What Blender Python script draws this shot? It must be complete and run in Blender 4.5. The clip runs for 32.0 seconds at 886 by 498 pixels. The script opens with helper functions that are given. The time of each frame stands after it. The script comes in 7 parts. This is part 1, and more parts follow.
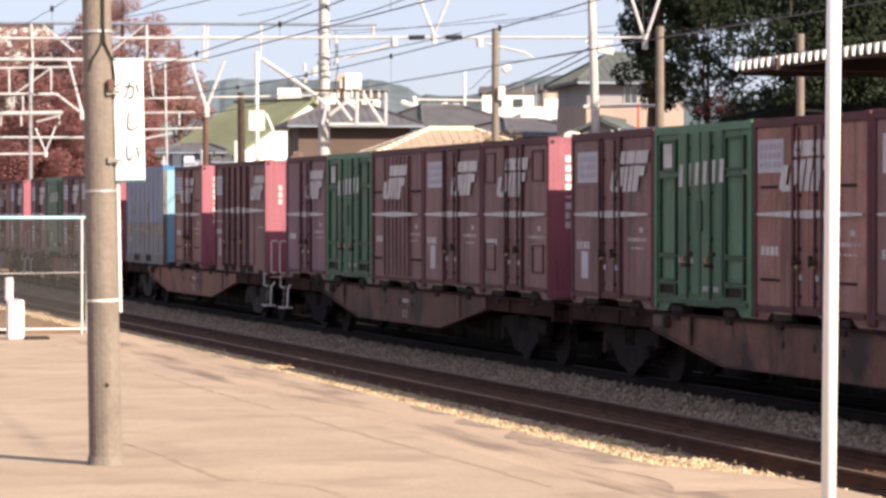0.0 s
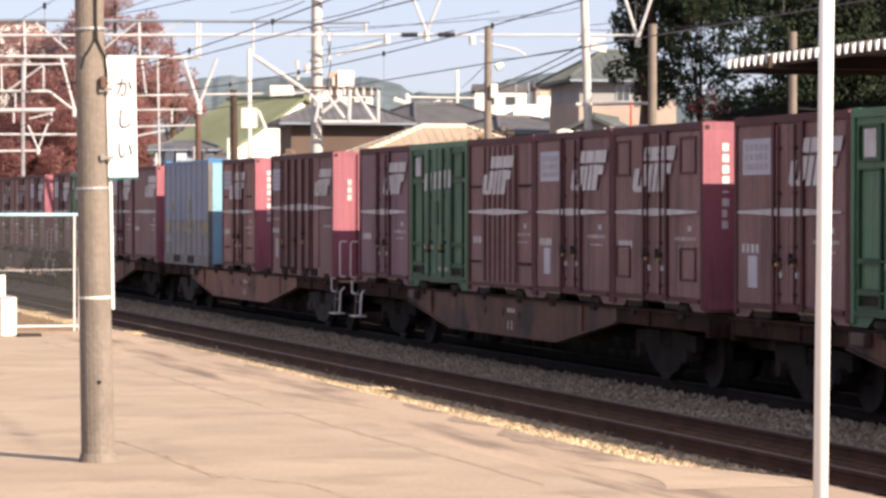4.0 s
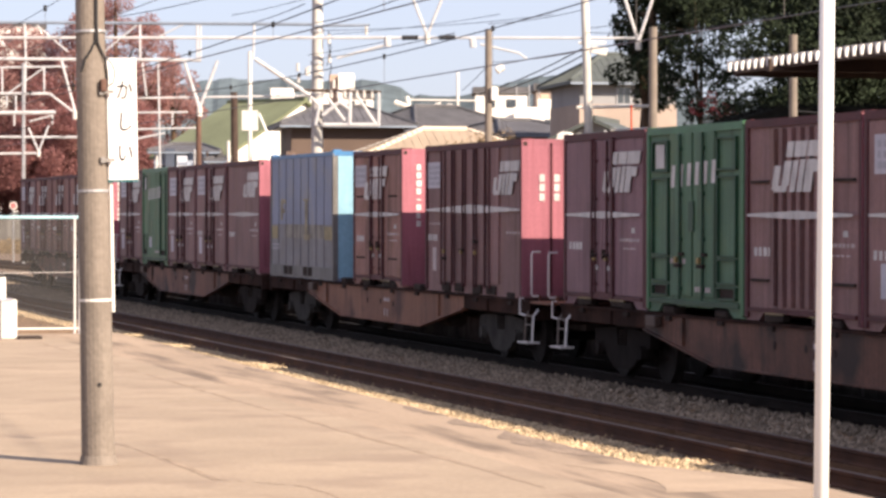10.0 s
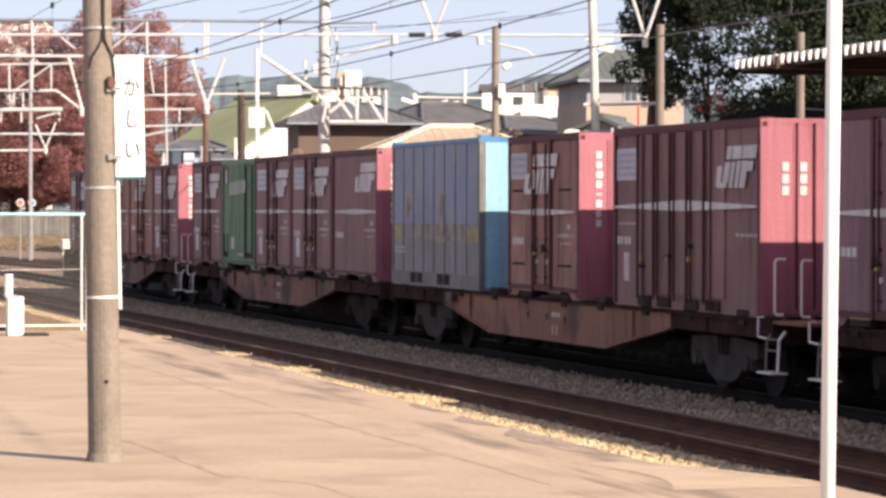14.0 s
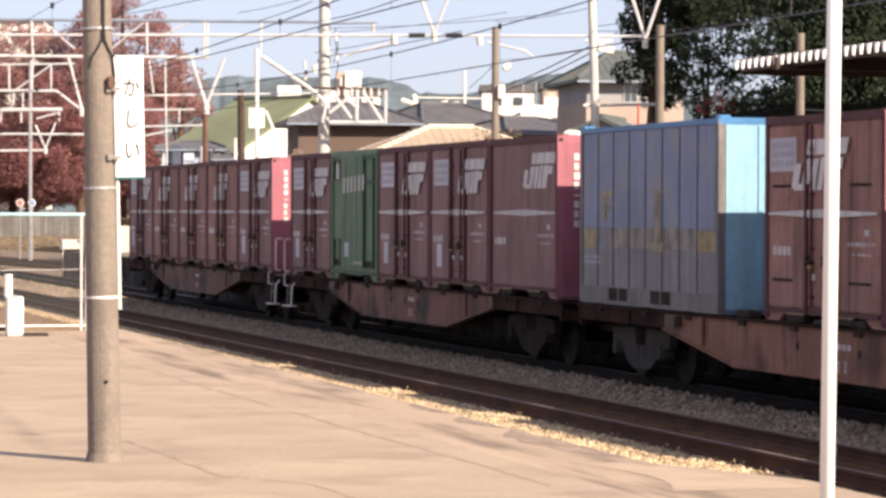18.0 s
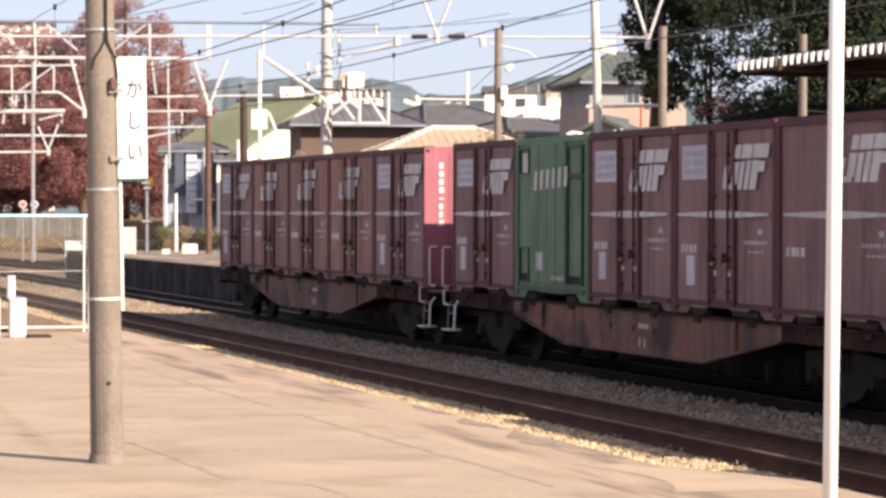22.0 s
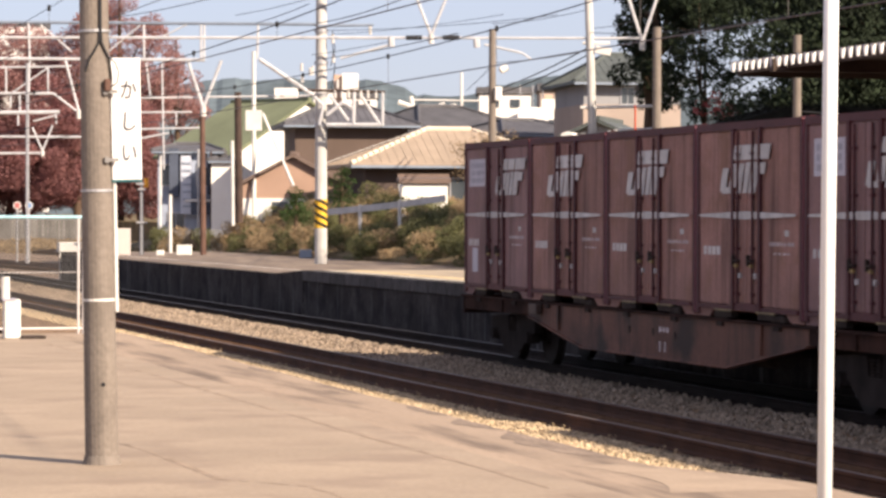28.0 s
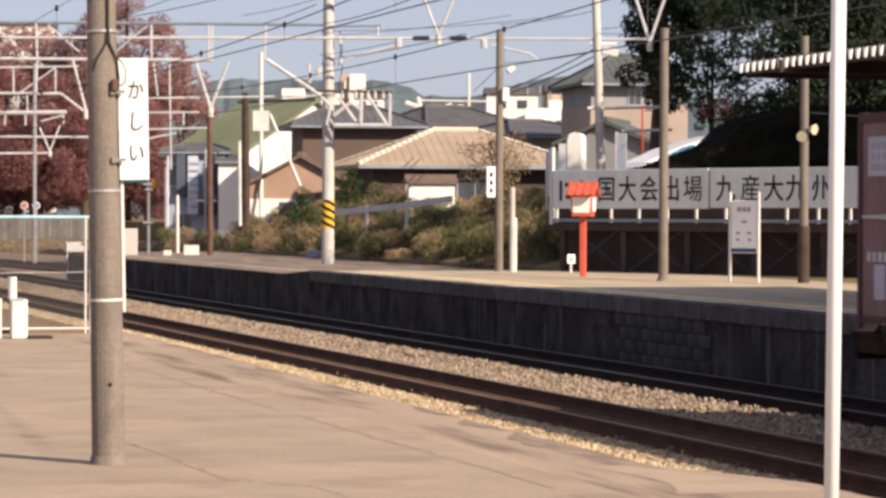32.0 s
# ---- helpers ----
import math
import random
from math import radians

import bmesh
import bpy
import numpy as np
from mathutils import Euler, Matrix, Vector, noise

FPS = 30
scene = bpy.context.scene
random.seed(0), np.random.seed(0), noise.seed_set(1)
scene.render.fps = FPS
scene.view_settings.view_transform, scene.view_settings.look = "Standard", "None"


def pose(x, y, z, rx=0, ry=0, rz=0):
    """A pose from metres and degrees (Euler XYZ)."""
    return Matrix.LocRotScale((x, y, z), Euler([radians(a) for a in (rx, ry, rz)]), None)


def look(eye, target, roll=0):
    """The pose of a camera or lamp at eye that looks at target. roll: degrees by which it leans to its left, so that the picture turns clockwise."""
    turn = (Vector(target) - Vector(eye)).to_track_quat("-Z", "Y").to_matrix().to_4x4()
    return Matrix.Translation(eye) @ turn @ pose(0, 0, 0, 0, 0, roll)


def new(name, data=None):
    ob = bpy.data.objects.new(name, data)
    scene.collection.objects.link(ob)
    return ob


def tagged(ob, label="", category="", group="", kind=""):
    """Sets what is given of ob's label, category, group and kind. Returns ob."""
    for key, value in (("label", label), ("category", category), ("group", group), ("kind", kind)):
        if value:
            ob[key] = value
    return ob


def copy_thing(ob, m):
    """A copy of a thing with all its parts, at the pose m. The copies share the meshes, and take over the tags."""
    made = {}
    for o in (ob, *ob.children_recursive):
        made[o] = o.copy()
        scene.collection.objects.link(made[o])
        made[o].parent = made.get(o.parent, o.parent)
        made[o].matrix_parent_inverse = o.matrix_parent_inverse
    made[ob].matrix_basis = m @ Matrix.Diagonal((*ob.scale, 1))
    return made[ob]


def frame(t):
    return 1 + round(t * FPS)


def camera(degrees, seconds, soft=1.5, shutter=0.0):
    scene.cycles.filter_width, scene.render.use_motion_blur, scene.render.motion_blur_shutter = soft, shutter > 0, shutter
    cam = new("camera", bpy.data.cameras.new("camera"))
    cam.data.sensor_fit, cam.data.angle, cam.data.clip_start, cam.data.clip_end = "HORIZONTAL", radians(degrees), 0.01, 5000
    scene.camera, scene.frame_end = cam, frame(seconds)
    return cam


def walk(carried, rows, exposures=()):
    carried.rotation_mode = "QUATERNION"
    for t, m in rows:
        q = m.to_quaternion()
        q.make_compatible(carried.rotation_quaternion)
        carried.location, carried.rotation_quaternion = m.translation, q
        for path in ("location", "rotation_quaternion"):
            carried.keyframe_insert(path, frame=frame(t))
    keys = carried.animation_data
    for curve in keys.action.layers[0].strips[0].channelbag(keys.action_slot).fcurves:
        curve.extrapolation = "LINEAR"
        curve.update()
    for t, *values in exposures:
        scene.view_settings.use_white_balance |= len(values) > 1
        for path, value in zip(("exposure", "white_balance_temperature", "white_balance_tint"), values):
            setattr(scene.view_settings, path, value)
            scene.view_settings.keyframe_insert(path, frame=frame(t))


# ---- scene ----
FOV, EYE = 16.52, (0.0, 0.0, 2.37)
cam = camera(FOV, 32.0, soft=2.9, shutter=0.4)
# seconds, yaw, pitch, roll: a hand-held camera that stays on one spot
VIEW = [
    (0.0, -15.309, -0.651, 0.000), (0.5, -15.356, -0.672, -0.058), (1.0, -15.374, -0.662, -0.039),
    (1.5, -15.364, -0.656, -0.076), (2.0, -15.328, -0.634, -0.012), (2.5, -15.315, -0.694, -0.066),
    (3.0, -15.326, -0.666, -0.015), (3.5, -15.462, -0.709, -0.080), (5.5, -15.376, -0.634, 0.001),
    (6.0, -15.435, -0.642, -0.071), (6.5, -15.407, -0.662, -0.054), (7.0, -15.341, -0.659, -0.057),
    (7.5, -15.358, -0.656, -0.055), (8.0, -15.308, -0.679, -0.045), (8.5, -15.413, -0.679, -0.167),
    (9.0, -15.424, -0.663, -0.069), (9.5, -15.397, -0.669, -0.101), (10.0, -15.441, -0.646, -0.093),
    (10.5, -15.430, -0.661, -0.152), (11.0, -15.477, -0.676, -0.128), (11.5, -15.496, -0.677, -0.160),
    (12.0, -15.380, -0.693, -0.076), (12.5, -15.345, -0.680, -0.134), (13.0, -15.377, -0.712, -0.125),
    (13.5, -15.350, -0.709, -0.124), (14.0, -15.313, -0.697, -0.144), (14.5, -15.331, -0.694, -0.153),
    (16.5, -15.465, -0.712, -0.199), (17.0, -15.383, -0.702, -0.203), (17.5, -15.285, -0.696, -0.202),
    (18.0, -15.317, -0.687, -0.198), (18.5, -15.351, -0.679, -0.177), (19.0, -15.415, -0.663, -0.197),
    (19.5, -15.368, -0.670, -0.208), (20.0, -15.382, -0.685, -0.219), (20.5, -15.334, -0.696, -0.234),
    (21.0, -15.320, -0.690, -0.206), (21.5, -15.269, -0.679, -0.171), (22.0, -15.267, -0.663, -0.173),
    (22.5, -15.255, -0.657, -0.194), (23.0, -15.226, -0.663, -0.252), (23.5, -15.259, -0.637, -0.269),
    (24.0, -15.243, -0.671, -0.279), (24.5, -15.322, -0.671, -0.254), (25.0, -15.336, -0.673, -0.211),
    (25.5, -15.289, -0.641, -0.265), (27.5, -15.431, -0.653, -0.214), (28.0, -15.371, -0.645, -0.139),
    (28.5, -15.361, -0.605, -0.232), (29.0, -15.338, -0.622, -0.198), (29.5, -15.366, -0.637, -0.220),
    (30.0, -15.369, -0.633, -0.218), (30.5, -15.336, -0.631, -0.224), (31.0, -15.321, -0.638, -0.203),
    (31.5, -15.272, -0.638, -0.228), (32.0, -15.238, -0.634, -0.222),
]
walk(cam, [(t, pose(*EYE, 90 + p, r, y)) for t, y, p, r in VIEW], exposures=[(0.0, 1.0, 6600, 13), (25.0, 1.02, 6600, 13), (32.0, 0.52, 6600, 13)])

# ---- light ----
SUN_AZ, SUN_EL = math.atan2(0.56, -0.83), radians(31)      # the sun stands behind and to the right
world = bpy.data.worlds.new("sky")
scene.world = world
world.use_nodes = True
_nt = world.node_tree
_sky = _nt.nodes.new("ShaderNodeTexSky")
_sky.sky_type, _sky.sun_disc = 'NISHITA', False
_sky.sun_elevation, _sky.sun_rotation = SUN_EL, SUN_AZ
_sky.air_density, _sky.dust_density, _sky.ozone_density = 0.8, 1.1, 4.0
_haze = _nt.nodes.new("ShaderNodeMix")          # an even pale autumn haze over the blue
_haze.data_type = 'RGBA'
_haze.inputs[0].default_value = 0.55
_haze.inputs[7].default_value = (5.1, 5.0, 5.9, 1)
_nt.links.new(_sky.outputs[0], _haze.inputs[6])
_nt.links.new(_haze.outputs[2], _nt.nodes["Background"].inputs[0])
_nt.nodes["Background"].inputs[1].default_value = 0.085
_sd = bpy.data.lights.new("sun", 'SUN')
_sd.energy, _sd.angle, _sd.color = 5.7, radians(0.6), (1.0, 0.85, 0.67)
sun = new("sun", _sd)
_dir = Vector((math.sin(SUN_AZ) * math.cos(SUN_EL), math.cos(SUN_AZ) * math.cos(SUN_EL), math.sin(SUN_EL)))
sun.matrix_world = look(_dir * 60, (0, 0, 0))

# ---- materials ----
MATS = {}


def mat(name, col, rough=0.65, metal=0.0, var=0.25, scale=1.5, fine=30.0, bump=0.15, streak=0.0, rand=0.0, dirt=None, dirt_amt=0.45,
        stretch=(1, 1, 1), spec=0.25, fine_var=None, drip=None, island=0.0, thin=0.0, dirt_lo=0.5):
    """A painted, mineral or plant surface: colour, large stains, fine grain, streaks, relief."""
    if name in MATS:
        return MATS[name]
    m = bpy.data.materials.new(name)
    m.use_nodes = True
    nt = m.node_tree
    N, L = nt.nodes, nt.links
    b = N["Principled BSDF"]
    b.inputs["Roughness"].default_value = rough
    b.inputs["Metallic"].default_value = metal
    b.inputs["Specular IOR Level"].default_value = spec
    tc = N.new("ShaderNodeTexCoord")
    mp = N.new("ShaderNodeMapping")
    mp.inputs["Scale"].default_value = stretch
    L.new(tc.outputs["Object"], mp.inputs[0])

    def nz(sc, detail=4.0, src=None):
        n = N.new("ShaderNodeTexNoise")
        n.inputs["Scale"].default_value, n.inputs["Detail"].default_value = sc, detail
        L.new((src or mp).outputs[0], n.inputs["Vector"])
        return n

    def ramp(src, a, c, lo, hi):
        r = N.new("ShaderNodeMapRange")
        r.inputs[1].default_value, r.inputs[2].default_value, r.inputs[3].default_value, r.inputs[4].default_value = a, c, lo, hi
        L.new(src, r.inputs[0])
        return r.outputs[0]

    def mul(x, y):
        k = N.new("ShaderNodeMath")
        k.operation = 'MULTIPLY'
        L.new(x, k.inputs[0]), L.new(y, k.inputs[1])
        return k.outputs[0]

    n1, n2 = nz(scale), nz(fine, 3.0)
    fv = var * 0.6 if fine_var is None else fine_var
    val = mul(ramp(n1.outputs[0], 0.3, 0.7, 1 - var, 1 + var), ramp(n2.outputs[0], 0.3, 0.7, 1 - fv, 1 + fv))
    if streak:
        ms = N.new("ShaderNodeMapping")
        ms.inputs["Scale"].default_value = (5, 5, 0.35)
        L.new(tc.outputs["Object"], ms.inputs[0])
        val = mul(val, ramp(nz(2.2, 5.0, ms).outputs[0], 0.3, 0.7, 1 - streak, 1 + streak))
    if rand:
        oi = N.new("ShaderNodeObjectInfo")
        val = mul(val, ramp(oi.outputs["Random"], 0, 1, 1 - rand, 1 + rand))
    if island:
        gi = N.new("ShaderNodeNewGeometry")
        val = mul(val, ramp(gi.outputs["Random Per Island"], 0, 1, 1 - island, 1 + island))
    base = N.new("ShaderNodeMix")
    base.data_type, base.blend_type = 'RGBA', 'MULTIPLY'
    base.inputs[0].default_value = 1.0
    base.inputs[6].default_value = (*col, 1)
    L.new(val, base.inputs[7])
    out = base.outputs[2]
    if dirt:
        dm = N.new("ShaderNodeMix")
        dm.data_type = 'RGBA'
        nd = nz(scale * 1.7 + 0.3, 6.0)
        L.new(ramp(nd.outputs[0], dirt_lo, dirt_lo + 0.18, 0, dirt_amt), dm.inputs[0])
        L.new(out, dm.inputs[6])
        dm.inputs[7].default_value = (*dirt, 1)
        out = dm.outputs[2]
    if drip:                               # runs of rust, soot or lime down the face
        md = N.new("ShaderNodeMapping")
        md.inputs["Scale"].default_value = (7, 7, 0.5)
        L.new(tc.outputs["Object"], md.inputs[0])
        dp = N.new("ShaderNodeMix")
        dp.data_type = 'RGBA'
        L.new(ramp(nz(drip[1], 3.0, md).outputs[0], 0.58, 0.72, 0, drip[2]), dp.inputs[0])
        L.new(out, dp.inputs[6])
        dp.inputs[7].default_value = (*drip[0], 1)
        out = dp.outputs[2]
    L.new(out, b.inputs["Base Color"])
    if bump:
        bn = N.new("ShaderNodeBump")
        bn.inputs["Strength"].default_value, bn.inputs["Distance"].default_value = bump, 0.02
        L.new(n2.outputs[0], bn.inputs["Height"])
        L.new(bn.outputs[0], b.inputs["Normal"])
    if thin:                               # leaves let part of the light through
        tr = N.new("ShaderNodeBsdfTranslucent")
        mx = N.new("ShaderNodeMixShader")
        mx.inputs[0].default_value = thin
        L.new(out, tr.inputs[0])
        L.new(b.outputs[0], mx.inputs[1]), L.new(tr.outputs[0], mx.inputs[2])
        L.new(mx.outputs[0], N["Material Output"].inputs[0])
    MATS[name] = m
    return m


def glass_mat(name, col=(0.05, 0.06, 0.07)):
    if name not in MATS:
        m = mat(name, col, 0.06, 0, 0.05, 0.5, 3, 0.0, spec=0.8)
    return MATS[name]


WINE = mat("wine_red_paint", (0.215, 0.118, 0.114), 0.6, 0, 0.18, 0.9, 22, 0.05, streak=0.2, rand=0.14, dirt=(0.19, 0.105, 0.085), dirt_amt=0.6, drip=((0.06, 0.026, 0.022), 1.0, 0.6))
WINE_NEW = mat("purplish_wine_paint", (0.215, 0.118, 0.136), 0.6, 0, 0.14, 0.9, 22, 0.05, streak=0.14, dirt=(0.16, 0.09, 0.09), dirt_amt=0.4, drip=((0.06, 0.028, 0.03), 1.0, 0.5))
WINE_OLD = mat("rusted_wine_paint", (0.290, 0.150, 0.124), 0.65, 0, 0.22, 0.9, 22, 0.08, streak=0.2, rand=0.16, dirt=(0.19, 0.095, 0.058), dirt_amt=0.75, drip=((0.07, 0.03, 0.02), 1.0, 0.75))
# wine red of the ends, pinker than the sides as sunlight shows it
WINE_END = mat("sunlit_wine_end_paint", (0.275, 0.098, 0.126), 0.6, 0, 0.12, 0.9, 22, 0.05, streak=0.12, rand=0.12, drip=((0.16, 0.04, 0.05), 1.0, 0.5))
WINE_RAIL = mat("wine_red_steel_rail", (0.075, 0.02, 0.024), 0.6, 0, 0.2, 2, 30, 0.05, streak=0.15)
GREEN = mat("green_paint", (0.088, 0.172, 0.105), 0.6, 0, 0.16, 0.9, 22, 0.05, streak=0.16, rand=0.1, dirt=(0.11, 0.17, 0.085), dirt_amt=0.6, drip=((0.03, 0.05, 0.03), 1.0, 0.6))
GREEN_Y = mat("yellowish_green_paint", (0.105, 0.195, 0.110), 0.6, 0, 0.16, 0.9, 22, 0.05, streak=0.18, dirt=(0.17, 0.18, 0.11), dirt_amt=0.6, drip=((0.05, 0.055, 0.03), 1.0, 0.5))
GREEN_DK = mat("dark_green_paint", (0.018, 0.06, 0.032), 0.5, 0, 0.2, 2, 30, 0.05)
GREY_TAN = mat("dust_stained_sheet", (0.175, 0.172, 0.19), 0.5, 0.05, 0.18, 0.7, 20, 0.05, streak=0.22, dirt=(0.14, 0.12, 0.11), dirt_amt=0.6)
GREYBLUE = mat("grey_blue_sheet", (0.165, 0.195, 0.30), 0.45, 0.1, 0.14, 0.7, 20, 0.05, streak=0.16, dirt=(0.24, 0.23, 0.22), dirt_amt=0.6)
SKYBLUE = mat("light_blue_paint", (0.22, 0.40, 0.51), 0.4, 0, 0.12, 1, 20, 0.04, streak=0.1)
BLUE = mat("blue_paint", (0.06, 0.18, 0.36), 0.4, 0, 0.15, 1, 20, 0.04)
YELLOW_F = mat("faded_yellow_paint", (0.25, 0.20, 0.095), 0.5, 0, 0.3, 4, 30, 0.04, streak=0.3)
WHITE_P = mat("worn_white_paint", (0.52, 0.50, 0.49), 0.5, 0, 0.14, 3, 40, 0.03, streak=0.12, rand=0.1)
DULL_W = mat("faded_white_paint", (0.42, 0.35, 0.35), 0.5, 0, 0.3, 6, 40, 0.03, streak=0.2)
PANEL_W = mat("grey_white_label", (0.46, 0.44, 0.50), 0.45, 0, 0.1, 3, 40, 0.03, rand=0.1)
INK_G = mat("grey_print", (0.33, 0.32, 0.37), 0.5, 0, 0.1, 5, 40, 0)
STEEL_DK = mat("sooty_steel", (0.046, 0.036, 0.032), 0.85, 0.0, 0.4, 3, 40, 0.2, spec=0.03)
FRAME_BR = mat("rusty_brown_frame", (0.165, 0.072, 0.048), 0.65, 0, 0.25, 0.5, 24, 0.15, streak=0.2, rand=0.3, dirt=(0.020, 0.012, 0.010), dirt_amt=0.9, dirt_lo=0.45, drip=((0.025, 0.014, 0.012), 0.7, 0.8))
SOOT_BR = mat("sooty_brown_frame", (0.032, 0.018, 0.015), 0.8, 0, 0.35, 0.9, 24, 0.15, streak=0.25, dirt=(0.075, 0.036, 0.026), dirt_amt=0.5, spec=0.03)
WHEEL = mat("worn_wheel_steel", (0.034, 0.029, 0.027), 0.7, 0.1, 0.3, 4, 40, 0.15, spec=0.03)
BOLSTER = mat("dusty_grey_casting", (0.024, 0.019, 0.017), 0.8, 0.0, 0.3, 3, 40, 0.2, rand=0.4, spec=0.03)
BOGIE_PALE = mat("pale_dusty_casting", (0.056, 0.050, 0.045), 0.8, 0.0, 0.3, 3, 40, 0.2, rand=0.3, spec=0.03)
FRAME_OR = mat("orange_brown_frame", (0.23, 0.105, 0.066), 0.65, 0, 0.2, 0.5, 24, 0.15, streak=0.2, dirt=(0.05, 0.02, 0.018), dirt_amt=0.8, drip=((0.03, 0.016, 0.014), 0.7, 0.7))
LADDER = mat("rusted_steel_ladder", (0.17, 0.135, 0.115), 0.5, 0.2, 0.15, 4, 40, 0.05)
BRASS = mat("greased_brass", (0.30, 0.21, 0.08), 0.5, 0.5, 0.3, 8, 60, 0.1)
RAILING = mat("pale_steel_railing", (0.62, 0.58, 0.56), 0.45, 0.2, 0.1, 4, 40, 0.05)
RAIL_TOP = mat("worn_rail_head", (0.145, 0.120, 0.110), 0.5, 0.1, 0.2, 4, 40, 0.1, stretch=(1, 0.1, 1))
RAIL_SIDE = mat("rusty_rail", (0.075, 0.031, 0.016), 0.8, 0.1, 0.3, 2, 40, 0.2)
RAIL_FAR = mat("near_black_rail", (0.020, 0.014, 0.012), 0.7, 0.1, 0.3, 2, 40, 0.2, spec=0.03)
HEAD_FAR = mat("dull_grey_rail_head", (0.075, 0.073, 0.078), 0.45, 0.3, 0.2, 4, 40, 0.1)
BED_FAR = mat("dark_far_ballast", (0.066, 0.052, 0.046), 0.95, 0, 0.4, 6, 40, 0.5, spec=0.03)
SLEEPER = mat("dark_creosoted_sleeper", (0.05, 0.032, 0.024), 0.9, 0, 0.25, 2, 40, 0.2, rand=0.2)
BALLAST = mat("ballast_bed", (0.24, 0.155, 0.09), 0.95, 0, 0.45, 5, 22, 0.9)
STONE_RU = mat("rust_stained_stone", (0.10, 0.055, 0.031), 0.9, 0, 0.4, 8, 60, 0.3, spec=0.03)
STONE_CR = mat("cream_ballast_stone", (0.44, 0.34, 0.22), 0.9, 0, 0.25, 3, 60, 0.3, island=0.4)
STONE = mat("ballast_stone", (0.270, 0.212, 0.158), 0.9, 0, 0.25, 3, 60, 0.3, island=0.45)
ASPHALT = mat("bleached_platform_asphalt", (0.330, 0.258, 0.189), 0.85, 0, 0.12, 1.1, 38, 0.12, dirt=(0.245, 0.184, 0.138), dirt_amt=0.7, stretch=(0.8, 0.75, 1), fine_var=0.10)
DECK_LOW = mat("brown_far_asphalt", (0.175, 0.135, 0.105), 0.85, 0, 0.2, 0.8, 30, 0.1, dirt=(0.33, 0.27, 0.2), dirt_amt=0.7, stretch=(1.5, 0.3, 1), fine_var=0.07)
DECK_FAR = mat("pale_far_asphalt", (0.40, 0.325, 0.23), 0.85, 0, 0.14, 0.8, 30, 0.1, dirt=(0.34, 0.28, 0.21), dirt_amt=0.5, stretch=(1.5, 0.3, 1), fine_var=0.07)
COPING = mat("pale_concrete_coping", (0.338, 0.257, 0.187), 0.85, 0, 0.13, 1.3, 45, 0.15, dirt=(0.125, 0.094, 0.072), dirt_amt=0.85, stretch=(1.6, 0.16, 1), fine_var=0.1)
WALL_CONC = mat("dark_platform_wall", (0.052, 0.046, 0.044), 0.95, 0, 0.4, 0.7, 9, 0.3, streak=0.1, dirt=(0.022, 0.020, 0.021), dirt_amt=0.9, drip=((0.22, 0.215, 0.22), 0.6, 0.32), spec=0.03)
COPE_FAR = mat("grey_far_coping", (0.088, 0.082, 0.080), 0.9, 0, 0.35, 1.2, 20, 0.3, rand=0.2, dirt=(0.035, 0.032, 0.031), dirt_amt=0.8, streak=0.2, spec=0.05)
BLOCK_CONC = mat("grey_masonry_block", (0.056, 0.052, 0.050), 0.9, 0, 0.35, 2, 25, 0.3, rand=0.16, streak=0.2, spec=0.03)
CONC_POLE = mat("weathered_concrete_pole", (0.178, 0.151, 0.128), 0.85, 0, 0.18, 1.6, 40, 0.2, streak=0.16)
PALE_POLE = mat("pale_concrete_pole", (0.47, 0.455, 0.43), 0.85, 0, 0.12, 1.6, 40, 0.15, streak=0.15)
WHITE_PIPE = mat("white_enamel_pipe", (0.82, 0.82, 0.82), 0.35, 0, 0.03, 1, 20, 0.0)
WHITE_SIGN = mat("white_sign_enamel", (0.88, 0.87, 0.85), 0.4, 0, 0.03, 2, 20, 0.0)
INK_BL = mat("worn_black_brushwork", (0.05, 0.05, 0.058), 0.5, 0, 0.15, 8, 40, 0)
BLACK = mat("black_print", (0.012, 0.012, 0.014), 0.5, 0, 0.1, 5, 30, 0)
GALV = mat("galvanised_steel", (0.42, 0.42, 0.43), 0.45, 0.5, 0.15, 2, 40, 0.05)
WHITE_ST = mat("white_painted_steel", (0.64, 0.62, 0.585), 0.45, 0, 0.1, 2, 40, 0.04)
BROWN_ST = mat("rusty_pole", (0.115, 0.064, 0.048), 0.75, 0, 0.3, 2, 40, 0.2, streak=0.2)
CABLE = mat("dark_cable", (0.03, 0.03, 0.033), 0.6, 0.2, 0.1, 3, 30, 0)
WIRE = mat("copper_wire", (0.10, 0.09, 0.085), 0.5, 0.5, 0.1, 3, 30, 0)
INSUL = mat("porcelain_insulator", (0.55, 0.53, 0.5), 0.25, 0, 0.1, 3, 30, 0)
CYAN = mat("cyan_paint", (0.34, 0.56, 0.62), 0.4, 0, 0.1, 3, 30, 0.03)
MESH_W = mat("galvanised_mesh_wire", (0.085, 0.082, 0.08), 0.8, 0.0, 0.1, 3, 30, 0, spec=0.02)
VERMILION = mat("vermilion_lacquer", (0.56, 0.105, 0.065), 0.4, 0, 0.12, 2, 40, 0.04, streak=0.1)
LAMP_W = mat("lamp_paper_panel", (0.85, 0.80, 0.72), 0.6, 0, 0.04, 3, 30, 0)
STRIPE_Y = mat("yellow_warning_band", (0.70, 0.42, 0.04), 0.5, 0, 0.1, 3, 30, 0.03)
BANNER = mat("grey_white_banner_board", (0.61, 0.645, 0.64), 0.6, 0, 0.08, 1, 30, 0.03, streak=0.06)
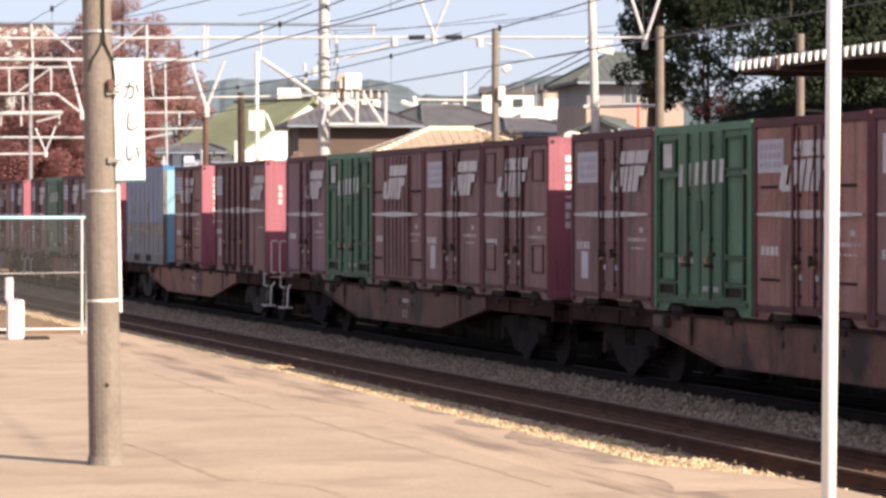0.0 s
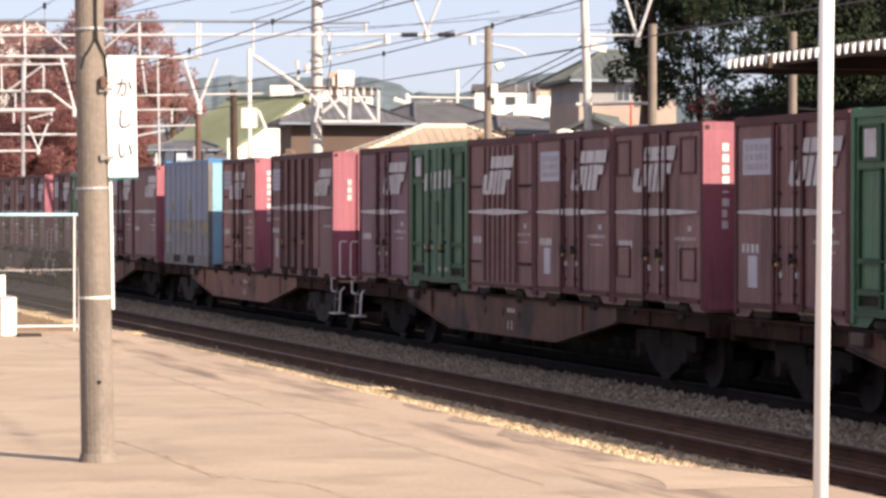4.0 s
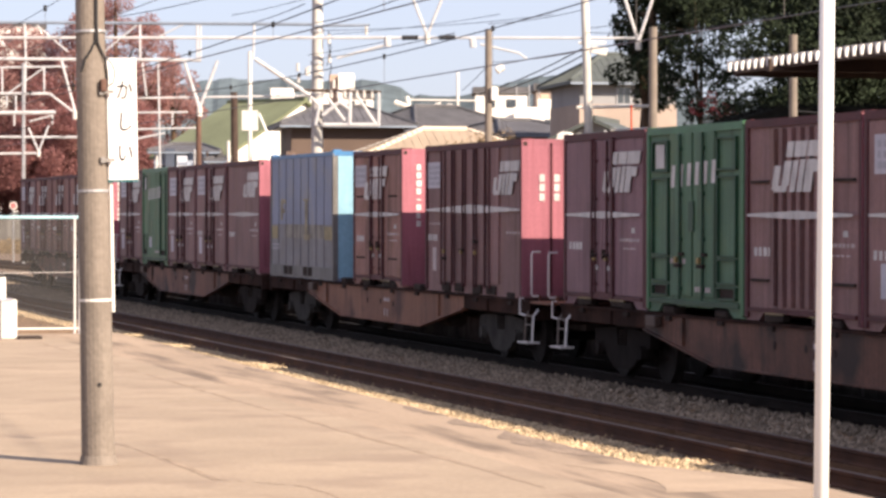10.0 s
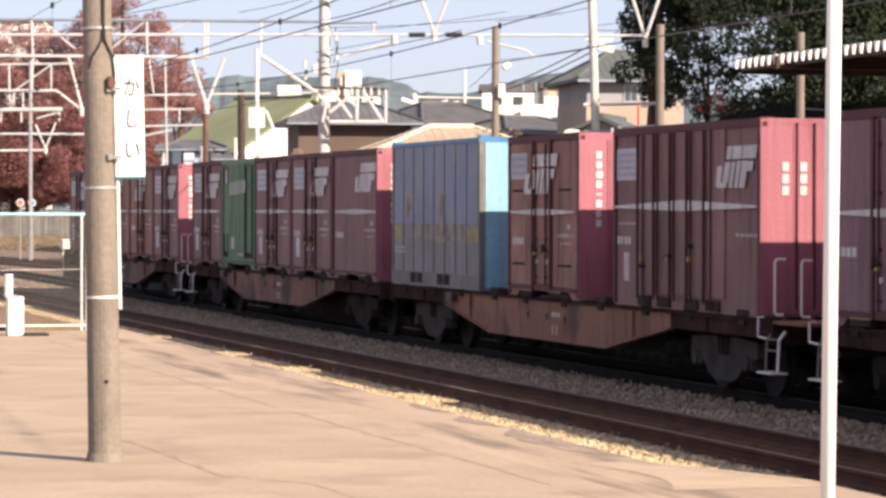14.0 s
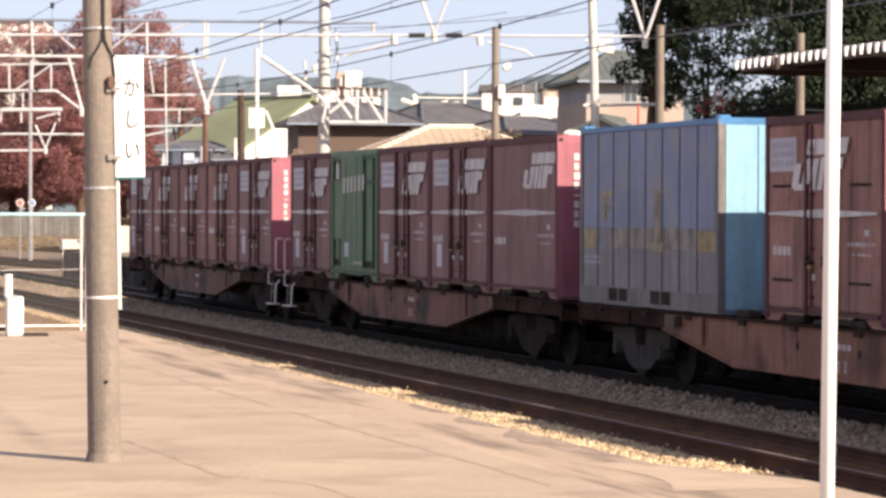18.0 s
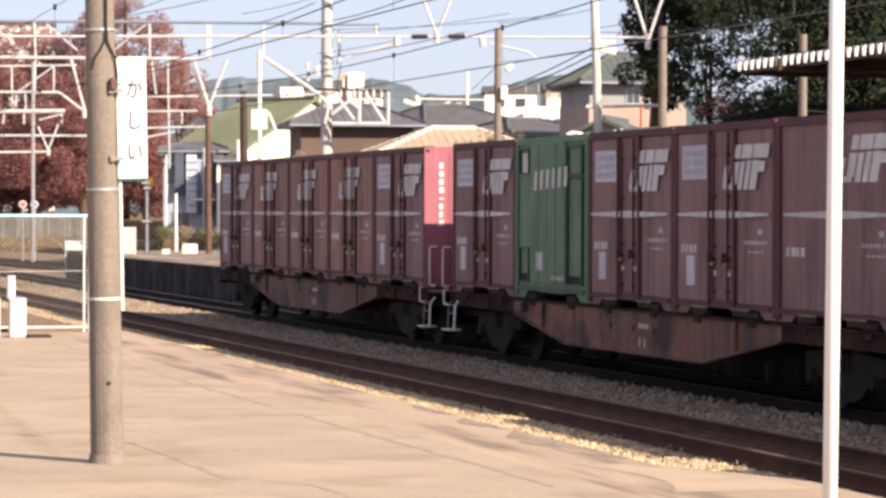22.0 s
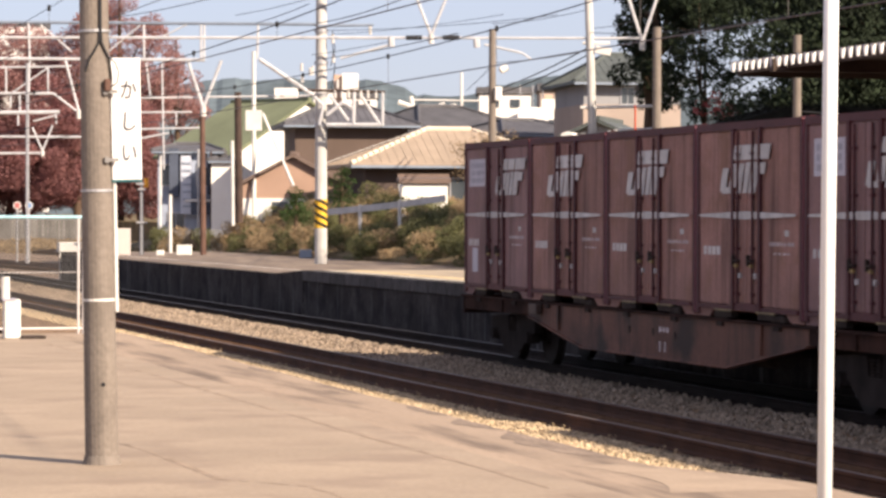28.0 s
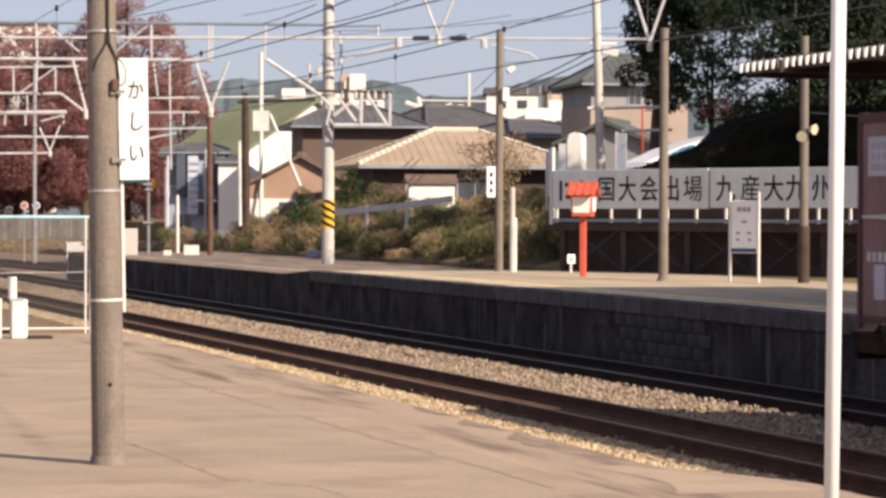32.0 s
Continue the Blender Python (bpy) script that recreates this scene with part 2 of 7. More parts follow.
EARTH = mat("dry_earth_and_grass", (0.15, 0.105, 0.055), 0.95, 0, 0.4, 0.7, 12, 0.6, dirt=(0.09, 0.10, 0.035), dirt_amt=0.7)
GROUND = mat("station_ground", (0.19, 0.135, 0.095), 0.95, 0, 0.25, 0.25, 10, 0.5, dirt=(0.16, 0.13, 0.09), dirt_amt=0.5)
TRUNK = mat("bark", (0.09, 0.06, 0.04), 0.9, 0, 0.3, 3, 30, 0.4, stretch=(4, 4, 1))
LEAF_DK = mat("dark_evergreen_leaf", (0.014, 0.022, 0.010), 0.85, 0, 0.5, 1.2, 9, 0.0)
LEAF_RED = mat("faded_rust_red_leaf", (0.36, 0.20, 0.185), 0.75, 0, 0.25, 0.5, 5, 0.0, thin=0.45)
LEAF_MAR = mat("maroon_leaf", (0.29, 0.14, 0.135), 0.8, 0, 0.25, 0.5, 5, 0.0, thin=0.45)
LEAF_TAN = mat("dry_tan_leaf", (0.36, 0.265, 0.16), 0.8, 0, 0.3, 0.9, 7, 0.0, thin=0.45)
LEAF_GRN = mat("shrub_green_leaf", (0.145, 0.145, 0.066), 0.7, 0, 0.45, 1.0, 8, 0.0, thin=0.45)
LEAF_DRY = mat("dry_brown_grass", (0.33, 0.245, 0.145), 0.85, 0, 0.3, 0.8, 7, 0.0, thin=0.45)
LEAF_PINE = mat("pine_green", (0.05, 0.085, 0.025), 0.7, 0, 0.4, 1.4, 8, 0.0, thin=0.45)
TILE_GR = mat("grey_roof_tiles", (0.098, 0.096, 0.102), 0.6, 0, 0.2, 1.2, 20, 0.2, rand=0.1)
TILE_TAN = mat("tan_roof_tiles", (0.31, 0.245, 0.185), 0.75, 0, 0.12, 1.0, 20, 0.2, rand=0.08)
TILE_OR = mat("salmon_roof_tiles", (0.48, 0.26, 0.16), 0.75, 0, 0.12, 1.0, 20, 0.15)
ROOF_GRN = mat("faded_green_roof", (0.16, 0.178, 0.105), 0.75, 0, 0.16, 0.5, 12, 0.1)
RIDGE_W = mat("pale_ridge_mortar", (0.60, 0.52, 0.42), 0.8, 0, 0.15, 3, 30, 0.1)
STUCCO_W = mat("white_stucco", (0.78, 0.75, 0.70), 0.8, 0, 0.06, 0.6, 30, 0.05)
TILE_GG = mat("grey_green_roof_tiles", (0.088, 0.10, 0.096), 0.65, 0, 0.16, 1.2, 20, 0.2)
TILE_BRN = mat("brown_roof_tiles", (0.16, 0.115, 0.095), 0.7, 0, 0.16, 1.0, 20, 0.15)
SALMON_W = mat("salmon_board_wall", (0.36, 0.24, 0.18), 0.8, 0, 0.08, 1.0, 30, 0.05)
# bungalow wall colour, darkened for the shadow below its eaves
SHADE_W = mat("eave_shade_brown", (0.07, 0.052, 0.047), 0.85, 0, 0.25, 1.0, 30, 0.05)
STUCCO_BR = mat("brown_stucco", (0.115, 0.083, 0.068), 0.85, 0, 0.12, 0.6, 30, 0.05)
STUCCO_BE = mat("beige_stucco", (0.34, 0.275, 0.235), 0.85, 0, 0.08, 0.6, 30, 0.05)
STUCCO_BL = mat("blue_grey_siding", (0.30, 0.34, 0.42), 0.75, 0, 0.1, 0.8, 30, 0.05, streak=0.1)
STUCCO_GY = mat("grey_siding", (0.25, 0.25, 0.26), 0.8, 0, 0.1, 0.8, 30, 0.05)
WINDOW = glass_mat("dark_window_glass")
TIMBER_DK = mat("dark_timber", (0.06, 0.04, 0.032), 0.8, 0, 0.25, 2, 30, 0.15)
HUT_BR = mat("brown_board_wall", (0.17, 0.115, 0.085), 0.8, 0, 0.15, 1.2, 30, 0.1)
# the haze of distance is mixed into this blue-grey
HILL = mat("haze_blue_hill", (0.085, 0.11, 0.125), 0.95, 0, 0.3, 0.02, 0.15, 0.0)
FAR_W = mat("far_white_wall", (0.75, 0.72, 0.68), 0.8, 0, 0.05, 0.5, 5, 0.0)
FAR_OR = mat("far_orange_wall", (0.52, 0.36, 0.27), 0.8, 0, 0.05, 0.5, 5, 0.0)
CAR_W = mat("white_car_paint", (0.75, 0.76, 0.77), 0.25, 0, 0.02, 1, 10, 0.0, spec=0.6)
LENS_R = mat("red_tail_lens", (0.45, 0.06, 0.02), 0.3, 0, 0.05, 3, 30, 0)
TRUSS_W = mat("grey_white_truss_steel", (0.55, 0.55, 0.56), 0.5, 0.2, 0.12, 2, 30, 0.04)
TRUSS_B = mat("blue_grey_beam_steel", (0.22, 0.26, 0.32), 0.5, 0.2, 0.15, 2, 30, 0.04)


# ---- building helpers ----
def part(name, bm, material, parent=None, label="", smooth=False):
    me = bpy.data.meshes.new(name)
    if isinstance(bm, bmesh.types.BMesh):
        bm.to_mesh(me)
        bm.free()
    else:
        me.from_pydata(*bm)
    me.materials.append(material)
    if smooth:
        for p in me.polygons:
            p.use_smooth = True
    ob = new(name, me)
    ob.parent = parent
    if label:
        ob["label"] = label
    if "print" in name or name in ("faded_marks", "crack"):
        ob["kind"] = "stuff"
    return ob


def share(name, mesh, m, parent):
    ob = new(name, mesh)
    ob.parent = parent
    ob.matrix_basis = m
    return ob


def thing(name, label, category, at=None, group="", kind=""):
    ob = new(name)
    ob.empty_display_size = 0.2
    if at is not None:
        ob.matrix_basis = at
    return tagged(ob, label, category, group, kind)


def B():
    return bmesh.new()


def box(bm, x0, x1, y0, y1, z0, z1, bev=0.0):
    vs = [bm.verts.new((x, y, z)) for z in (z0, z1) for y in (y0, y1) for x in (x0, x1)]
    fs = [bm.faces.new([vs[i] for i in f]) for f in ((0, 2, 3, 1), (4, 5, 7, 6), (0, 1, 5, 4), (2, 6, 7, 3), (0, 4, 6, 2), (1, 3, 7, 5))]
    if bev:
        es = list({e for f in fs for e in f.edges})
        bmesh.ops.bevel(bm, geom=es, offset=bev, segments=1, affect='EDGES')
    return bm


def obox(bm, m, sx, sy, sz):
    """A box of the given size, centred on the pose m."""
    vs = [bm.verts.new(m @ Vector((x * sx / 2, y * sy / 2, z * sz / 2))) for z in (-1, 1) for y in (-1, 1) for x in (-1, 1)]
    for f in ((0, 2, 3, 1), (4, 5, 7, 6), (0, 1, 5, 4), (2, 6, 7, 3), (0, 4, 6, 2), (1, 3, 7, 5)):
        bm.faces.new([vs[i] for i in f])
    return bm


def prism(bm, poly, axis, a, b):
    """A polygon of two coordinates, drawn out along an axis from a to b."""
    def at(p, k):
        return {"x": (k, p[0], p[1]), "y": (p[0], k, p[1]), "z": (p[0], p[1], k)}[axis]
    lo, hi = [bm.verts.new(at(p, a)) for p in poly], [bm.verts.new(at(p, b)) for p in poly]
    n = len(poly)
    bm.faces.new(lo[::-1])
    bm.faces.new(hi)
    for i in range(n):
        bm.faces.new((lo[i], lo[(i + 1) % n], hi[(i + 1) % n], hi[i]))
    return bm


def tube(bm, p0, p1, r, r1=None, n=8, caps=True):
    p0, p1 = Vector(p0), Vector(p1)
    r1 = r if r1 is None else r1
    d = (p1 - p0).normalized()
    u = d.orthogonal().normalized()
    v = d.cross(u)
    ra, rb = [], []
    for i in range(n):
        k = 2 * math.pi * i / n
        w = u * math.cos(k) + v * math.sin(k)
        ra.append(bm.verts.new(p0 + w * r))
        rb.append(bm.verts.new(p1 + w * r1))
    for i in range(n):
        bm.faces.new((ra[i], ra[(i + 1) % n], rb[(i + 1) % n], rb[i]))
    if caps:
        bm.faces.new(ra[::-1])
        bm.faces.new(rb)
    return bm


def path(bm, pts, r, n=6):
    """One continuous pipe through the points."""
    pts = [Vector(p) for p in pts]
    rings, u = [], None
    for i, p in enumerate(pts):
        d = (pts[min(i + 1, len(pts) - 1)] - pts[max(i - 1, 0)]).normalized()
        u = d.orthogonal() if u is None else u - d * u.dot(d)
        u.normalize()
        v = d.cross(u)
        rings.append([bm.verts.new(p + (u * math.cos(6.2832 * k / n) + v * math.sin(6.2832 * k / n)) * r) for k in range(n)])
    for a, b in zip(rings[:-1], rings[1:]):
        for k in range(n):
            bm.faces.new((a[k], a[(k + 1) % n], b[(k + 1) % n], b[k]))
    bm.faces.new(rings[0][::-1])
    bm.faces.new(rings[-1])
    return bm


def fix(bm):
    bmesh.ops.recalc_face_normals(bm, faces=bm.faces[:])
    return bm


def lettering(name, body, size, m, material, parent, label="", fat=0.0):
    """Words in the built-in font, as a thin mesh; m places the middle of the line, with x along it and y up."""
    cu = bpy.data.curves.new(name, 'FONT')
    cu.body, cu.size, cu.align_x, cu.align_y, cu.extrude = body, size, 'CENTER', 'CENTER', 0.002
    cu.offset = fat
    tmp = bpy.data.objects.new(name, cu)
    scene.collection.objects.link(tmp)
    bpy.context.view_layer.update()
    me = bpy.data.meshes.new_from_object(tmp.evaluated_get(bpy.context.evaluated_depsgraph_get()))
    bpy.data.objects.remove(tmp)
    me.materials.clear()
    me.materials.append(material)
    ob = new(name, me)
    ob.parent = parent
    ob.matrix_basis = m
    if label:
        ob["label"] = label
    return ob


# ---- ground, tracks, platforms ----
PZ, PZ_LOW = 0.97, 0.82                    # platform heights above the rail heads
NEAR_X, FAR_X, SIDE_X = 11.45, 15.2, 7.26  # track centres
EDGE_X, FAR_EDGE, FAR_BACK = 5.63, 16.85, 24.6
NEAR_POSE = pose(NEAR_X + 0.345, 0, 0, 0, 0, 0.26)   # the near track closes in slightly on the platform

ground = part("ground", box(B(), -900, 1500, -600, 2200, -2.0, -0.30), GROUND)
tagged(ground, "flat brown gravelly railway ground reaching the horizon", "ground", kind="structure")

bed = B()
for x0, x1 in ((5.95, 16.8),):
    prism(bed, [(x0, -0.299), (x1, -0.299), (x1, -0.17), (13.75, -0.16), (13.2, -0.18), (12.7, -0.16), (9.75, -0.16), (9.2, -0.21), (8.7, -0.16), (x0, -0.17)], "y", -10, 330)
ballast_bed = part("ballast_bed", fix(bed), BALLAST)
tagged(ballast_bed, "brown crushed stone ballast bed under the tracks", "ballast", kind="structure")

for cx in (NEAR_X, FAR_X):
    if cx == NEAR_X:
        st = part("rusty_bed", box(B(), -0.49, 0.49, -10, 300, -0.25, -0.152), STONE_RU)
        st.matrix_basis = NEAR_POSE
    else:
        st = part("oily_bed", box(B(), cx - 0.74, 16.84, -10, 300, -0.25, -0.152), BED_FAR)
    tagged(st, "rust-stained dark ballast between the rails" if cx == NEAR_X else "dark ballast along the platform wall", "ballast", kind="structure")

RAIL_PROFILE = [(-0.064, -0.153), (0.064, -0.153), (0.064, -0.142), (0.009, -0.122), (0.009, -0.045), (0.032, -0.034), (0.032, -0.003), (0.028, 0.0),
                (-0.028, 0.0), (-0.032, -0.003), (-0.032, -0.034), (-0.009, -0.045), (-0.009, -0.122), (-0.064, -0.142)]


def rail_mesh(bm, x, y0, y1):
    return prism(bm, [(x + a, b) for a, b in RAIL_PROFILE], "y", y0, y1)


TRACKS = {}
for nm, cx, y1 in (("near", NEAR_X, 300), ("far", FAR_X, 300), ("side", SIDE_X, 300)):
    tr = thing("track", "near-black railway track along the far platform" if nm == "far" else "rusty railway track on dark worn sleepers", "railway track", NEAR_POSE if nm == "near" else pose(cx, 0, 0), kind="structure")
    for sx in (-0.5335 - 0.0325, 0.5335 + 0.0325):
        r = part("rail", fix(rail_mesh(B(), sx, -10, y1)), RAIL_FAR if nm == "far" else RAIL_SIDE, tr, "rusty rail with a worn head")
        part("rail_head", box(B(), sx - 0.024, sx + 0.024, -10, y1, -0.002, 0.0025), RAIL_TOP if nm != "far" else HEAD_FAR, r)
    TRACKS[nm] = tr

# turnout tracks that swing away past the far platform
for k, (pts, lab) in enumerate((([(20.9, 128), (20.3, 142), (19.3, 157), (17.5, 185), (15.4, 230)], "distant rusty turnout track"), ([(29.6, 185), (28.7, 200), (27.6, 225), (25, 270), (21, 330)], "distant rusty siding track"))):
    sd = thing("siding", lab, "railway track", kind="structure")
    for off, wd, z in ((-0.53, 0.07, -0.07), (0.53, 0.07, -0.07), (0.0, 1.9, -0.215)):
        bm = B()
        for (xa, ya), (xb, yb) in zip(pts[:-1], pts[1:]):
            d = Vector((xb - xa, yb - ya, 0)).normalized()
            n = Vector((d.y, -d.x, 0)) * off
            a, b = Vector((xa, ya, z)) + n, Vector((xb, yb, z)) + n
            obox(bm, Matrix.Translation((a + b) / 2) @ d.to_track_quat('Y', 'Z').to_matrix().to_4x4(), wd, (b - a).length + 0.02, 0.15)
        part("rail" if off else "sleeper_bed", bm, RAIL_SIDE if off else STONE_RU, sd)

# near platform: asphalt deck, coping, wall
np_ = thing("near_platform", "sunlit bleached asphalt station platform with a pale concrete edge", "platform", kind="structure")
part("deck", box(B(), -16, EDGE_X - 0.7, -14, 35.7, 0.6, PZ), ASPHALT, np_)
# the worn edge strip runs out unevenly
bm, rng = B(), random.Random(8)
ys = [-13.9 + 0.31 * i for i in range(161)]
out = [EDGE_X + 0.24 * max(0.0, min(1.0, (y - 17.0) / 16.0)) + 0.46 * max(0.0, min(1.0, (16.2 - y) / 1.2)) + rng.uniform(-0.02, 0.012) for y in ys]
for z in (0.74, PZ):
    row = [(bm.verts.new((EDGE_X - 0.7, y, z)), bm.verts.new((x, y, z))) for x, y in zip(out, ys)]
    for (a, b), (c, d) in zip(row[:-1], row[1:]):
        bm.faces.new((a, b, d, c))
    if z == PZ:
        for (p, q), (r, s) in zip(list(zip(low_row, row))[:-1], list(zip(low_row, row))[1:]):
            bm.faces.new((p[1], r[1], s[1], q[1]))
    low_row = row
part("edge_strip", fix(bm), COPING, np_, "worn edge strip with dark dirt patches")
# packed dirt along the strip and a pale mortar repair at its near end
bm, rng = B(), random.Random(21)


def flat_strip(bm, rows):
    """A thin sheet on the deck through rows of (y, x from, x to)."""
    vs = [(bm.verts.new((a, y, PZ + 0.0015)), bm.verts.new((b, y, PZ + 0.0015))) for y, a, b in rows]
    for (a, b), (c, d) in zip(vs[:-1], vs[1:]):
        bm.faces.new((a, b, d, c))


for y0, y1, xo, wd in ((16.5, 18.9, 5.66, 0.26), (19.0, 20.1, 5.66, 0.16), (20.4, 21.6, 5.70, 0.12), (23.0, 23.7, 5.60, 0.16), (26.2, 27.4, 5.72, 0.10)):
    n = 12
    flat_strip(bm, [(y0 + (y1 - y0) * i / n, xo - 0.02 - wd * math.sin(math.pi * i / n) ** 0.7 * rng.uniform(0.75, 1.1) - 0.004, xo - rng.uniform(0.0, 0.03)) for i in range(n + 1)])
part("dirt_patch", fix(bm), mat("packed_grey_dirt", (0.235, 0.180, 0.137), 0.95, 0, 0.3, 4, 30, 0.2, stretch=(1.5, 0.4, 1)), np_)["kind"] = "stuff"
bm = B()
flat_strip(bm, [(14.5 + 1.75 * i / 10, 5.15 + 0.35 * math.sin(0.9 + i * 0.21) - 0.25 * (1 - i / 10), 5.99 - 0.05 * i + rng.uniform(-0.02, 0.02)) for i in range(11)])
part("mortar_repair", fix(bm), mat("pale_mortar", (0.365, 0.280, 0.204), 0.9, 0, 0.14, 2, 40, 0.1), np_, "pale mortar repair on the edge")
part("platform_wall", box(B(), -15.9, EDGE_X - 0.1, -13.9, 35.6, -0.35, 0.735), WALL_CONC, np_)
# hairline cracks and old joint lines in the asphalt
rng = random.Random(5)
bm = B()
for (xa, ya, xb, yb, w) in ((2.9, 19.0, 3.06, 18.3, 0.012), (3.06, 18.3, 3.11, 17.2, 0.016), (3.11, 17.2, 3.13, 15.8, 0.030), (3.13, 15.8, 3.5, 15.3, 0.010), (3.5, 15.3, 3.55, 13.9, 0.012), (4.61, 33.0, 4.60, 27.0, 0.03), (4.60, 27.0, 4.61, 23.2, 0.03), (4.61, 23.2, 4.63, 19.6, 0.026), (4.63, 19.6, 4.67, 16.6, 0.032), (4.67, 16.6, 4.68, 12.0, 0.022), (3.9, 22.6, 4.6, 22.3, 0.014), (4.65, 24.5, 5.3, 24.1, 0.02)):
    n = 14
    pts = []
    for i in range(n + 1):
        k = i / n
        pts.append((xa + (xb - xa) * k + rng.uniform(-1, 1) * 0.010, ya + (yb - ya) * k + rng.uniform(-1, 1) * 0.03))
    for (ax, ay), (bx, by) in zip(pts[:-1], pts[1:]):
        if rng.random() < 0.16:
            continue
        d = Vector((bx - ax, by - ay, 0))
        nn = Vector((d.y, -d.x, 0)).normalized() * w * rng.uniform(0.45, 1.0)
        q = [Vector((ax, ay, PZ + 0.0015)) + nn, Vector((bx, by, PZ + 0.0015)) + nn, Vector((bx, by, PZ + 0.0015)) - nn, Vector((ax, ay, PZ + 0.0015)) - nn]
        bm.faces.new([bm.verts.new(v) for v in q])
part("crack", fix(bm), mat("asphalt_crack", (0.302, 0.229, 0.167), 0.9, 0, 0.2, 3, 40, 0.1), np_)

# far platform: lower end section, ramp, high section
fp = thing("far_platform", "old station platform with a dark streaked wall facing the track", "platform", kind="structure")
part("low_deck", box(B(), FAR_EDGE + 0.3, 19.0, 78.0, 116.4, 0.4, PZ_LOW), DECK_LOW, fp)
part("low_deck", box(B(), 19.002, FAR_BACK, 78.0, 124, 0.4, PZ_LOW), DECK_LOW, fp)
part("end_wall", box(B(), FAR_EDGE + 0.3, 19.0, 116.402, 116.6, -0.35, PZ_LOW - 0.02), WALL_CONC, fp)
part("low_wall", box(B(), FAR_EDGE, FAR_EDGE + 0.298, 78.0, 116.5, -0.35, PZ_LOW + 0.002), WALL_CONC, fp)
bm = B()
prism(bm, [(74.5, 0.4), (78.0, 0.4), (78.0, PZ_LOW), (74.5, PZ)], "x", FAR_EDGE + 0.3, FAR_BACK)
part("ramp", fix(bm), DECK_FAR, fp)
bm = B()
prism(bm, [(74.5, -0.35), (78.0, -0.35), (78.0, PZ_LOW), (74.5, PZ)], "x", FAR_EDGE + 0.0, FAR_EDGE + 0.298)
part("ramp_wall", fix(bm), WALL_CONC, fp)
part("high_deck", box(B(), FAR_EDGE + 0.45, 25.2, 10.0, 74.5, 0.4, PZ), DECK_FAR, fp)
part("back_strip", box(B(), 25.202, 32.0, 10.0, 70.0, 0.4, PZ), EARTH, fp)
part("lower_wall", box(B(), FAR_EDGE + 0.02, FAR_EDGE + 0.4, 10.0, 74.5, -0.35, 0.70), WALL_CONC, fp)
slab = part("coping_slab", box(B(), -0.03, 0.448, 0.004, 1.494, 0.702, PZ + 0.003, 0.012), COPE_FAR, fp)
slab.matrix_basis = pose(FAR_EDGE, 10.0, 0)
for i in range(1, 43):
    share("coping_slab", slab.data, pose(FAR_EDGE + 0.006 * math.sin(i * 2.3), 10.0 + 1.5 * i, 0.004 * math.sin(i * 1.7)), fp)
# a stretch of the wall is laid in squared blocks
blk = part("wall_block", box(B(), -0.016, 0.04, 0.006, 0.564, 0.005, 0.215, 0.012), BLOCK_CONC, fp)
blk.matrix_basis = pose(FAR_EDGE, 45.6, -0.19)
rb_ = random.Random(3)
for row in range(4):
    for i in range(8):
        if row or i:
            share("wall_block", blk.data, pose(FAR_EDGE + rb_.uniform(-0.008, 0.01), 45.6 + 0.57 * i + (0.28 if row % 2 else 0), -0.19 + 0.22 * row), fp)
part("warning_line", box(B(), FAR_EDGE + 1.0, FAR_EDGE + 1.3, 40, 74, PZ - 0.01, PZ + 0.006), mat("worn_yellow_line", (0.70, 0.53, 0.27), 0.7, 0, 0.4, 2, 30, 0.05), fp, "worn yellow warning line")
part("edge_line", box(B(), FAR_EDGE + 0.47, FAR_EDGE + 0.62, 40, 74, PZ - 0.01, PZ + 0.004), mat("pale_edge_line", (0.68, 0.62, 0.50), 0.8, 0, 0.35, 1.5, 20, 0.05), fp, "worn pale edge line")
part("white_line", box(B(), FAR_EDGE + 1.6, FAR_EDGE + 1.7, 78, 116, PZ_LOW - 0.02, PZ_LOW + 0.005), mat("worn_white_line", (0.6, 0.55, 0.48), 0.7, 0, 0.3, 2, 30, 0.05), fp)

# bank behind the far platform and the terrace on it
bm = B()
prism(bm, [(FAR_BACK + 0.0, -0.29), (FAR_BACK + 0.0, 0.93), (26.2, 1.35), (28.5, 2.1), (31.5, 2.55), (420, 4.0), (420, -0.29)], "y", 76.5, 122)
bmesh.ops.subdivide_edges(bm, edges=[e for e in bm.edges if abs(e.verts[0].co.y - e.verts[1].co.y) > 1], cuts=40)
bank = part("bank", fix(bm), EARTH)
tagged(bank, "dry grassy bank rising behind the platform", "bank", kind="structure")
bm = B()
prism(bm, [(27.0, -0.29), (27.0, 0.6), (32, 1.6), (420, 4.0), (420, -0.29)], "y", 122.002, 166)
prism(bm, [(44.0, -0.29), (44.0, 1.7), (420, 4.0), (420, -0.29)], "y", 166.0, 900)
terrace = part("terrace", fix(bm), EARTH)
tagged(terrace, "gently rising terrace under the houses", "terrace", kind="structure")

# ---- the train ----
L12, W12, H12, BASE = 3.715, 2.45, 2.5, 1.05
FACE = -W12 / 2                            # the long side towards the near platform


def face_box(bm, u0, u1, v0, v1, d0, d1, length, height):
    """A plate on the long side: u runs 0..1 from the rear end to the front end, v 0..1 downwards from the top; d metres proud of the side."""
    y0, y1 = length * (0.5 - u0), length * (0.5 - u1)
    return box(bm, FACE - d1, FACE - d0, min(y0, y1), max(y0, y1), height * (1 - v1), height * (1 - v0))


def face_poly(bm, pts, d0, d1, length, height):
    return prism(bm, [(length * (0.5 - u), height * (1 - v)) for u, v in pts], "x", FACE - d1, FACE - d0)


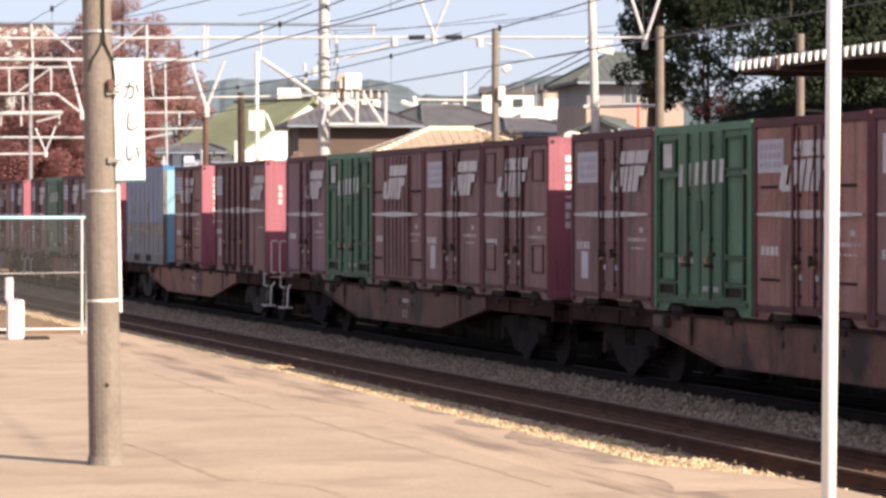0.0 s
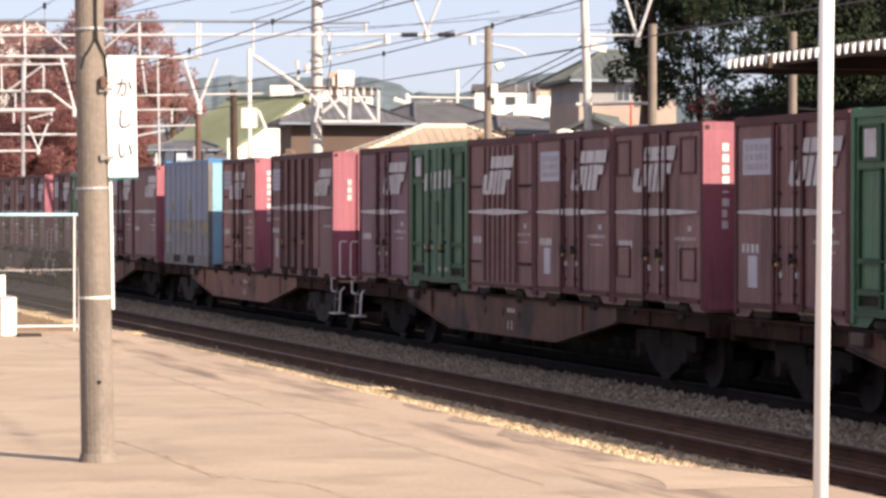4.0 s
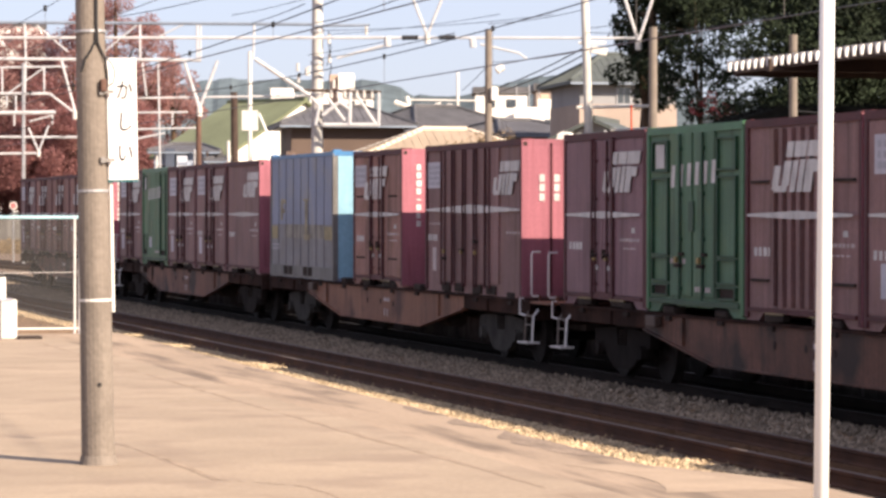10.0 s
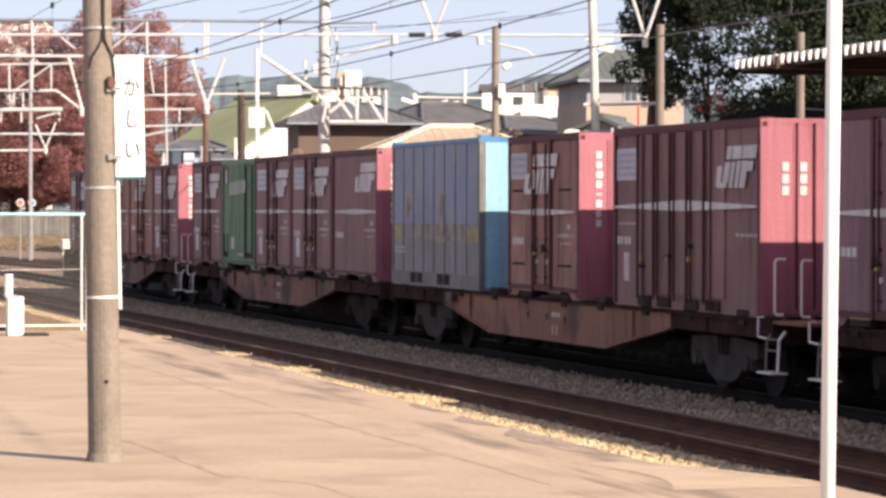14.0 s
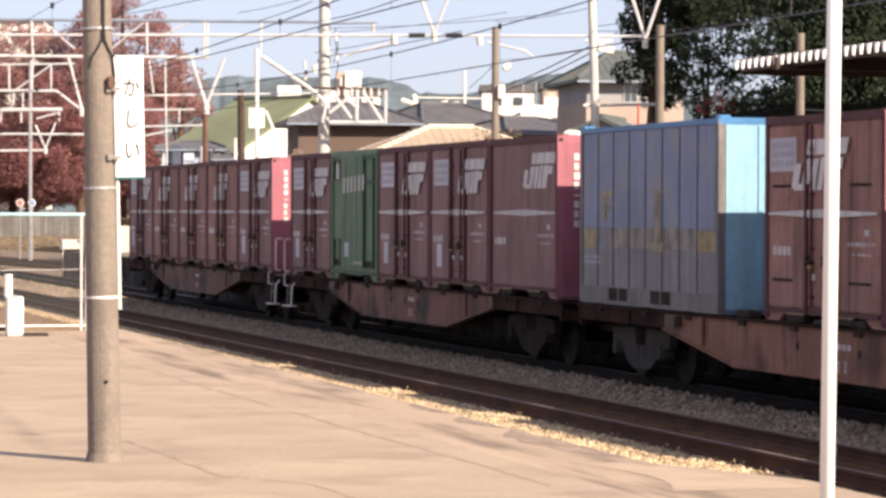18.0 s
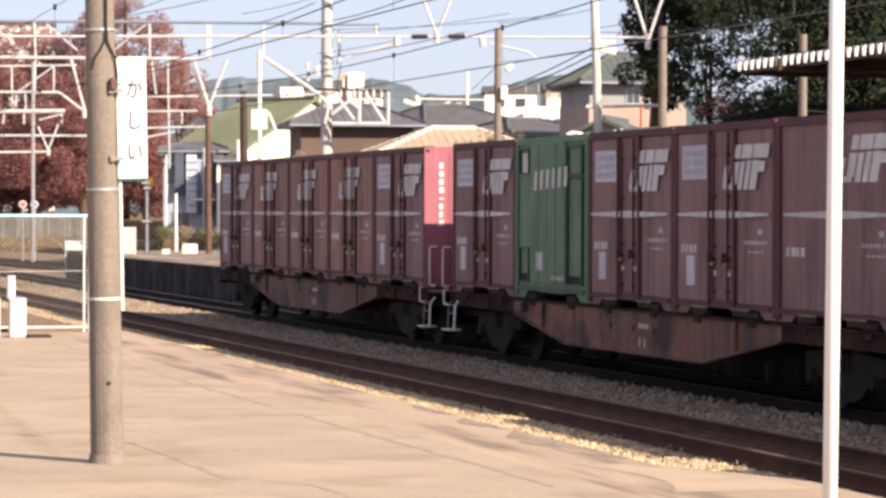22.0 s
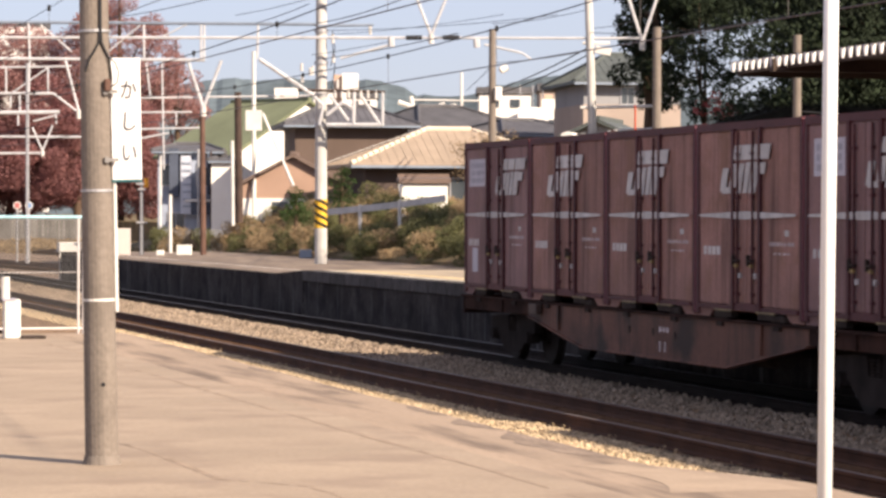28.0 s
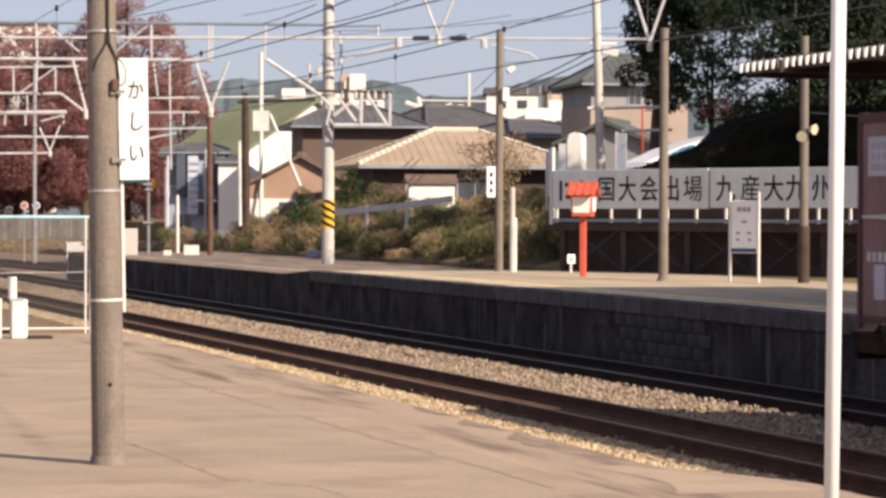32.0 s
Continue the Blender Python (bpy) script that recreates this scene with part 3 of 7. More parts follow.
def hull(bm, length, height, feet=True):
    """The body: a box whose lower edge is cut away between the corner feet and at the fork pockets."""
    h = length / 2
    if feet:
        prof = [(-h, 0), (-h + 0.42, 0), (-h + 0.72, 0.17), (-h * 0.42, 0.17), (-h * 0.36, 0.10), (h * 0.36, 0.10), (h * 0.42, 0.17), (h - 0.72, 0.17), (h - 0.42, 0), (h, 0), (h, height), (-h, height)]
    else:
        prof = [(-h, 0), (h, 0), (h, height), (-h, height)]
    return fix(prism(bm, prof, "x", -W12 / 2 + 0.03, W12 / 2 - 0.03))


def logo(parent, u0, u1, v0, v1, length, height, d):
    """The operator's mark as plain slanted blocks."""
    w, hh = u1 - u0, v1 - v0
    bm = B()

    def blk(a, b, c, e, sl=0.14):
        f = lambda u, v: (u0 + w * (u + sl * (0.5 - v)), v0 + hh * v)
        face_poly(bm, [f(a, c), f(b, c), f(b, e), f(a, e)], d, d + 0.006, length, height)
    blk(0.21, 0.345, 0.0, 0.31), blk(0.37, 0.62, 0.0, 0.31), blk(0.645, 1.0, 0.0, 0.31)
    blk(0.0, 0.13, 0.47, 0.95), blk(0.05, 0.31, 0.87, 1.0), blk(0.20, 0.345, 0.38, 0.87)
    blk(0.375, 0.48, 0.38, 1.0), blk(0.52, 0.62, 0.36, 1.0), blk(0.65, 0.81, 0.36, 1.0), blk(0.81, 0.95, 0.38, 0.61)
    part("logo_mark", fix(bm), WHITE_P, parent, "white slanted block mark")


def bars(parent, name, u0, u1, v0, v1, rows, material, length, height, d, seed=0, cols=5):
    """Unreadable print as plain bars."""
    bm, r = B(), random.Random(seed)
    for i in range(rows):
        a, b = v0 + (v1 - v0) * (i + 0.15) / rows, v0 + (v1 - v0) * (i + 0.8) / rows
        k = u0
        for j in range(cols):
            w = (u1 - u0) / cols
            face_box(bm, k + w * 0.1, k + w * r.uniform(0.6, 0.92), a, b, d, d + 0.004, length, height)
            k += w
    part(name, bm, material, parent)


def stripe(parent, v, length, height, d):
    bm = B()
    t = 0.021
    face_poly(bm, [(0.05, v - 0.006), (0.5, v - t), (0.95, v - 0.006), (0.95, v + 0.006), (0.5, v + t), (0.05, v + 0.006)], d, d + 0.005, length, height)
    part("stripe", fix(bm), WHITE_P, parent, "white tapered stripe")


def skeleton_frame(c, paint, rail, length, height, castings=True):
    """Corner posts, top and bottom rails, roof, end panels and castings, all proud of the hull."""
    h = length / 2
    endp = paint if paint in (GREEN, GREEN_Y) else WINE_END
    for nm, y in (("corner_post", h - 0.055), ("corner_post", -h + 0.055)):
        for x in (-W12 / 2 + 0.05, W12 / 2 - 0.05):
            part(nm, box(B(), x - 0.052, x + 0.052, y - 0.055, y + 0.055, 0.03, height - 0.02, 0.012), rail, c)
    for x in (-W12 / 2 + 0.04, W12 / 2 - 0.04):
        part("top_rail", box(B(), x - 0.045, x + 0.045, -h + 0.02, h - 0.02, height - 0.09, height + 0.012), rail, c)
    for y in (-h + 0.04, h - 0.04):
        part("end_header", box(B(), -W12 / 2 + 0.086, W12 / 2 - 0.086, y - 0.045, y + 0.045, height - 0.10, height + 0.008), endp, c)
    # thin plates put the sunlit end colour on the dark posts
    for x in (-W12 / 2 + 0.05, W12 / 2 - 0.05):
        part("post_face", box(B(), x - 0.05, x + 0.05, -h - 0.007, -h - 0.001, 0.04, height - 0.004), endp, c)
    for y in (-h, h):
        for xx in (-0.75, 0.0, 0.75):
            part("end_rib", box(B(), xx - 0.035, xx + 0.035, y - 0.014, y + 0.014, 0.16, height - 0.1), endp, c)
        part("end_sill", box(B(), -W12 / 2 + 0.08, W12 / 2 - 0.08, y - 0.02, y + 0.02, 0.04, 0.158), endp, c)
        part("end_wall", box(B(), -W12 / 2 + 0.10, W12 / 2 - 0.10, y - 0.006, y + 0.006, 0.16, height - 0.1), endp, c)
    for x in (-W12 / 2 + 0.1, W12 / 2 - 0.1):
        part("casting_hole", box(B(), x - 0.075, x - 0.01, -h - 0.011, -h + 0.004, height - 0.095, height - 0.035), STEEL_DK, c)
    if castings:
        for x in (-W12 / 2 + 0.1, W12 / 2 - 0.1):
            for y in (-h + 0.09, h - 0.09):
                bm = B()
                box(bm, x - 0.09, x + 0.09, y - 0.08, y + 0.08, height - 0.005, height + 0.022, 0.006)
                part("corner_casting", bm, rail, c)


def container(kind, label, paint, rail, seed):
    length, height = L12, H12
    c = thing("freight_container", label, "container", pose(0, 0, -50), group="containers on the train")
    part("body", hull(B(), length, height), paint, c)
    skeleton_frame(c, paint, rail, length, height)
    # door leaves or fixed side
    if kind in ("panel", "centre", "twin", "bare", "noticed"):
        for nm, a, b in (("side_panel", 0.035, 0.365), ("door", 0.385, 0.497), ("door", 0.503, 0.615), ("side_panel", 0.635, 0.965)):
            bm = B()
            face_box(bm, a, b, 0.045, 0.925, -0.03, -0.012 if nm == "side_panel" else 0.0, length, height)
            part(nm, bm, paint, c)
        for a in (0.375, 0.625):
            bm = B()
            face_box(bm, a - 0.011, a + 0.011, 0.03, 0.955, -0.03, 0.028, length, height)
            part("door_post", bm, rail, c)
        for a in (0.43, 0.57):
            y = length * (0.5 - a)
            bm = tube(B(), (FACE - 0.028, y, 0.2), (FACE - 0.028, y, height - 0.12), 0.017, n=6)
            rod = part("lock_rod", bm, rail, c)
            for z in (0.32, 0.9, 1.55, 2.1):
                part("rod_bracket", box(B(), FACE - 0.048, FACE, y - 0.03, y + 0.03, z - 0.02, z + 0.02), rail, rod)
            bm = B()
            box(bm, FACE - 0.06, FACE - 0.01, y - 0.04, y + 0.119, 0.73, 0.76)
            part("handle", bm, STEEL_DK, rod)
            part("handle_plate", box(B(), FACE - 0.05, FACE - 0.01, y + 0.12, y + 0.17, 0.68, 0.82), STEEL_DK, rod)
            part("catch", box(B(), FACE - 0.065, FACE - 0.03, y - 0.045, y + 0.035, 0.66, 0.70), BRASS, rod, "worn brass catch")
            part("white_tag", box(B(), FACE - 0.03, FACE - 0.001, y - 0.09, y - 0.035, 0.52, 0.59), WHITE_P, rod)
        bm = B()
        face_box(bm, 0.40, 0.60, 0.915, 0.945, -0.02, 0.015, length, height)
        part("door_sill", bm, rail, c)
    bm = B()
    face_box(bm, 0.04, 0.96, 0.934, 0.955, -0.03, 0.012, length, height)
    part("bottom_rail", bm, rail, c)
    for a, b in ((0.20, 0.345), (0.595, 0.75)):
        part("fork_pocket", face_box(B(), a, b, 0.955, 0.995, -0.10, -0.012, length, height), STEEL_DK, c)
        part("pocket_edge", face_box(B(), a - 0.01, b + 0.01, 0.956, 0.964, -0.012, 0.004, length, height), YELLOW_F, c, "worn yellow pocket edge")
    if kind == "ribbed":
        n = 7
        for i in range(n):
            a = 0.27 + 0.46 * i / (n - 1)
            part("side_rib", fix(face_poly(B(), [(a - 0.016, 0.05), (a + 0.016, 0.05), (a + 0.016, 0.92), (a - 0.016, 0.92)], -0.03, 0.032, length, height)), paint, c)
        for u in (0.06, 0.78):
            for v in (0.30, 0.79):
                part("lashing_slot", face_box(B(), u, u + 0.16, v, v + 0.014, -0.03, 0.008, length, height), STEEL_DK, c)
    d = 0.03 if kind == "ribbed" else 0.006
    logo_d = 0.032 if kind in ("ribbed",) else 0.012
    if kind == "panel":
        bm = B()
        face_box(bm, 0.08, 0.335, 0.105, 0.285, -0.013, -0.006, length, height)
        pl = part("notice_panel", bm, PANEL_W, c, "grey-white printed notice")
        bars(pl, "print", 0.10, 0.32, 0.125, 0.27, 3, INK_G, length, height, -0.006, seed)
        logo(c, 0.535, 0.935, 0.115, 0.345, length, height, 0.014)
    elif kind == "bare":
        logo(c, 0.535, 0.935, 0.115, 0.345, length, height, 0.014)
    elif kind in ("centre", "twin", "noticed"):
        logo(c, 0.28, 0.70, 0.115, 0.36, length, height, 0.014)
    elif kind == "ribbed":
        logo(c, 0.30, 0.72, 0.115, 0.36, length, height, 0.034)
    elif kind == "plain":
        logo(c, 0.52, 0.93, 0.10, 0.32, length, height, -0.028)
    if kind == "noticed":
        pl = part("notice_panel", face_box(B(), 0.045, 0.275, 0.10, 0.265, -0.013, -0.006, length, height), PANEL_W, c, "grey-white printed notice")
        bars(pl, "print", 0.06, 0.26, 0.115, 0.25, 3, INK_G, length, height, -0.006, seed)
        for u in (0.07, 0.72):
            for v in (0.33, 0.79):
                part("lashing_slot", face_box(B(), u, u + 0.17, v, v + 0.014, -0.03, -0.004, length, height), STEEL_DK, c)
    stripe(c, 0.472, length, height, {"plain": -0.028, "ribbed": 0.034}.get(kind, 0.015))
    dd = {"plain": -0.028, "ribbed": -0.028}.get(kind, -0.011)
    bars(c, "code_print", 0.07, 0.24, 0.622, 0.69, 1, WHITE_P, length, height, dd, seed + 1, 4)
    bars(c, "number_print", 0.70, 0.93, 0.60, 0.63, 1, DULL_W, length, height, dd, seed + 2, 7)
    bars(c, "small_print", 0.74, 0.90, 0.655, 0.67, 1, DULL_W, length, height, dd, seed + 3, 4)
    if kind == "panel":
        bm = B()
        face_box(bm, 0.13, 0.215, 0.69, 0.85, -0.011, -0.006, length, height)
        part("inspection_label", bm, PANEL_W, c)
    bm = B()
    face_box(bm, 0.84, 0.875, 0.545, 0.575, dd, dd + 0.005, length, height)
    part("white_mark", bm, WHITE_P, c)
    if kind == "twin":
        for a in (0.045, 0.76):
            for v0, v1 in ((0.07, 0.27), (0.66, 0.84)):
                bm = B()
                for e in ((a, a + 0.012, v0, v1), (a + 0.155, a + 0.167, v0, v1), (a, a + 0.167, v0, v0 + 0.012), (a, a + 0.167, v1 - 0.012, v1)):
                    face_box(bm, *e, -0.02, 0.006, length, height)
                part("hatch_frame", bm, rail, c)
    # lettering down the end wall
    bm, r = B(), random.Random(seed)
    for i in range(8):
        z = 2.12 - 0.145 * i
        w = r.uniform(0.07, 0.10)
        box(bm, -0.96, -0.96 + w, -length / 2 - 0.017, -length / 2 - 0.013, z + (0.035 if i == 4 else 0), z + (0.06 if i == 4 else 0.105))
    part("end_print", bm, WHITE_P, c)
    return c


def green_container(label, wide, seed):
    length, height = L12, H12
    c = thing("freight_container", label, "container", pose(0, 0, -50), group="containers on the train")
    paint = GREEN_Y if wide else GREEN
    part("body", hull(B(), length, height), paint, c)
    skeleton_frame(c, paint, mat("green_steel_rail", (0.05, 0.15, 0.07), 0.45, 0, 0.2, 2, 30, 0.05), length, height)
    cols = ((0.06, 0.24), (0.74, 0.93)) if not wide else ((0.05, 0.20), (0.72, 0.93))
    for a, b in cols:
        for v0, v1 in ((0.07, 0.24), (0.27, 0.69), (0.70, 0.83), (0.845, 0.91)) if not wide else (((0.06, 0.22), (0.68, 0.90)) if a < 0.5 else ((0.06, 0.24), (0.25, 0.90))):
            fr = B()
            for e in ((a, a + 0.012, v0, v1), (b - 0.012, b, v0, v1), (a, b, v0, v0 + 0.008), (a, b, v1 - 0.008, v1)):
                face_box(fr, *e, -0.03, 0.012, length, height)
            part("side_frame", fr, GREEN_DK, c)
        bm = B()
        face_box(bm, a + 0.02, b - 0.02, 0.845, 0.90, -0.03, -0.02, length, height)
        part("vent", bm, STEEL_DK, c)
    mids = ((0.27, 0.49), (0.51, 0.72)) if not wide else ((0.22, 0.45), (0.455, 0.70))
    for a, b in mids:
        bm = B()
        face_box(bm, a, b, 0.035, 0.90, -0.03, 0.006, length, height)
        part("door", bm, paint, c)
    if wide:                               # broad folded door, a small label at its foot
        for a in (0.335, 0.575):
            part("door_fold", face_box(B(), a - 0.004, a + 0.004, 0.04, 0.90, 0.006, 0.014, length, height), paint, c)
        part("inspection_label", face_box(B(), 0.31, 0.40, 0.71, 0.82, 0.0065, 0.012, length, height), PANEL_W, c)
    for a in ((0.385, 0.62) if not wide else ()):
        y = length * (0.5 - a)
        rod = part("lock_rod", tube(B(), (FACE - 0.03, y, 0.2), (FACE - 0.03, y, height - 0.1), 0.019, n=6), GREEN_DK if not wide else paint, c)
        for z in (0.34, 1.0, 1.6, 2.2):
            part("rod_bracket", box(B(), FACE - 0.05, FACE, y - 0.04, y + 0.04, z - 0.025, z + 0.025), GREEN_DK, rod)
        bm = B()
        box(bm, FACE - 0.06, FACE - 0.01, y - 0.05, y + 0.16, 0.62, 0.67)
        part("handle", bm, STEEL_DK, rod)
        part("handle_plate", box(B(), FACE - 0.05, FACE - 0.01, y - 0.14, y + 0.02, 0.78, 0.82), STEEL_DK, rod)
        part("catch", box(B(), FACE - 0.07, FACE - 0.03, y + 0.05, y + 0.13, 0.68, 0.76), BRASS, rod)
    if not wide:
        bm = B()
        face_box(bm, 0.475, 0.525, 0.40, 0.56, 0.006, 0.03, length, height)
        part("centre_plate", bm, GREEN_DK, c)
    bm = B()
    face_box(bm, 0.04, 0.96, 0.925, 0.95, -0.03, 0.012, length, height)
    part("bottom_rail", bm, GREEN_DK, c)
    # the owner's word as a row of plain slanted blocks
    for i in range(6):
        u, v = 0.28 + 0.083 * i, 0.205 - 0.004 * i
        part("owner_mark", fix(face_poly(B(), [(u + 0.010, v), (u + 0.046, v), (u + 0.036, v + 0.12), (u, v + 0.12)], 0.008, 0.014, length, height)), WHITE_P, c, "white upright block")
    bm = B()
    face_box(bm, 0.10, 0.19, 0.09, 0.22, -0.02, -0.008, length, height)
    part("white_mark", bm, WHITE_P, c)
    if not wide:
        bars(c, "small_print", 0.27, 0.44, 0.70, 0.74, 1, DULL_W, length, height, 0.008, seed, 4)
    bars(c, "number_print", 0.53, 0.70, 0.845, 0.885, 1, DULL_W, length, height, 0.008, seed + 1, 5)
    return c


def long_container(label):
    """The six-metre wine-red container with many door bars."""
    length, height = 5.80, H12
    c = thing("freight_container", label, "container", pose(0, 0, -50), group="containers on the train")
    part("body", hull(B(), length, height, False), WINE, c)
    skeleton_frame(c, WINE, WINE_RAIL, length, height)
    for i in range(5):
        a = 0.205 + 0.116 * i
        bm = B()
        face_box(bm, a, a + 0.108, 0.04, 0.92, -0.03, -0.004, length, height)
        part("door", bm, WINE, c)
    for i, a in enumerate((0.195, 0.235, 0.31, 0.34, 0.425, 0.455, 0.54, 0.57, 0.655, 0.70)):
        y = length * (0.5 - a)
        rod = part("lock_rod", tube(B(), (FACE - 0.02, y, 0.12), (FACE - 0.02, y, height - 0.1), 0.015 if i % 2 else 0.019, n=6), WINE_RAIL, c)
        if i % 3 == 1:
            bm = B()
            box(bm, FACE - 0.06, FACE - 0.01, y - 0.06, y + 0.12, 0.5 + 0.05 * i, 0.55 + 0.05 * i)
            part("handle", bm, STEEL_DK, rod)
            part("catch", box(B(), FACE - 0.065, FACE - 0.03, y - 0.03, y + 0.03, 0.66, 0.73), BRASS, rod)
    for a in (0.19, 0.33, 0.52, 0.66):
        part("fork_pocket", face_box(B(), a, a + 0.085, 0.935, 0.99, -0.029, 0.004, length, height), STEEL_DK, c)
    bm = B()
    face_box(bm, 0.02, 0.175, 0.11, 0.29, -0.03, -0.02, length, height)
    pl = part("notice_panel", bm, PANEL_W, c, "grey-white printed notice")
    bars(pl, "print", 0.03, 0.165, 0.13, 0.275, 4, INK_G, length, height, -0.02, 41)
    logo(c, 0.735, 0.965, 0.13, 0.345, length, height, -0.006)
    bm = B()
    face_poly(bm, [(0.02, 0.435), (0.5, 0.405), (0.98, 0.435), (0.98, 0.447), (0.5, 0.465), (0.02, 0.447)], -0.026, 0.012, length, height)
    part("stripe", fix(bm), WHITE_P, c, "white tapered stripe")
    bars(c, "code_print", 0.02, 0.13, 0.60, 0.665, 1, WHITE_P, length, height, -0.028, 42, 4)
    bars(c, "number_print", 0.03, 0.18, 0.525, 0.545, 1, DULL_W, length, height, -0.028, 43, 7)
    bars(c, "small_print", 0.84, 0.98, 0.575, 0.60, 1, DULL_W, length, height, -0.028, 44, 5)
    bm = B()
    face_box(bm, 0.075, 0.115, 0.70, 0.86, -0.03, -0.022, length, height)
    part("inspection_label", bm, DULL_W, c)
    # end wall: two columns of plain blocks and a lock rod
    bm = B()
    for x in (-0.935, -0.69):
        for i in range(3):
            z = 1.84 - 0.15 * i
            box(bm, x, x + 0.085, -length / 2 - 0.018, -length / 2 - 0.013, z, z + 0.115)
    part("end_print", bm, WHITE_P, c)
    for x in (-0.74, -0.50, 0.50, 0.74):
        part("end_rod", tube(B(), (x, -length / 2 - 0.02, 0.1), (x, -length / 2 - 0.02, height - 0.05), 0.016, n=6), WINE_RAIL, c)
    return c


def grey_container(label):
    """The grey-blue panelled container with faded yellow marks and a light blue end."""
    length, height = 5.83, 2.56
    c = thing("freight_container", label, "container", pose(0, 0, -50), group="containers on the train")
    part("body", hull(B(), length, height, False), GREYBLUE, c)
    h = length / 2
    n = 8
    for i in range(n):
        a, b = 0.02 + 0.96 * i / n + 0.004, 0.02 + 0.96 * (i + 1) / n - 0.004
        bm = B()
        face_box(bm, a, b, 0.03, 0.565, -0.03, -0.006, length, height)
        part("side_panel", bm, GREYBLUE, c)
        part("lower_panel", face_box(B(), a, b, 0.565, 0.90, -0.03, -0.007, length, height), GREY_TAN, c, "dust-stained lower panel")
    grd = mat("grey_weathered_rail", (0.145, 0.14, 0.135), 0.6, 0.1, 0.2, 2, 30, 0.1, streak=0.2)
    bm = B()
    face_box(bm, 0.0, 1.0, 0.90, 0.995, -0.03, 0.008, length, height)
    part("bottom_rail", bm, grd, c)
    for a in (0.235, 0.31, 0.545, 0.62):
        part("fork_pocket", face_box(B(), a, a + 0.065, 0.905, 0.975, 0.002, 0.011, length, height), STEEL_DK, c)
    for i in range(1, n):
        a = 0.02 + 0.96 * i / n
        part("seam", face_box(B(), a - 0.0035, a + 0.0035, 0.03, 0.895, -0.012, -0.002, length, height), mat("dark_seam_sealant", (0.045, 0.045, 0.055), 0.7), c)
    bm = B()
    face_box(bm, 0.0, 1.0, 0.0, 0.028, -0.03, 0.012, length, height)
    box(bm, -W12 / 2 + 0.02, W12 / 2, -h - 0.006, -h + 0.05, height - 0.08, height + 0.008)
    part("top_rail", bm, BLUE, c)
    for y in (-h + 0.05, h - 0.05):
        for x in (-W12 / 2 + 0.05, W12 / 2 - 0.05):
            part("corner_post", box(B(), x - 0.053, x + 0.053, y - 0.055, y + 0.055, 0.01, height - 0.03), grd, c)
    part("end_wall", box(B(), -W12 / 2 + 0.1, W12 / 2 - 0.02, -h - 0.012, -h - 0.002, 0.06, height - 0.085), SKYBLUE, c, "light blue painted end wall")
    bm = B()
    for x in (-0.65, 0.0, 0.65):
        box(bm, x - 0.03, x + 0.03, -h - 0.03, -h - 0.012, 0.1, height - 0.1)
    part("end_rib", bm, SKYBLUE, c)
    # faded yellow lettering as plain strokes and two squares
    dd = (-0.008, 0.0)
    for e in ((0.03, 0.12, 0.58, 0.685), (0.865, 0.985, 0.58, 0.685)):
        part("yellow_square", face_box(B(), *e, *dd, length, height), YELLOW_F, c, "faded yellow square")
    part("yellow_band", face_box(B(), 0.24, 0.85, 0.565, 0.675, -0.0075, -0.005, length, height), mat("worn_yellow_band", (0.205, 0.19, 0.165), 0.6, 0, 0.35, 3, 30, 0.04, streak=0.4), c, "almost worn-off yellow band")
    for e in ((0.175, 0.205, 0.36, 0.53), (0.175, 0.255, 0.36, 0.395), (0.18, 0.235, 0.44, 0.475), (0.57, 0.605, 0.36, 0.69), (0.535, 0.63, 0.36, 0.375), (0.55, 0.65, 0.645, 0.69)):
        part("faded_mark", face_box(B(), *e, -0.007, 0.001, length, height), mat("worn_yellow_stroke", (0.27, 0.23, 0.15), 0.6, 0, 0.35, 4, 30, 0.04, streak=0.3), c)
    bars(c, "small_print", 0.03, 0.16, 0.72, 0.78, 2, INK_G, length, height, -0.006, 77)
    for x in (-W12 / 2 + 0.09, W12 / 2 - 0.09):
        for y in (-h + 0.08, h - 0.08):
            part("corner_casting", box(B(), x - 0.085, x + 0.085, y - 0.075, y + 0.075, height - 0.02, height + 0.04, 0.01), BLUE, c)
    return c


WHEELSETS = []


def wheelset(parent, y):
    bm = B()
    tube(bm, (-0.8, 0, 0), (0.8, 0, 0), 0.07, n=10)
    axle = part("wheelset", bm, WHEEL, parent)
    axle.location = (0, y, 0.43)
    for s in (-1, 1):
        w = B()
        tube(w, (s * 0.53, 0, 0), (s * 0.56, 0, 0), 0.455, n=28)
        tube(w, (s * 0.56, 0, 0), (s * 0.66, 0, 0), 0.43, n=28)
        tube(w, (s * 0.66, 0, 0), (s * 0.665, 0, 0), 0.43, 0.36, n=28)
        tube(w, (s * 0.655, 0, 0), (s * 0.72, 0, 0), 0.13, 0.10, n=14)
        for k in range(4):
            a = math.pi / 2 * k
            tube(w, (s * 0.667, math.cos(a) * 0.24, math.sin(a) * 0.24), (s * 0.668, math.cos(a) * 0.24, math.sin(a) * 0.24), 0.045, n=8)
        wh = part("wheel", w, WHEEL, axle)
    WHEELSETS.append(axle)


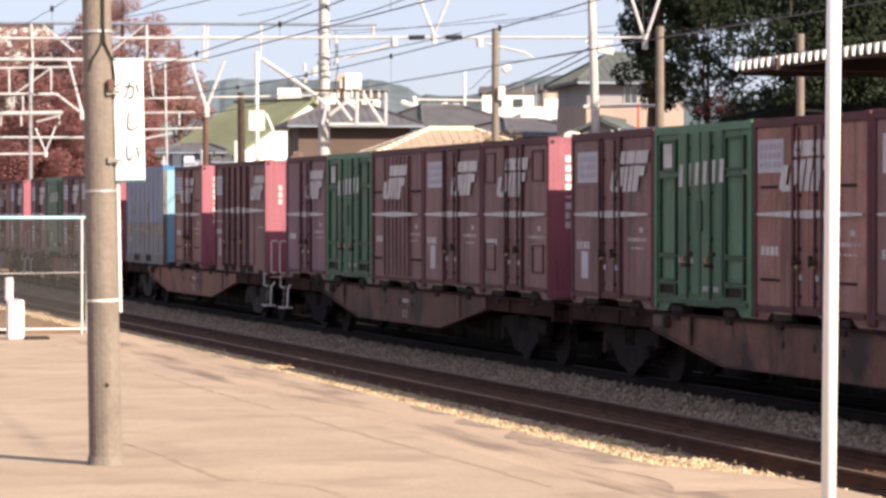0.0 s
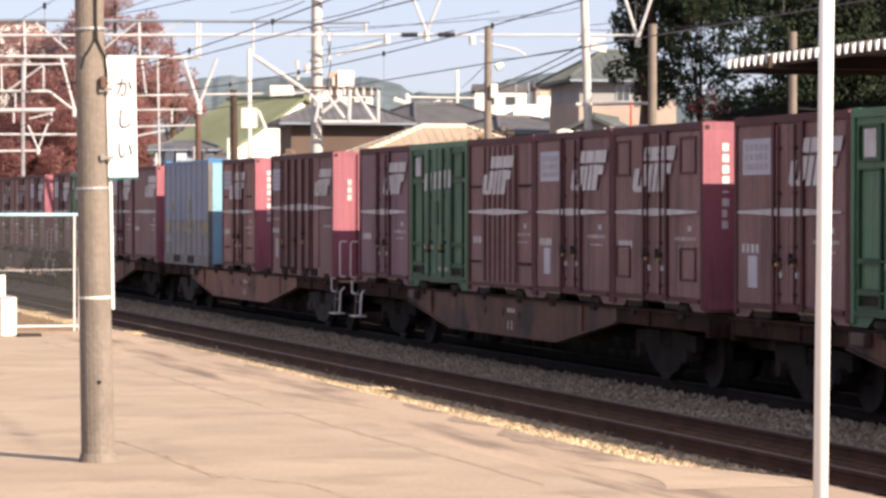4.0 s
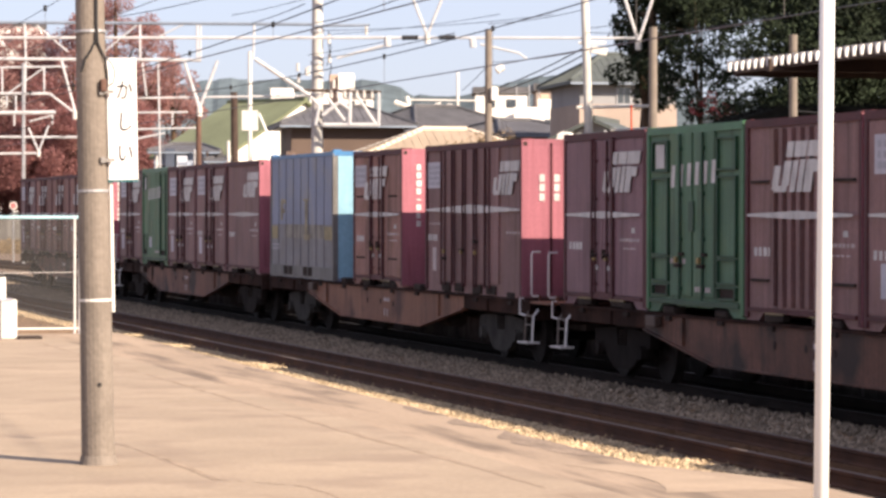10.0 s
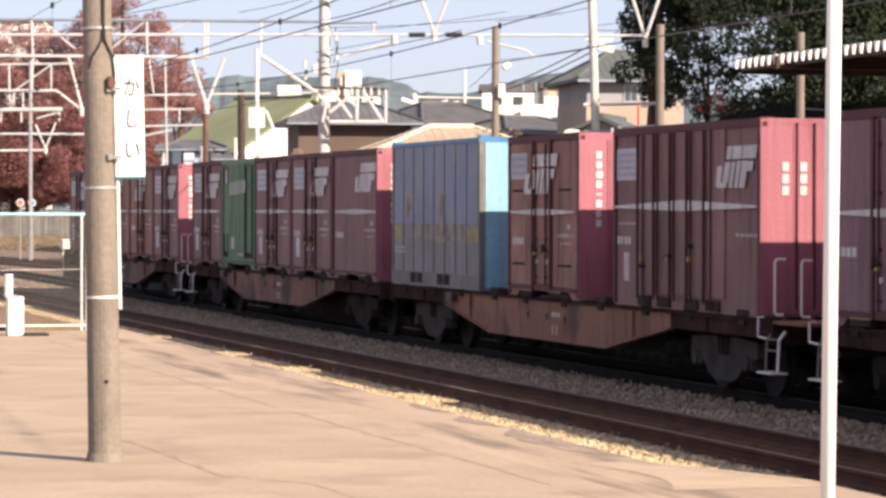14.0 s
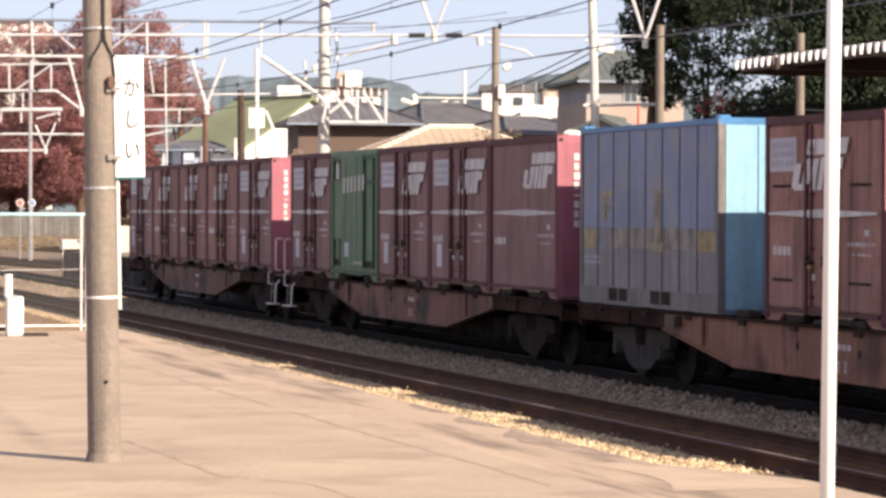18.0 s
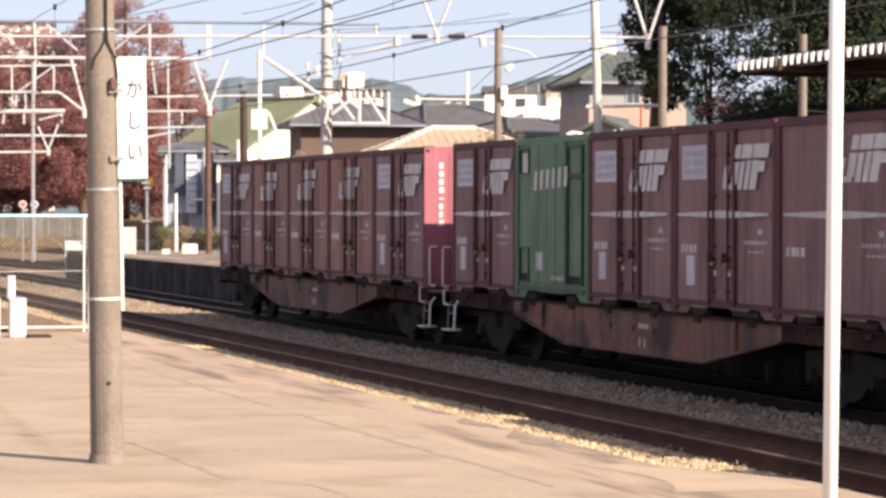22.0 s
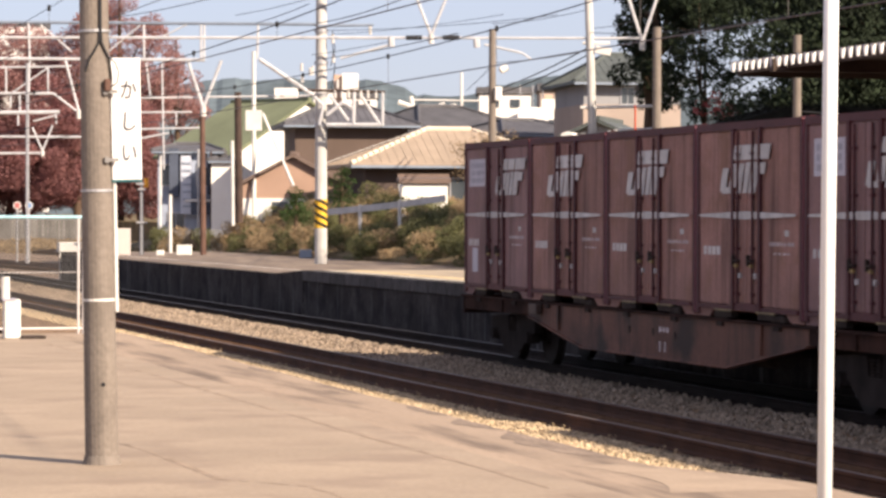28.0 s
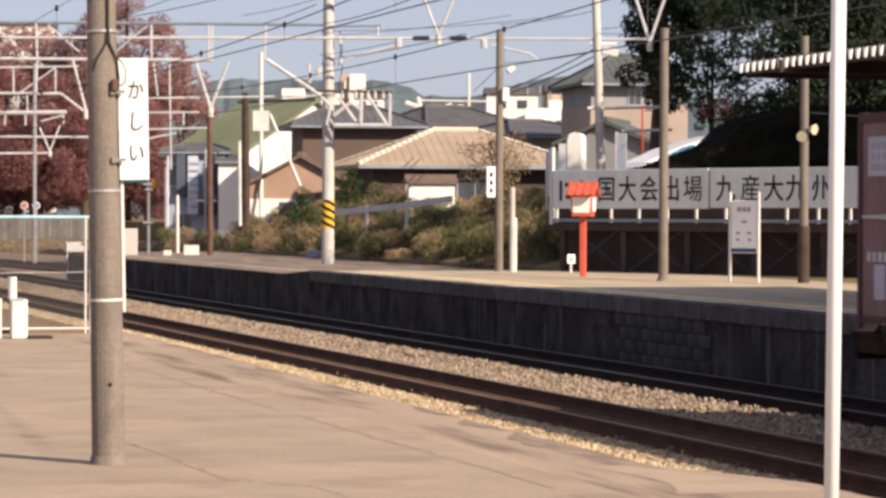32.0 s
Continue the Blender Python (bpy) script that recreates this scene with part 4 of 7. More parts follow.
def wagon(label, rail_end, sill_paint=FRAME_BR, casting=BOLSTER, ladder=True):
    """A flat container wagon: fish-bellied side sills, deck beams, two bogies, couplers; some have a step platform at the front end."""
    w = thing("flat_wagon", label, "railway wagon", pose(0, 0, -50), group="wagons of the train")
    half = 9.55
    for nm, x in (("side_sill", -1.17), ("side_sill", 1.17)):
        prof = [(-5.75, 0.80), (-3.0, 0.42), (3.0, 0.42), (5.75, 0.80), (5.75, 1.02), (-5.75, 1.02)]
        sill = part(nm, fix(prism(B(), prof, "x", x - 0.02, x + 0.02)), sill_paint, w, "rust-brown fish-bellied side sill")
        s = -1 if x < 0 else 1
        for ya, yb in ((-half, -5.752), (5.752, half)):
            part("sill_end", box(B(), x - 0.02, x + 0.02, ya, yb, 0.80, 1.02), SOOT_BR, sill, "sooty end of the sill")
        part("top_flange", box(B(), x - 0.06, x + 0.06, -half, half, 1.0, 1.035), SOOT_BR, sill)
        bm = B()
        prism(bm, [(-5.75, 0.80), (-3.0, 0.42), (3.0, 0.42), (5.75, 0.80), (5.75, 0.775), (3.0, 0.395), (-3.0, 0.395), (-5.75, 0.775)], "x", x - 0.06, x + 0.06)
        part("flange", fix(bm), sill_paint, sill)
        for yy in (-4.2, 4.2, -7.2, 7.2):
            part("stiffener", box(B(), min(x + s * 0.02, x + s * 0.055), max(x + s * 0.02, x + s * 0.055), yy - 0.04, yy + 0.04, 0.81 if abs(yy) > 5 else 0.62, 1.0), SOOT_BR if abs(yy) > 5 else sill_paint, sill)
        if s < 0:
            for yy, zz in ((-1.0, 0.74), (-0.1, 0.76), (0.9, 0.76)):
                part("lightening_hole", tube(B(), (x - 0.024, yy, zz), (x - 0.019, yy, zz), 0.055, n=10), STEEL_DK, sill)
            bm = B()
            for yy in (-0.75, -0.6, -0.45):
                box(bm, x - 0.026, x - 0.021, yy, yy + 0.1, 0.77, 0.84)
            for yy in (-0.62, -0.42):
                box(bm, x - 0.026, x - 0.021, yy, yy + 0.06, 0.50, 0.64)
            part("number_print", bm, DULL_W, sill)
    part("deck", box(B(), -1.14, 1.14, -half, half, 0.90, 0.99), STEEL_DK, w)
    part("centre_beam", box(B(), -0.28, 0.28, -half, half, 0.55, 0.90), STEEL_DK, w)
    for y in (-half + 0.06, half - 0.06):
        part("end_beam", box(B(), -1.2, 1.2, y - 0.06, y + 0.06, 0.72, 1.03, 0.01), SOOT_BR, w)
        s = 1 if y > 0 else -1
        bm = B()
        box(bm, -0.12, 0.12, min(y, y + s * 0.62), max(y, y + s * 0.62), 0.76, 0.94)
        box(bm, -0.17, 0.17, min(y + s * 0.4, y + s * 0.68), max(y + s * 0.4, y + s * 0.68), 0.72, 0.99, 0.03)
        part("coupler", bm, STEEL_DK, w)
    # container seats with twist locks
    for i in range(5):
        yc = 9.4 - 1.88 - 3.76 * i
        for yy in (yc - 1.0, yc + 1.0):
            bm = B()
            box(bm, -1.21, -1.02, yy - 0.22, yy + 0.22, 1.036, 1.14, 0.02)
            box(bm, -1.225, -1.19, yy - 0.10, yy + 0.10, 0.94, 1.04)
            part("container_seat", bm, STEEL_DK, w)
    for yy in (3.4, -3.6):
        part("brake_cylinder", tube(B(), (-0.8, yy - 0.5, 0.55), (-0.8, yy + 0.5, 0.55), 0.13, n=12), STEEL_DK, w, "sooty brake cylinder")
    bm = B()
    box(bm, -1.3, -1.2, 5.05, 5.45, 0.84, 0.99, 0.01)
    part("label_holder", bm, mat("brown_card_holder", (0.075, 0.048, 0.038), 0.6), w)
    for yb in (-7.3, 7.3):
        bg = part("bogie", box(B(), -0.85, 0.85, yb - 0.22, yb + 0.22, 0.42, 0.78, 0.03), STEEL_DK, w, "sooty two-axle bogie")
        for s in (-1, 1):
            bm = B()
            prism(bm, [(yb + a, z) for a, z in ((-1.22, 0.50), (-1.22, 0.70), (-0.62, 0.74), (-0.24, 0.74), (-0.20, 0.50), (0.20, 0.50), (0.24, 0.74), (0.62, 0.74), (1.22, 0.70), (1.22, 0.50), (0.78, 0.42), (0.55, 0.24), (0.32, 0.16), (-0.32, 0.16), (-0.55, 0.24), (-0.78, 0.42))], "x", s * 0.94 - 0.06, s * 0.94 + 0.06)
            part("side_frame", fix(bm), casting, bg)
            for d in (-0.95, 0.95):
                bm = B()
                box(bm, s * 0.94 - 0.1, s * 0.94 + 0.1, yb + d - 0.11, yb + d + 0.11, 0.33, 0.53, 0.03)
                tube(bm, (s * 1.04, yb + d, 0.43), (s * 1.07, yb + d, 0.43), 0.1, n=12)
                part("axle_box", bm, casting, bg)
            for d in (-0.09, 0.09):
                part("spring", path(B(), [(s * 0.94 + 0.07 * math.cos(k * 1.26), yb + d + 0.06 * math.sin(k * 1.26), 0.50 + 0.009 * k) for k in range(26)], 0.014, 4), STEEL_DK, bg)
        for d in (-0.95, 0.95):
            wheelset(w, yb + d)
    if rail_end:
        e = -half
        part("step_platform", box(B(), -1.2, 1.2, e - 1.15, e, 0.99, 1.03), sill_paint, w, "end step platform")
        for yy in (e, e - 0.88):
            bm = path(B(), [(-1.03, yy, 1.10), (-1.15, yy, 1.10), (-1.17, yy, 1.13), (-1.17, yy, 1.75), (-1.15, yy, 1.79), (-1.03, yy, 1.79)], 0.018)
            part("handrail", bm, RAILING, w, "pale bent handrail")
            part("handrail_post", box(B(), -1.06, -1.02, yy - 0.02, yy + 0.02, 1.03, 1.12), sill_paint, w)
    # a foot ladder at the corner: on the step wagons at the front end, on the others at the tail
    ya = -half - 0.05 if rail_end else half - 0.12
    if not ladder:
        return w
    part("grab_iron", path(B(), [(-1.19, ya + 0.38, 1.06), (-1.26, ya + 0.38, 1.06), (-1.26, ya + 0.38, 0.82), (-1.24, ya + 0.12, 0.80)], 0.016), RAILING, w, "pale bent grab iron")
    ld = part("foot_ladder", path(B(), [(-1.16, ya + 0.12, 0.90), (-1.24, ya + 0.12, 0.80), (-1.26, ya + 0.12, 0.39)], 0.016), LADDER, w, "rust-dulled steel foot ladder")
    part("upright", path(B(), [(-1.16, ya - 0.28, 0.90), (-1.24, ya - 0.28, 0.80), (-1.26, ya - 0.28, 0.39)], 0.020), RAILING, ld)
    for z in (0.80, 0.66):
        part("rung", path(B(), [(-1.245, ya + 0.12, z), (-1.245, ya - 0.28, z)], 0.013), LADDER, ld)
    part("tread", box(B(), -1.36, -1.15, ya - 0.34, ya + 0.18, 0.375, 0.40), RAILING, ld)
    return w


# how far the train has still to go, in metres, at a time in seconds
def togo(t):
    return 86.226 - 1.6522 * t - 0.031138 * t * t - 0.00021912 * t * t * t


TRAIN_Y0 = 38.597
FACE_X = 13.93
TRAIN_X = FACE_X + W12 / 2
TRAIN = []                                # (object, distance of its middle from the train's tail, height)

w_plain = wagon("rust-brown flat container wagon on sooty bogies", False)
w_step = wagon("rust-brown flat container wagon with pale handrails and foot steps", True)
w_clean = wagon("orange-brown flat container wagon with pale bogies, handrails and foot steps", True, FRAME_OR, BOGIE_PALE)
w_bare = wagon("rust-brown flat container wagon with plain ends on sooty bogies", False, ladder=False)
starts = (0.0, 20.65, 40.58, 61.30, 81.19)
for i, q in enumerate(starts):
    if i == 3:
        ob = copy_thing(w_plain, pose(0, 0, -50))
        WHEELSETS.extend([o for o in ob.children if o.name.startswith("wheelset")])
    else:
        ob = {0: w_step, 1: w_plain, 2: w_clean, 4: w_bare}[i]
    TRAIN.append((ob, q + 9.4, 0.0))

P_ = container("panel", "wine-red steel container with a grey notice and white mark", WINE, WINE_RAIL, 3)
C_ = container("centre", "rust-streaked wine-red container with a white mark across its doors", WINE_OLD, WINE_RAIL, 4)
N_ = container("noticed", "rust-streaked wine-red container with a notice beside its mark", WINE_OLD, WINE_RAIL, 11)
B_ = container("bare", "purplish wine-red container with a white mark and no notice", WINE_NEW, WINE_RAIL, 12)
T_ = container("twin", "wine-red steel container with framed side hatches", WINE, WINE_RAIL, 5)
R_ = container("ribbed", "wine-red steel container with a ribbed middle", WINE, WINE_RAIL, 6)
S_ = container("plain", "smooth-sided wine-red steel container", WINE, WINE_RAIL, 7)
G_ = green_container("green steel container with dark framed side hatches", False, 8)
GW = green_container("green steel container with a broad smooth door", True, 9)
LC = long_container("long wine-red steel container with many door bars")
GC = grey_container("grey-blue panelled container with faded yellow marks and light blue end")
USED = set()


def load(src, q, length=L12):
    ob = src if src not in USED else copy_thing(src, pose(0, 0, -50))
    USED.add(src)
    TRAIN.append((ob, q + length / 2, BASE))


for q0, row in ((0.0, (P_, C_, C_, C_, P_)), (20.65, (P_, GW, P_, P_, S_)), (61.30, (B_, G_, R_, P_, T_)), (81.19, (P_, G_, N_, P_, P_))):
    for i, src in enumerate(row):
        load(src, q0 + 3.76 * i + 0.02)
load(GC, 40.58, 5.83)
load(N_, 48.05, 3.715)
load(LC, 53.36, 5.80)

# ---- things on the near platform ----
def band(bm, x, y, z, r, h, n=20):
    return tube(bm, (x, y, z - h / 2), (x, y, z + h / 2), r, n=n)


pole = thing("sign_pole", "weathered grey concrete pole with steel bands and a cable", "pole", pose(2.687, 16.963, PZ, 0, -1.1, 0))
part("shaft", tube(B(), (0, 0, 0), (0, 0, 3.2), 0.094, 0.078, 24), CONC_POLE, pole, smooth=False)
part("foot", tube(B(), (0, 0, -0.01), (0, 0, 0.05), 0.112, 0.098, 24), CONC_POLE, pole)
for z in (0.92, 1.53, 2.42):
    part("band", band(B(), 0, 0, z, 0.092, 0.014), GALV if z > 1 else WHITE_ST, pole, "pale steel band")
for z in (1.70, 2.08):
    bm = B()
    box(bm, 0.035, 0.11, -0.092, -0.075, z - 0.009, z + 0.009)
    box(bm, 0.03, 0.055, -0.10, -0.07, z - 0.016, z + 0.016)
    part("bracket", bm, mat("dull_zinc_bracket", (0.22, 0.21, 0.20), 0.5, 0.4), pole)
bm = B()
path(bm, [(0.03, -0.088, 3.1), (0.022, -0.089, 2.7), (0.018, -0.09, 2.45), (0.012, -0.09, 2.36), (-0.012, -0.09, 2.31), (-0.045, -0.082, 2.26), (-0.066, -0.068, 2.19)], 0.006)
path(bm, [(0.034, -0.087, 3.1), (0.026, -0.088, 2.7), (0.022, -0.09, 2.45), (0.026, -0.09, 2.35), (0.05, -0.08, 2.3), (0.07, -0.066, 2.26), (0.082, -0.05, 2.18), (0.08, -0.05, 2.08)], 0.006)
path(bm, [(0.07, -0.08, 2.27), (0.10, -0.09, 2.24), (0.118, -0.095, 2.19), (0.11, -0.09, 2.13), (0.085, -0.075, 2.11)], 0.004)
part("cable", bm, CABLE, pole, "loose black cable loops")
part("junction_box", box(B(), 0.035, 0.07, -0.115, -0.08, 2.08, 2.15, 0.006), BROWN_ST, pole)
part("conduit", path(B(), [(0.094, -0.03, 0.85), (0.094, -0.03, 1.9)], 0.011, 8), WHITE_ST, pole, "pale conduit")
part("bolt_hole", tube(B(), (0.0, -0.0925, 0.45), (0.0, -0.095, 0.45), 0.012, n=10), BLACK, pole)

sgn = thing("station_name_sign", "white enamel station name sign with black brushed characters", "sign", pose(2.688, 16.963, PZ + 0.031, 0, -1.1, -15.3))
part("plate", box(B(), 0.088, 0.252, -0.035, -0.012, 1.555, 2.235, 0.004), WHITE_SIGN, sgn)
part("trim", box(B(), 0.086, 0.254, -0.034, -0.013, 1.545, 1.558), mat("dark_teal_edge", (0.03, 0.12, 0.13), 0.5), sgn)
for ch, z in (("か", 2.05), ("し", 1.875), ("い", 1.70)):
    lettering("character", ch, 0.122, pose(0.186, -0.0375, z, 90, 0, 0) @ Matrix.Rotation(radians(-4), 4, 'Z') @ Matrix.Diagonal((0.8, 1, 1, 1)), INK_BL, sgn)

wp = thing("white_post", "slim white enamelled steel post standing on the platform", "post", pose(3.5845, 8.66, PZ, 0, 0.6, 0))
part("pipe", tube(B(), (0, 0, 0), (0, 0, 3.6), 0.0228, 0.0228, 20), WHITE_PIPE, wp, smooth=True)
part("base_flange", tube(B(), (0, 0, 0), (0, 0, 0.012), 0.07, n=20), WHITE_PIPE, wp)

fence = thing("chain_link_fence", "chain-link fence with a cyan-painted top rail at the platform end", "fence", pose(5.43, 35.55, PZ))
part("top_rail", tube(B(), (0, 0, 1.36), (-8, 0, 1.36), 0.02, n=8), CYAN, fence, "cyan-painted top rail")
part("bottom_rail", tube(B(), (0, 0, 0.06), (-8, 0, 0.06), 0.013, n=8), RAILING, fence)
for x in (-0.02, -0.08, -2.0, -4.0, -6.0):
    part("post", tube(B(), (x, 0, 0), (x, 0, 1.38), 0.015 if x < -0.05 else 0.018, n=8), RAILING, fence)
part("mid_rail", tube(B(), (0, 0, 0.72), (-2, 0, 0.70), 0.005, n=6), RAILING, fence)
bm = B()
for i in range(-26, 44):
    for sgn_ in (-1, 1):
        xa, xb = -i * 0.05, -i * 0.05 - sgn_ * 1.27
        ta, tb = (-2.2 - xa) / (xb - xa), (-0.03 - xa) / (xb - xa)
        t0, t1 = max(0, min(ta, tb)), min(1, max(ta, tb))
        if t0 < t1:
            tube(bm, (xa + (xb - xa) * t0, 0.004 * sgn_, 0.08 + 1.27 * t0), (xa + (xb - xa) * t1, 0.004 * sgn_, 0.08 + 1.27 * t1), 0.0042, n=4, caps=False)
part("wire_mesh", bm, MESH_W, fence, "galvanised diamond mesh")

cab = thing("white_cabinet", "small white steel cabinet with an upright pipe", "cabinet", pose(4.40, 34.3, PZ))
part("body", box(B(), -0.08, 0.10, -0.1, 0.1, 0, 0.44, 0.01), WHITE_ST, cab)
part("pipe", tube(B(), (-0.06, 0, 0.44), (-0.06, 0, 0.69), 0.05, n=10), WHITE_ST, cab)
part("lid", box(B(), -0.10, 0.05, -0.11, 0.11, 0.425, 0.45), INK_G, cab)
# low black slab stands in for the shadow at the cabinet's foot
part("floor_plate", box(B(), 0.102, 0.36, -0.25, 0.06, 0, 0.03), STEEL_DK, cab, "black slab in place of the cabinet's shadow")
for x in (-0.2, -0.3):
    part("side_post", tube(B(), (x, 0, 0), (x, 0, 0.45), 0.02, n=8), WHITE_ST, cab)

wbx = thing("white_trackside_box", "white equipment box on legs beside the far track", "trackside box", pose(17.25, 117.0, -0.3))
part("lid", box(B(), -0.43, 0.43, -0.3, 0.3, 1.2, 1.58, 0.02), WHITE_ST, wbx)
for x in (-0.40, 0.34):
    part("leg", box(B(), x, x + 0.06, -0.25, -0.19, 0, 1.2), WHITE_ST, wbx)
part("plate", box(B(), -0.34, 0.34, -0.1, -0.07, 0.1, 1.2), STEEL_DK, wbx)

# ---- things on the far platform ----
def concrete_pole(label, at, h, r0, r1, material=CONC_POLE, name="utility_pole"):
    p = thing(name, label, "pole", at)
    part("shaft", tube(B(), (0, 0, 0), (0, 0, h), r0, r1, 16), material, p)
    return p


stripe_pole = concrete_pole("pale concrete catenary pole with a yellow and black warning band", pose(21.7, 93.4, PZ_LOW), 9.6, 0.20, 0.165, PALE_POLE, "catenary_pole")
bm = B()
nb = 20
wband = part("warning_band", tube(bm, (0, 0, 1.12), (0, 0, 2.02), 0.203, 0.200, 20, False), STRIPE_Y, stripe_pole, "yellow and black diagonal warning band")
for k in range(5):
    bm = B()
    z0 = 1.02 + 0.24 * k
    N = 12
    for i in range(N):
        a0, a1 = math.pi * (1.0 + i / N), math.pi * (1.0 + (i + 1) / N)
        za, zb = z0 + 0.30 * (1 - i / N), z0 + 0.30 * (1 - (i + 1) / N)
        rr = 0.206
        q = [(rr * math.cos(a0), rr * math.sin(a0), max(1.12, min(2.02, za))), (rr * math.cos(a1), rr * math.sin(a1), max(1.12, min(2.02, zb))), (rr * math.cos(a1), rr * math.sin(a1), max(1.12, min(2.02, zb + 0.11))), (rr * math.cos(a0), rr * math.sin(a0), max(1.12, min(2.02, za + 0.11)))]
        if q[0][2] < q[3][2] or q[1][2] < q[2][2]:
            bm.faces.new([bm.verts.new(v) for v in q])
    part("black_stripe", fix(bm), BLACK, wband)
for z in (4.35, 5.3, 6.3, 7.3):
    part("clamp", tube(B(), (0, 0, z - 0.05), (0, 0, z + 0.05), 0.215, n=16), GALV, stripe_pole)

part("crossarm", tube(B(), (-0.15, -0.2, 7.45), (1.6, -0.35, 7.5), 0.045, n=6), TRUSS_B, stripe_pole)
for x, z in ((1.5, 7.2), (0.3, 6.9), (0.32, 6.3), (-0.35, 5.9), (0.45, 5.5)):
    part("insulator", tube(B(), (x, -0.32, z), (x, -0.32, z + 0.28), 0.05, n=8), INSUL, stripe_pole)
for z0, z1 in ((6.9, 5.4), (7.3, 6.2)):
    part("drop_cable", path(B(), [(0.3, -0.25, z0), (0.38, -0.28, (z0 + z1) / 2), (0.26, -0.22, z1)], 0.014), CABLE, stripe_pole)

p883 = concrete_pole("weathered concrete lighting pole on the platform", pose(21.45, 73.4, PZ), 6.05, 0.105, 0.085)
part("notice_board", box(B(), -0.36, -0.14, -0.14, -0.11, 1.85, 2.62, 0.01), WHITE_SIGN, p883, "small white vertical notice")
bm = B()
for i in range(3):
    box(bm, -0.29, -0.21, -0.146, -0.141, 2.36 - 0.2 * i, 2.48 - 0.2 * i)
part("print", bm, BLACK, p883)
part("lamp_box", box(B(), 0.02, 0.2, -0.2, -0.08, 4.25, 4.6, 0.02), WHITE_ST, p883)
part("lamp_head", tube(B(), (0.18, -0.12, 5.0), (0.34, -0.12, 5.1), 0.09, n=10), WHITE_ST, p883)
p903 = concrete_pole("short pale post beside the lighting pole", pose(21.5, 72.4, PZ), 2.1, 0.07, 0.065, PALE_POLE, "post")
part("sleeve", box(B(), 0.02, 0.1, -0.08, 0.0, 0, 1.35, 0.01), WHITE_ST, p903)
p1178 = concrete_pole("weathered concrete pole on the platform", pose(21.88, 62.23, PZ), 5.45, 0.105, 0.09)
part("collar", tube(B(), (0, 0, 0), (0, 0, 0.1), 0.14, 0.12, 14), CONC_POLE, p1178)
p1425 = concrete_pole("concrete pole with loudspeakers and a dark steel sleeve", pose(24.24, 60.05, PZ), 5.2, 0.095, 0.085)
part("sleeve", tube(B(), (0, 0, 0), (0, 0, 1.2), 0.125, 0.125, 14), TIMBER_DK, p1425)
for dx, dz, s in ((-0.2, 3.1, -1), (0.16, 3.25, 1)):
    bm = tube(B(), (dx * 0.3, -0.12, dz), (dx * 0.8, -0.26, dz - 0.02), 0.035, 0.115, 14)
    part("loudspeaker", fix(bm), mat("cream_horn", (0.5, 0.45, 0.33), 0.5, 0, 0.1, 3), p1425, "cream horn loudspeaker")
part("cable_arm", tube(B(), (0, 0, 3.6), (1.3, -0.4, 3.5), 0.015, n=6), CABLE, p1425)

lan = thing("lantern_post", "vermilion wooden lantern with white panels on a square post", "lantern", pose(21.6, 67.0, PZ, 0, 0, -30))
part("post", box(B(), -0.068, 0.068, -0.068, 0.068, 0, 1.42, 0.01), VERMILION, lan)
part("tray", box(B(), -0.23, 0.23, -0.22, 0.22, 1.38, 1.44, 0.01), VERMILION, lan)
bm = B()
prism(bm, [(-0.225, 1.44), (0.225, 1.44), (0.26, 1.86), (-0.26, 1.86)], "y", -0.21, 0.21)
part("lamp_box", fix(bm), VERMILION, lan)
bm = B()
prism(bm, [(-0.19, 1.47), (0.19, 1.47), (0.22, 1.83), (-0.22, 1.83)], "y", -0.224, -0.212)
part("panel", fix(bm), LAMP_W, lan, "white lamp panel")
bm = B()
prism(bm, [(-0.15, 1.50), (0.15, 1.50), (0.15, 1.82), (-0.15, 1.82)], "x", 0.245, 0.262)
prism(bm, [(-0.15, 1.50), (0.15, 1.50), (0.15, 1.82), (-0.15, 1.82)], "x", -0.262, -0.245)
part("panel", fix(bm), LAMP_W, lan)
bm = B()
prism(bm, [(-0.42, 1.88), (-0.37, 1.85), (0.0, 2.07), (0.37, 1.85), (0.42, 1.88), (0.06, 2.14), (-0.06, 2.14)], "x", -0.33, 0.33)
roof = part("roof", fix(bm), VERMILION, lan, "vermilion gabled roof")
for x in (-0.27, -0.09, 0.09, 0.27):
    part("batten", obox(B(), pose(x, -0.24, 2.02, 35, 0, 0), 0.03, 0.45, 0.03), VERMILION, roof)
part("ridge", box(B(), -0.35, 0.35, -0.05, 0.05, 2.12, 2.18, 0.01), VERMILION, lan)

nsb = thing("platform_name_board", "white station name board between two steel posts", "sign", pose(23.2, 60.82, PZ, 0, 0, -60))
for x in (-0.39, 0.39):
    part("post", tube(B(), (x, 0, 0), (x, 0, 1.92), 0.032, n=10), WHITE_ST, nsb)
part("board", box(B(), -0.345, 0.345, -0.02, 0.02, 0.62, 1.74, 0.008), WHITE_SIGN, nsb)
part("blue_band", box(B(), -0.34, 0.34, -0.025, -0.021, 0.64, 0.72), mat("dark_blue_band", (0.02, 0.08, 0.2), 0.5), nsb)
bm = B()
for x0, x1, z in ((-0.18, -0.06, 1.5), (-0.03, 0.06, 1.5), (0.09, 0.18, 1.5), (-0.06, 0.08, 1.26), (-0.2, -0.1, 1.02), (0.1, 0.2, 1.02), (-0.2, -0.12, 0.88), (0.12, 0.2, 0.88)):
    box(bm, x0, x1, -0.026, -0.021, z, z + (0.1 if z > 1.4 else 0.05))
part("print", bm, INK_G, nsb)

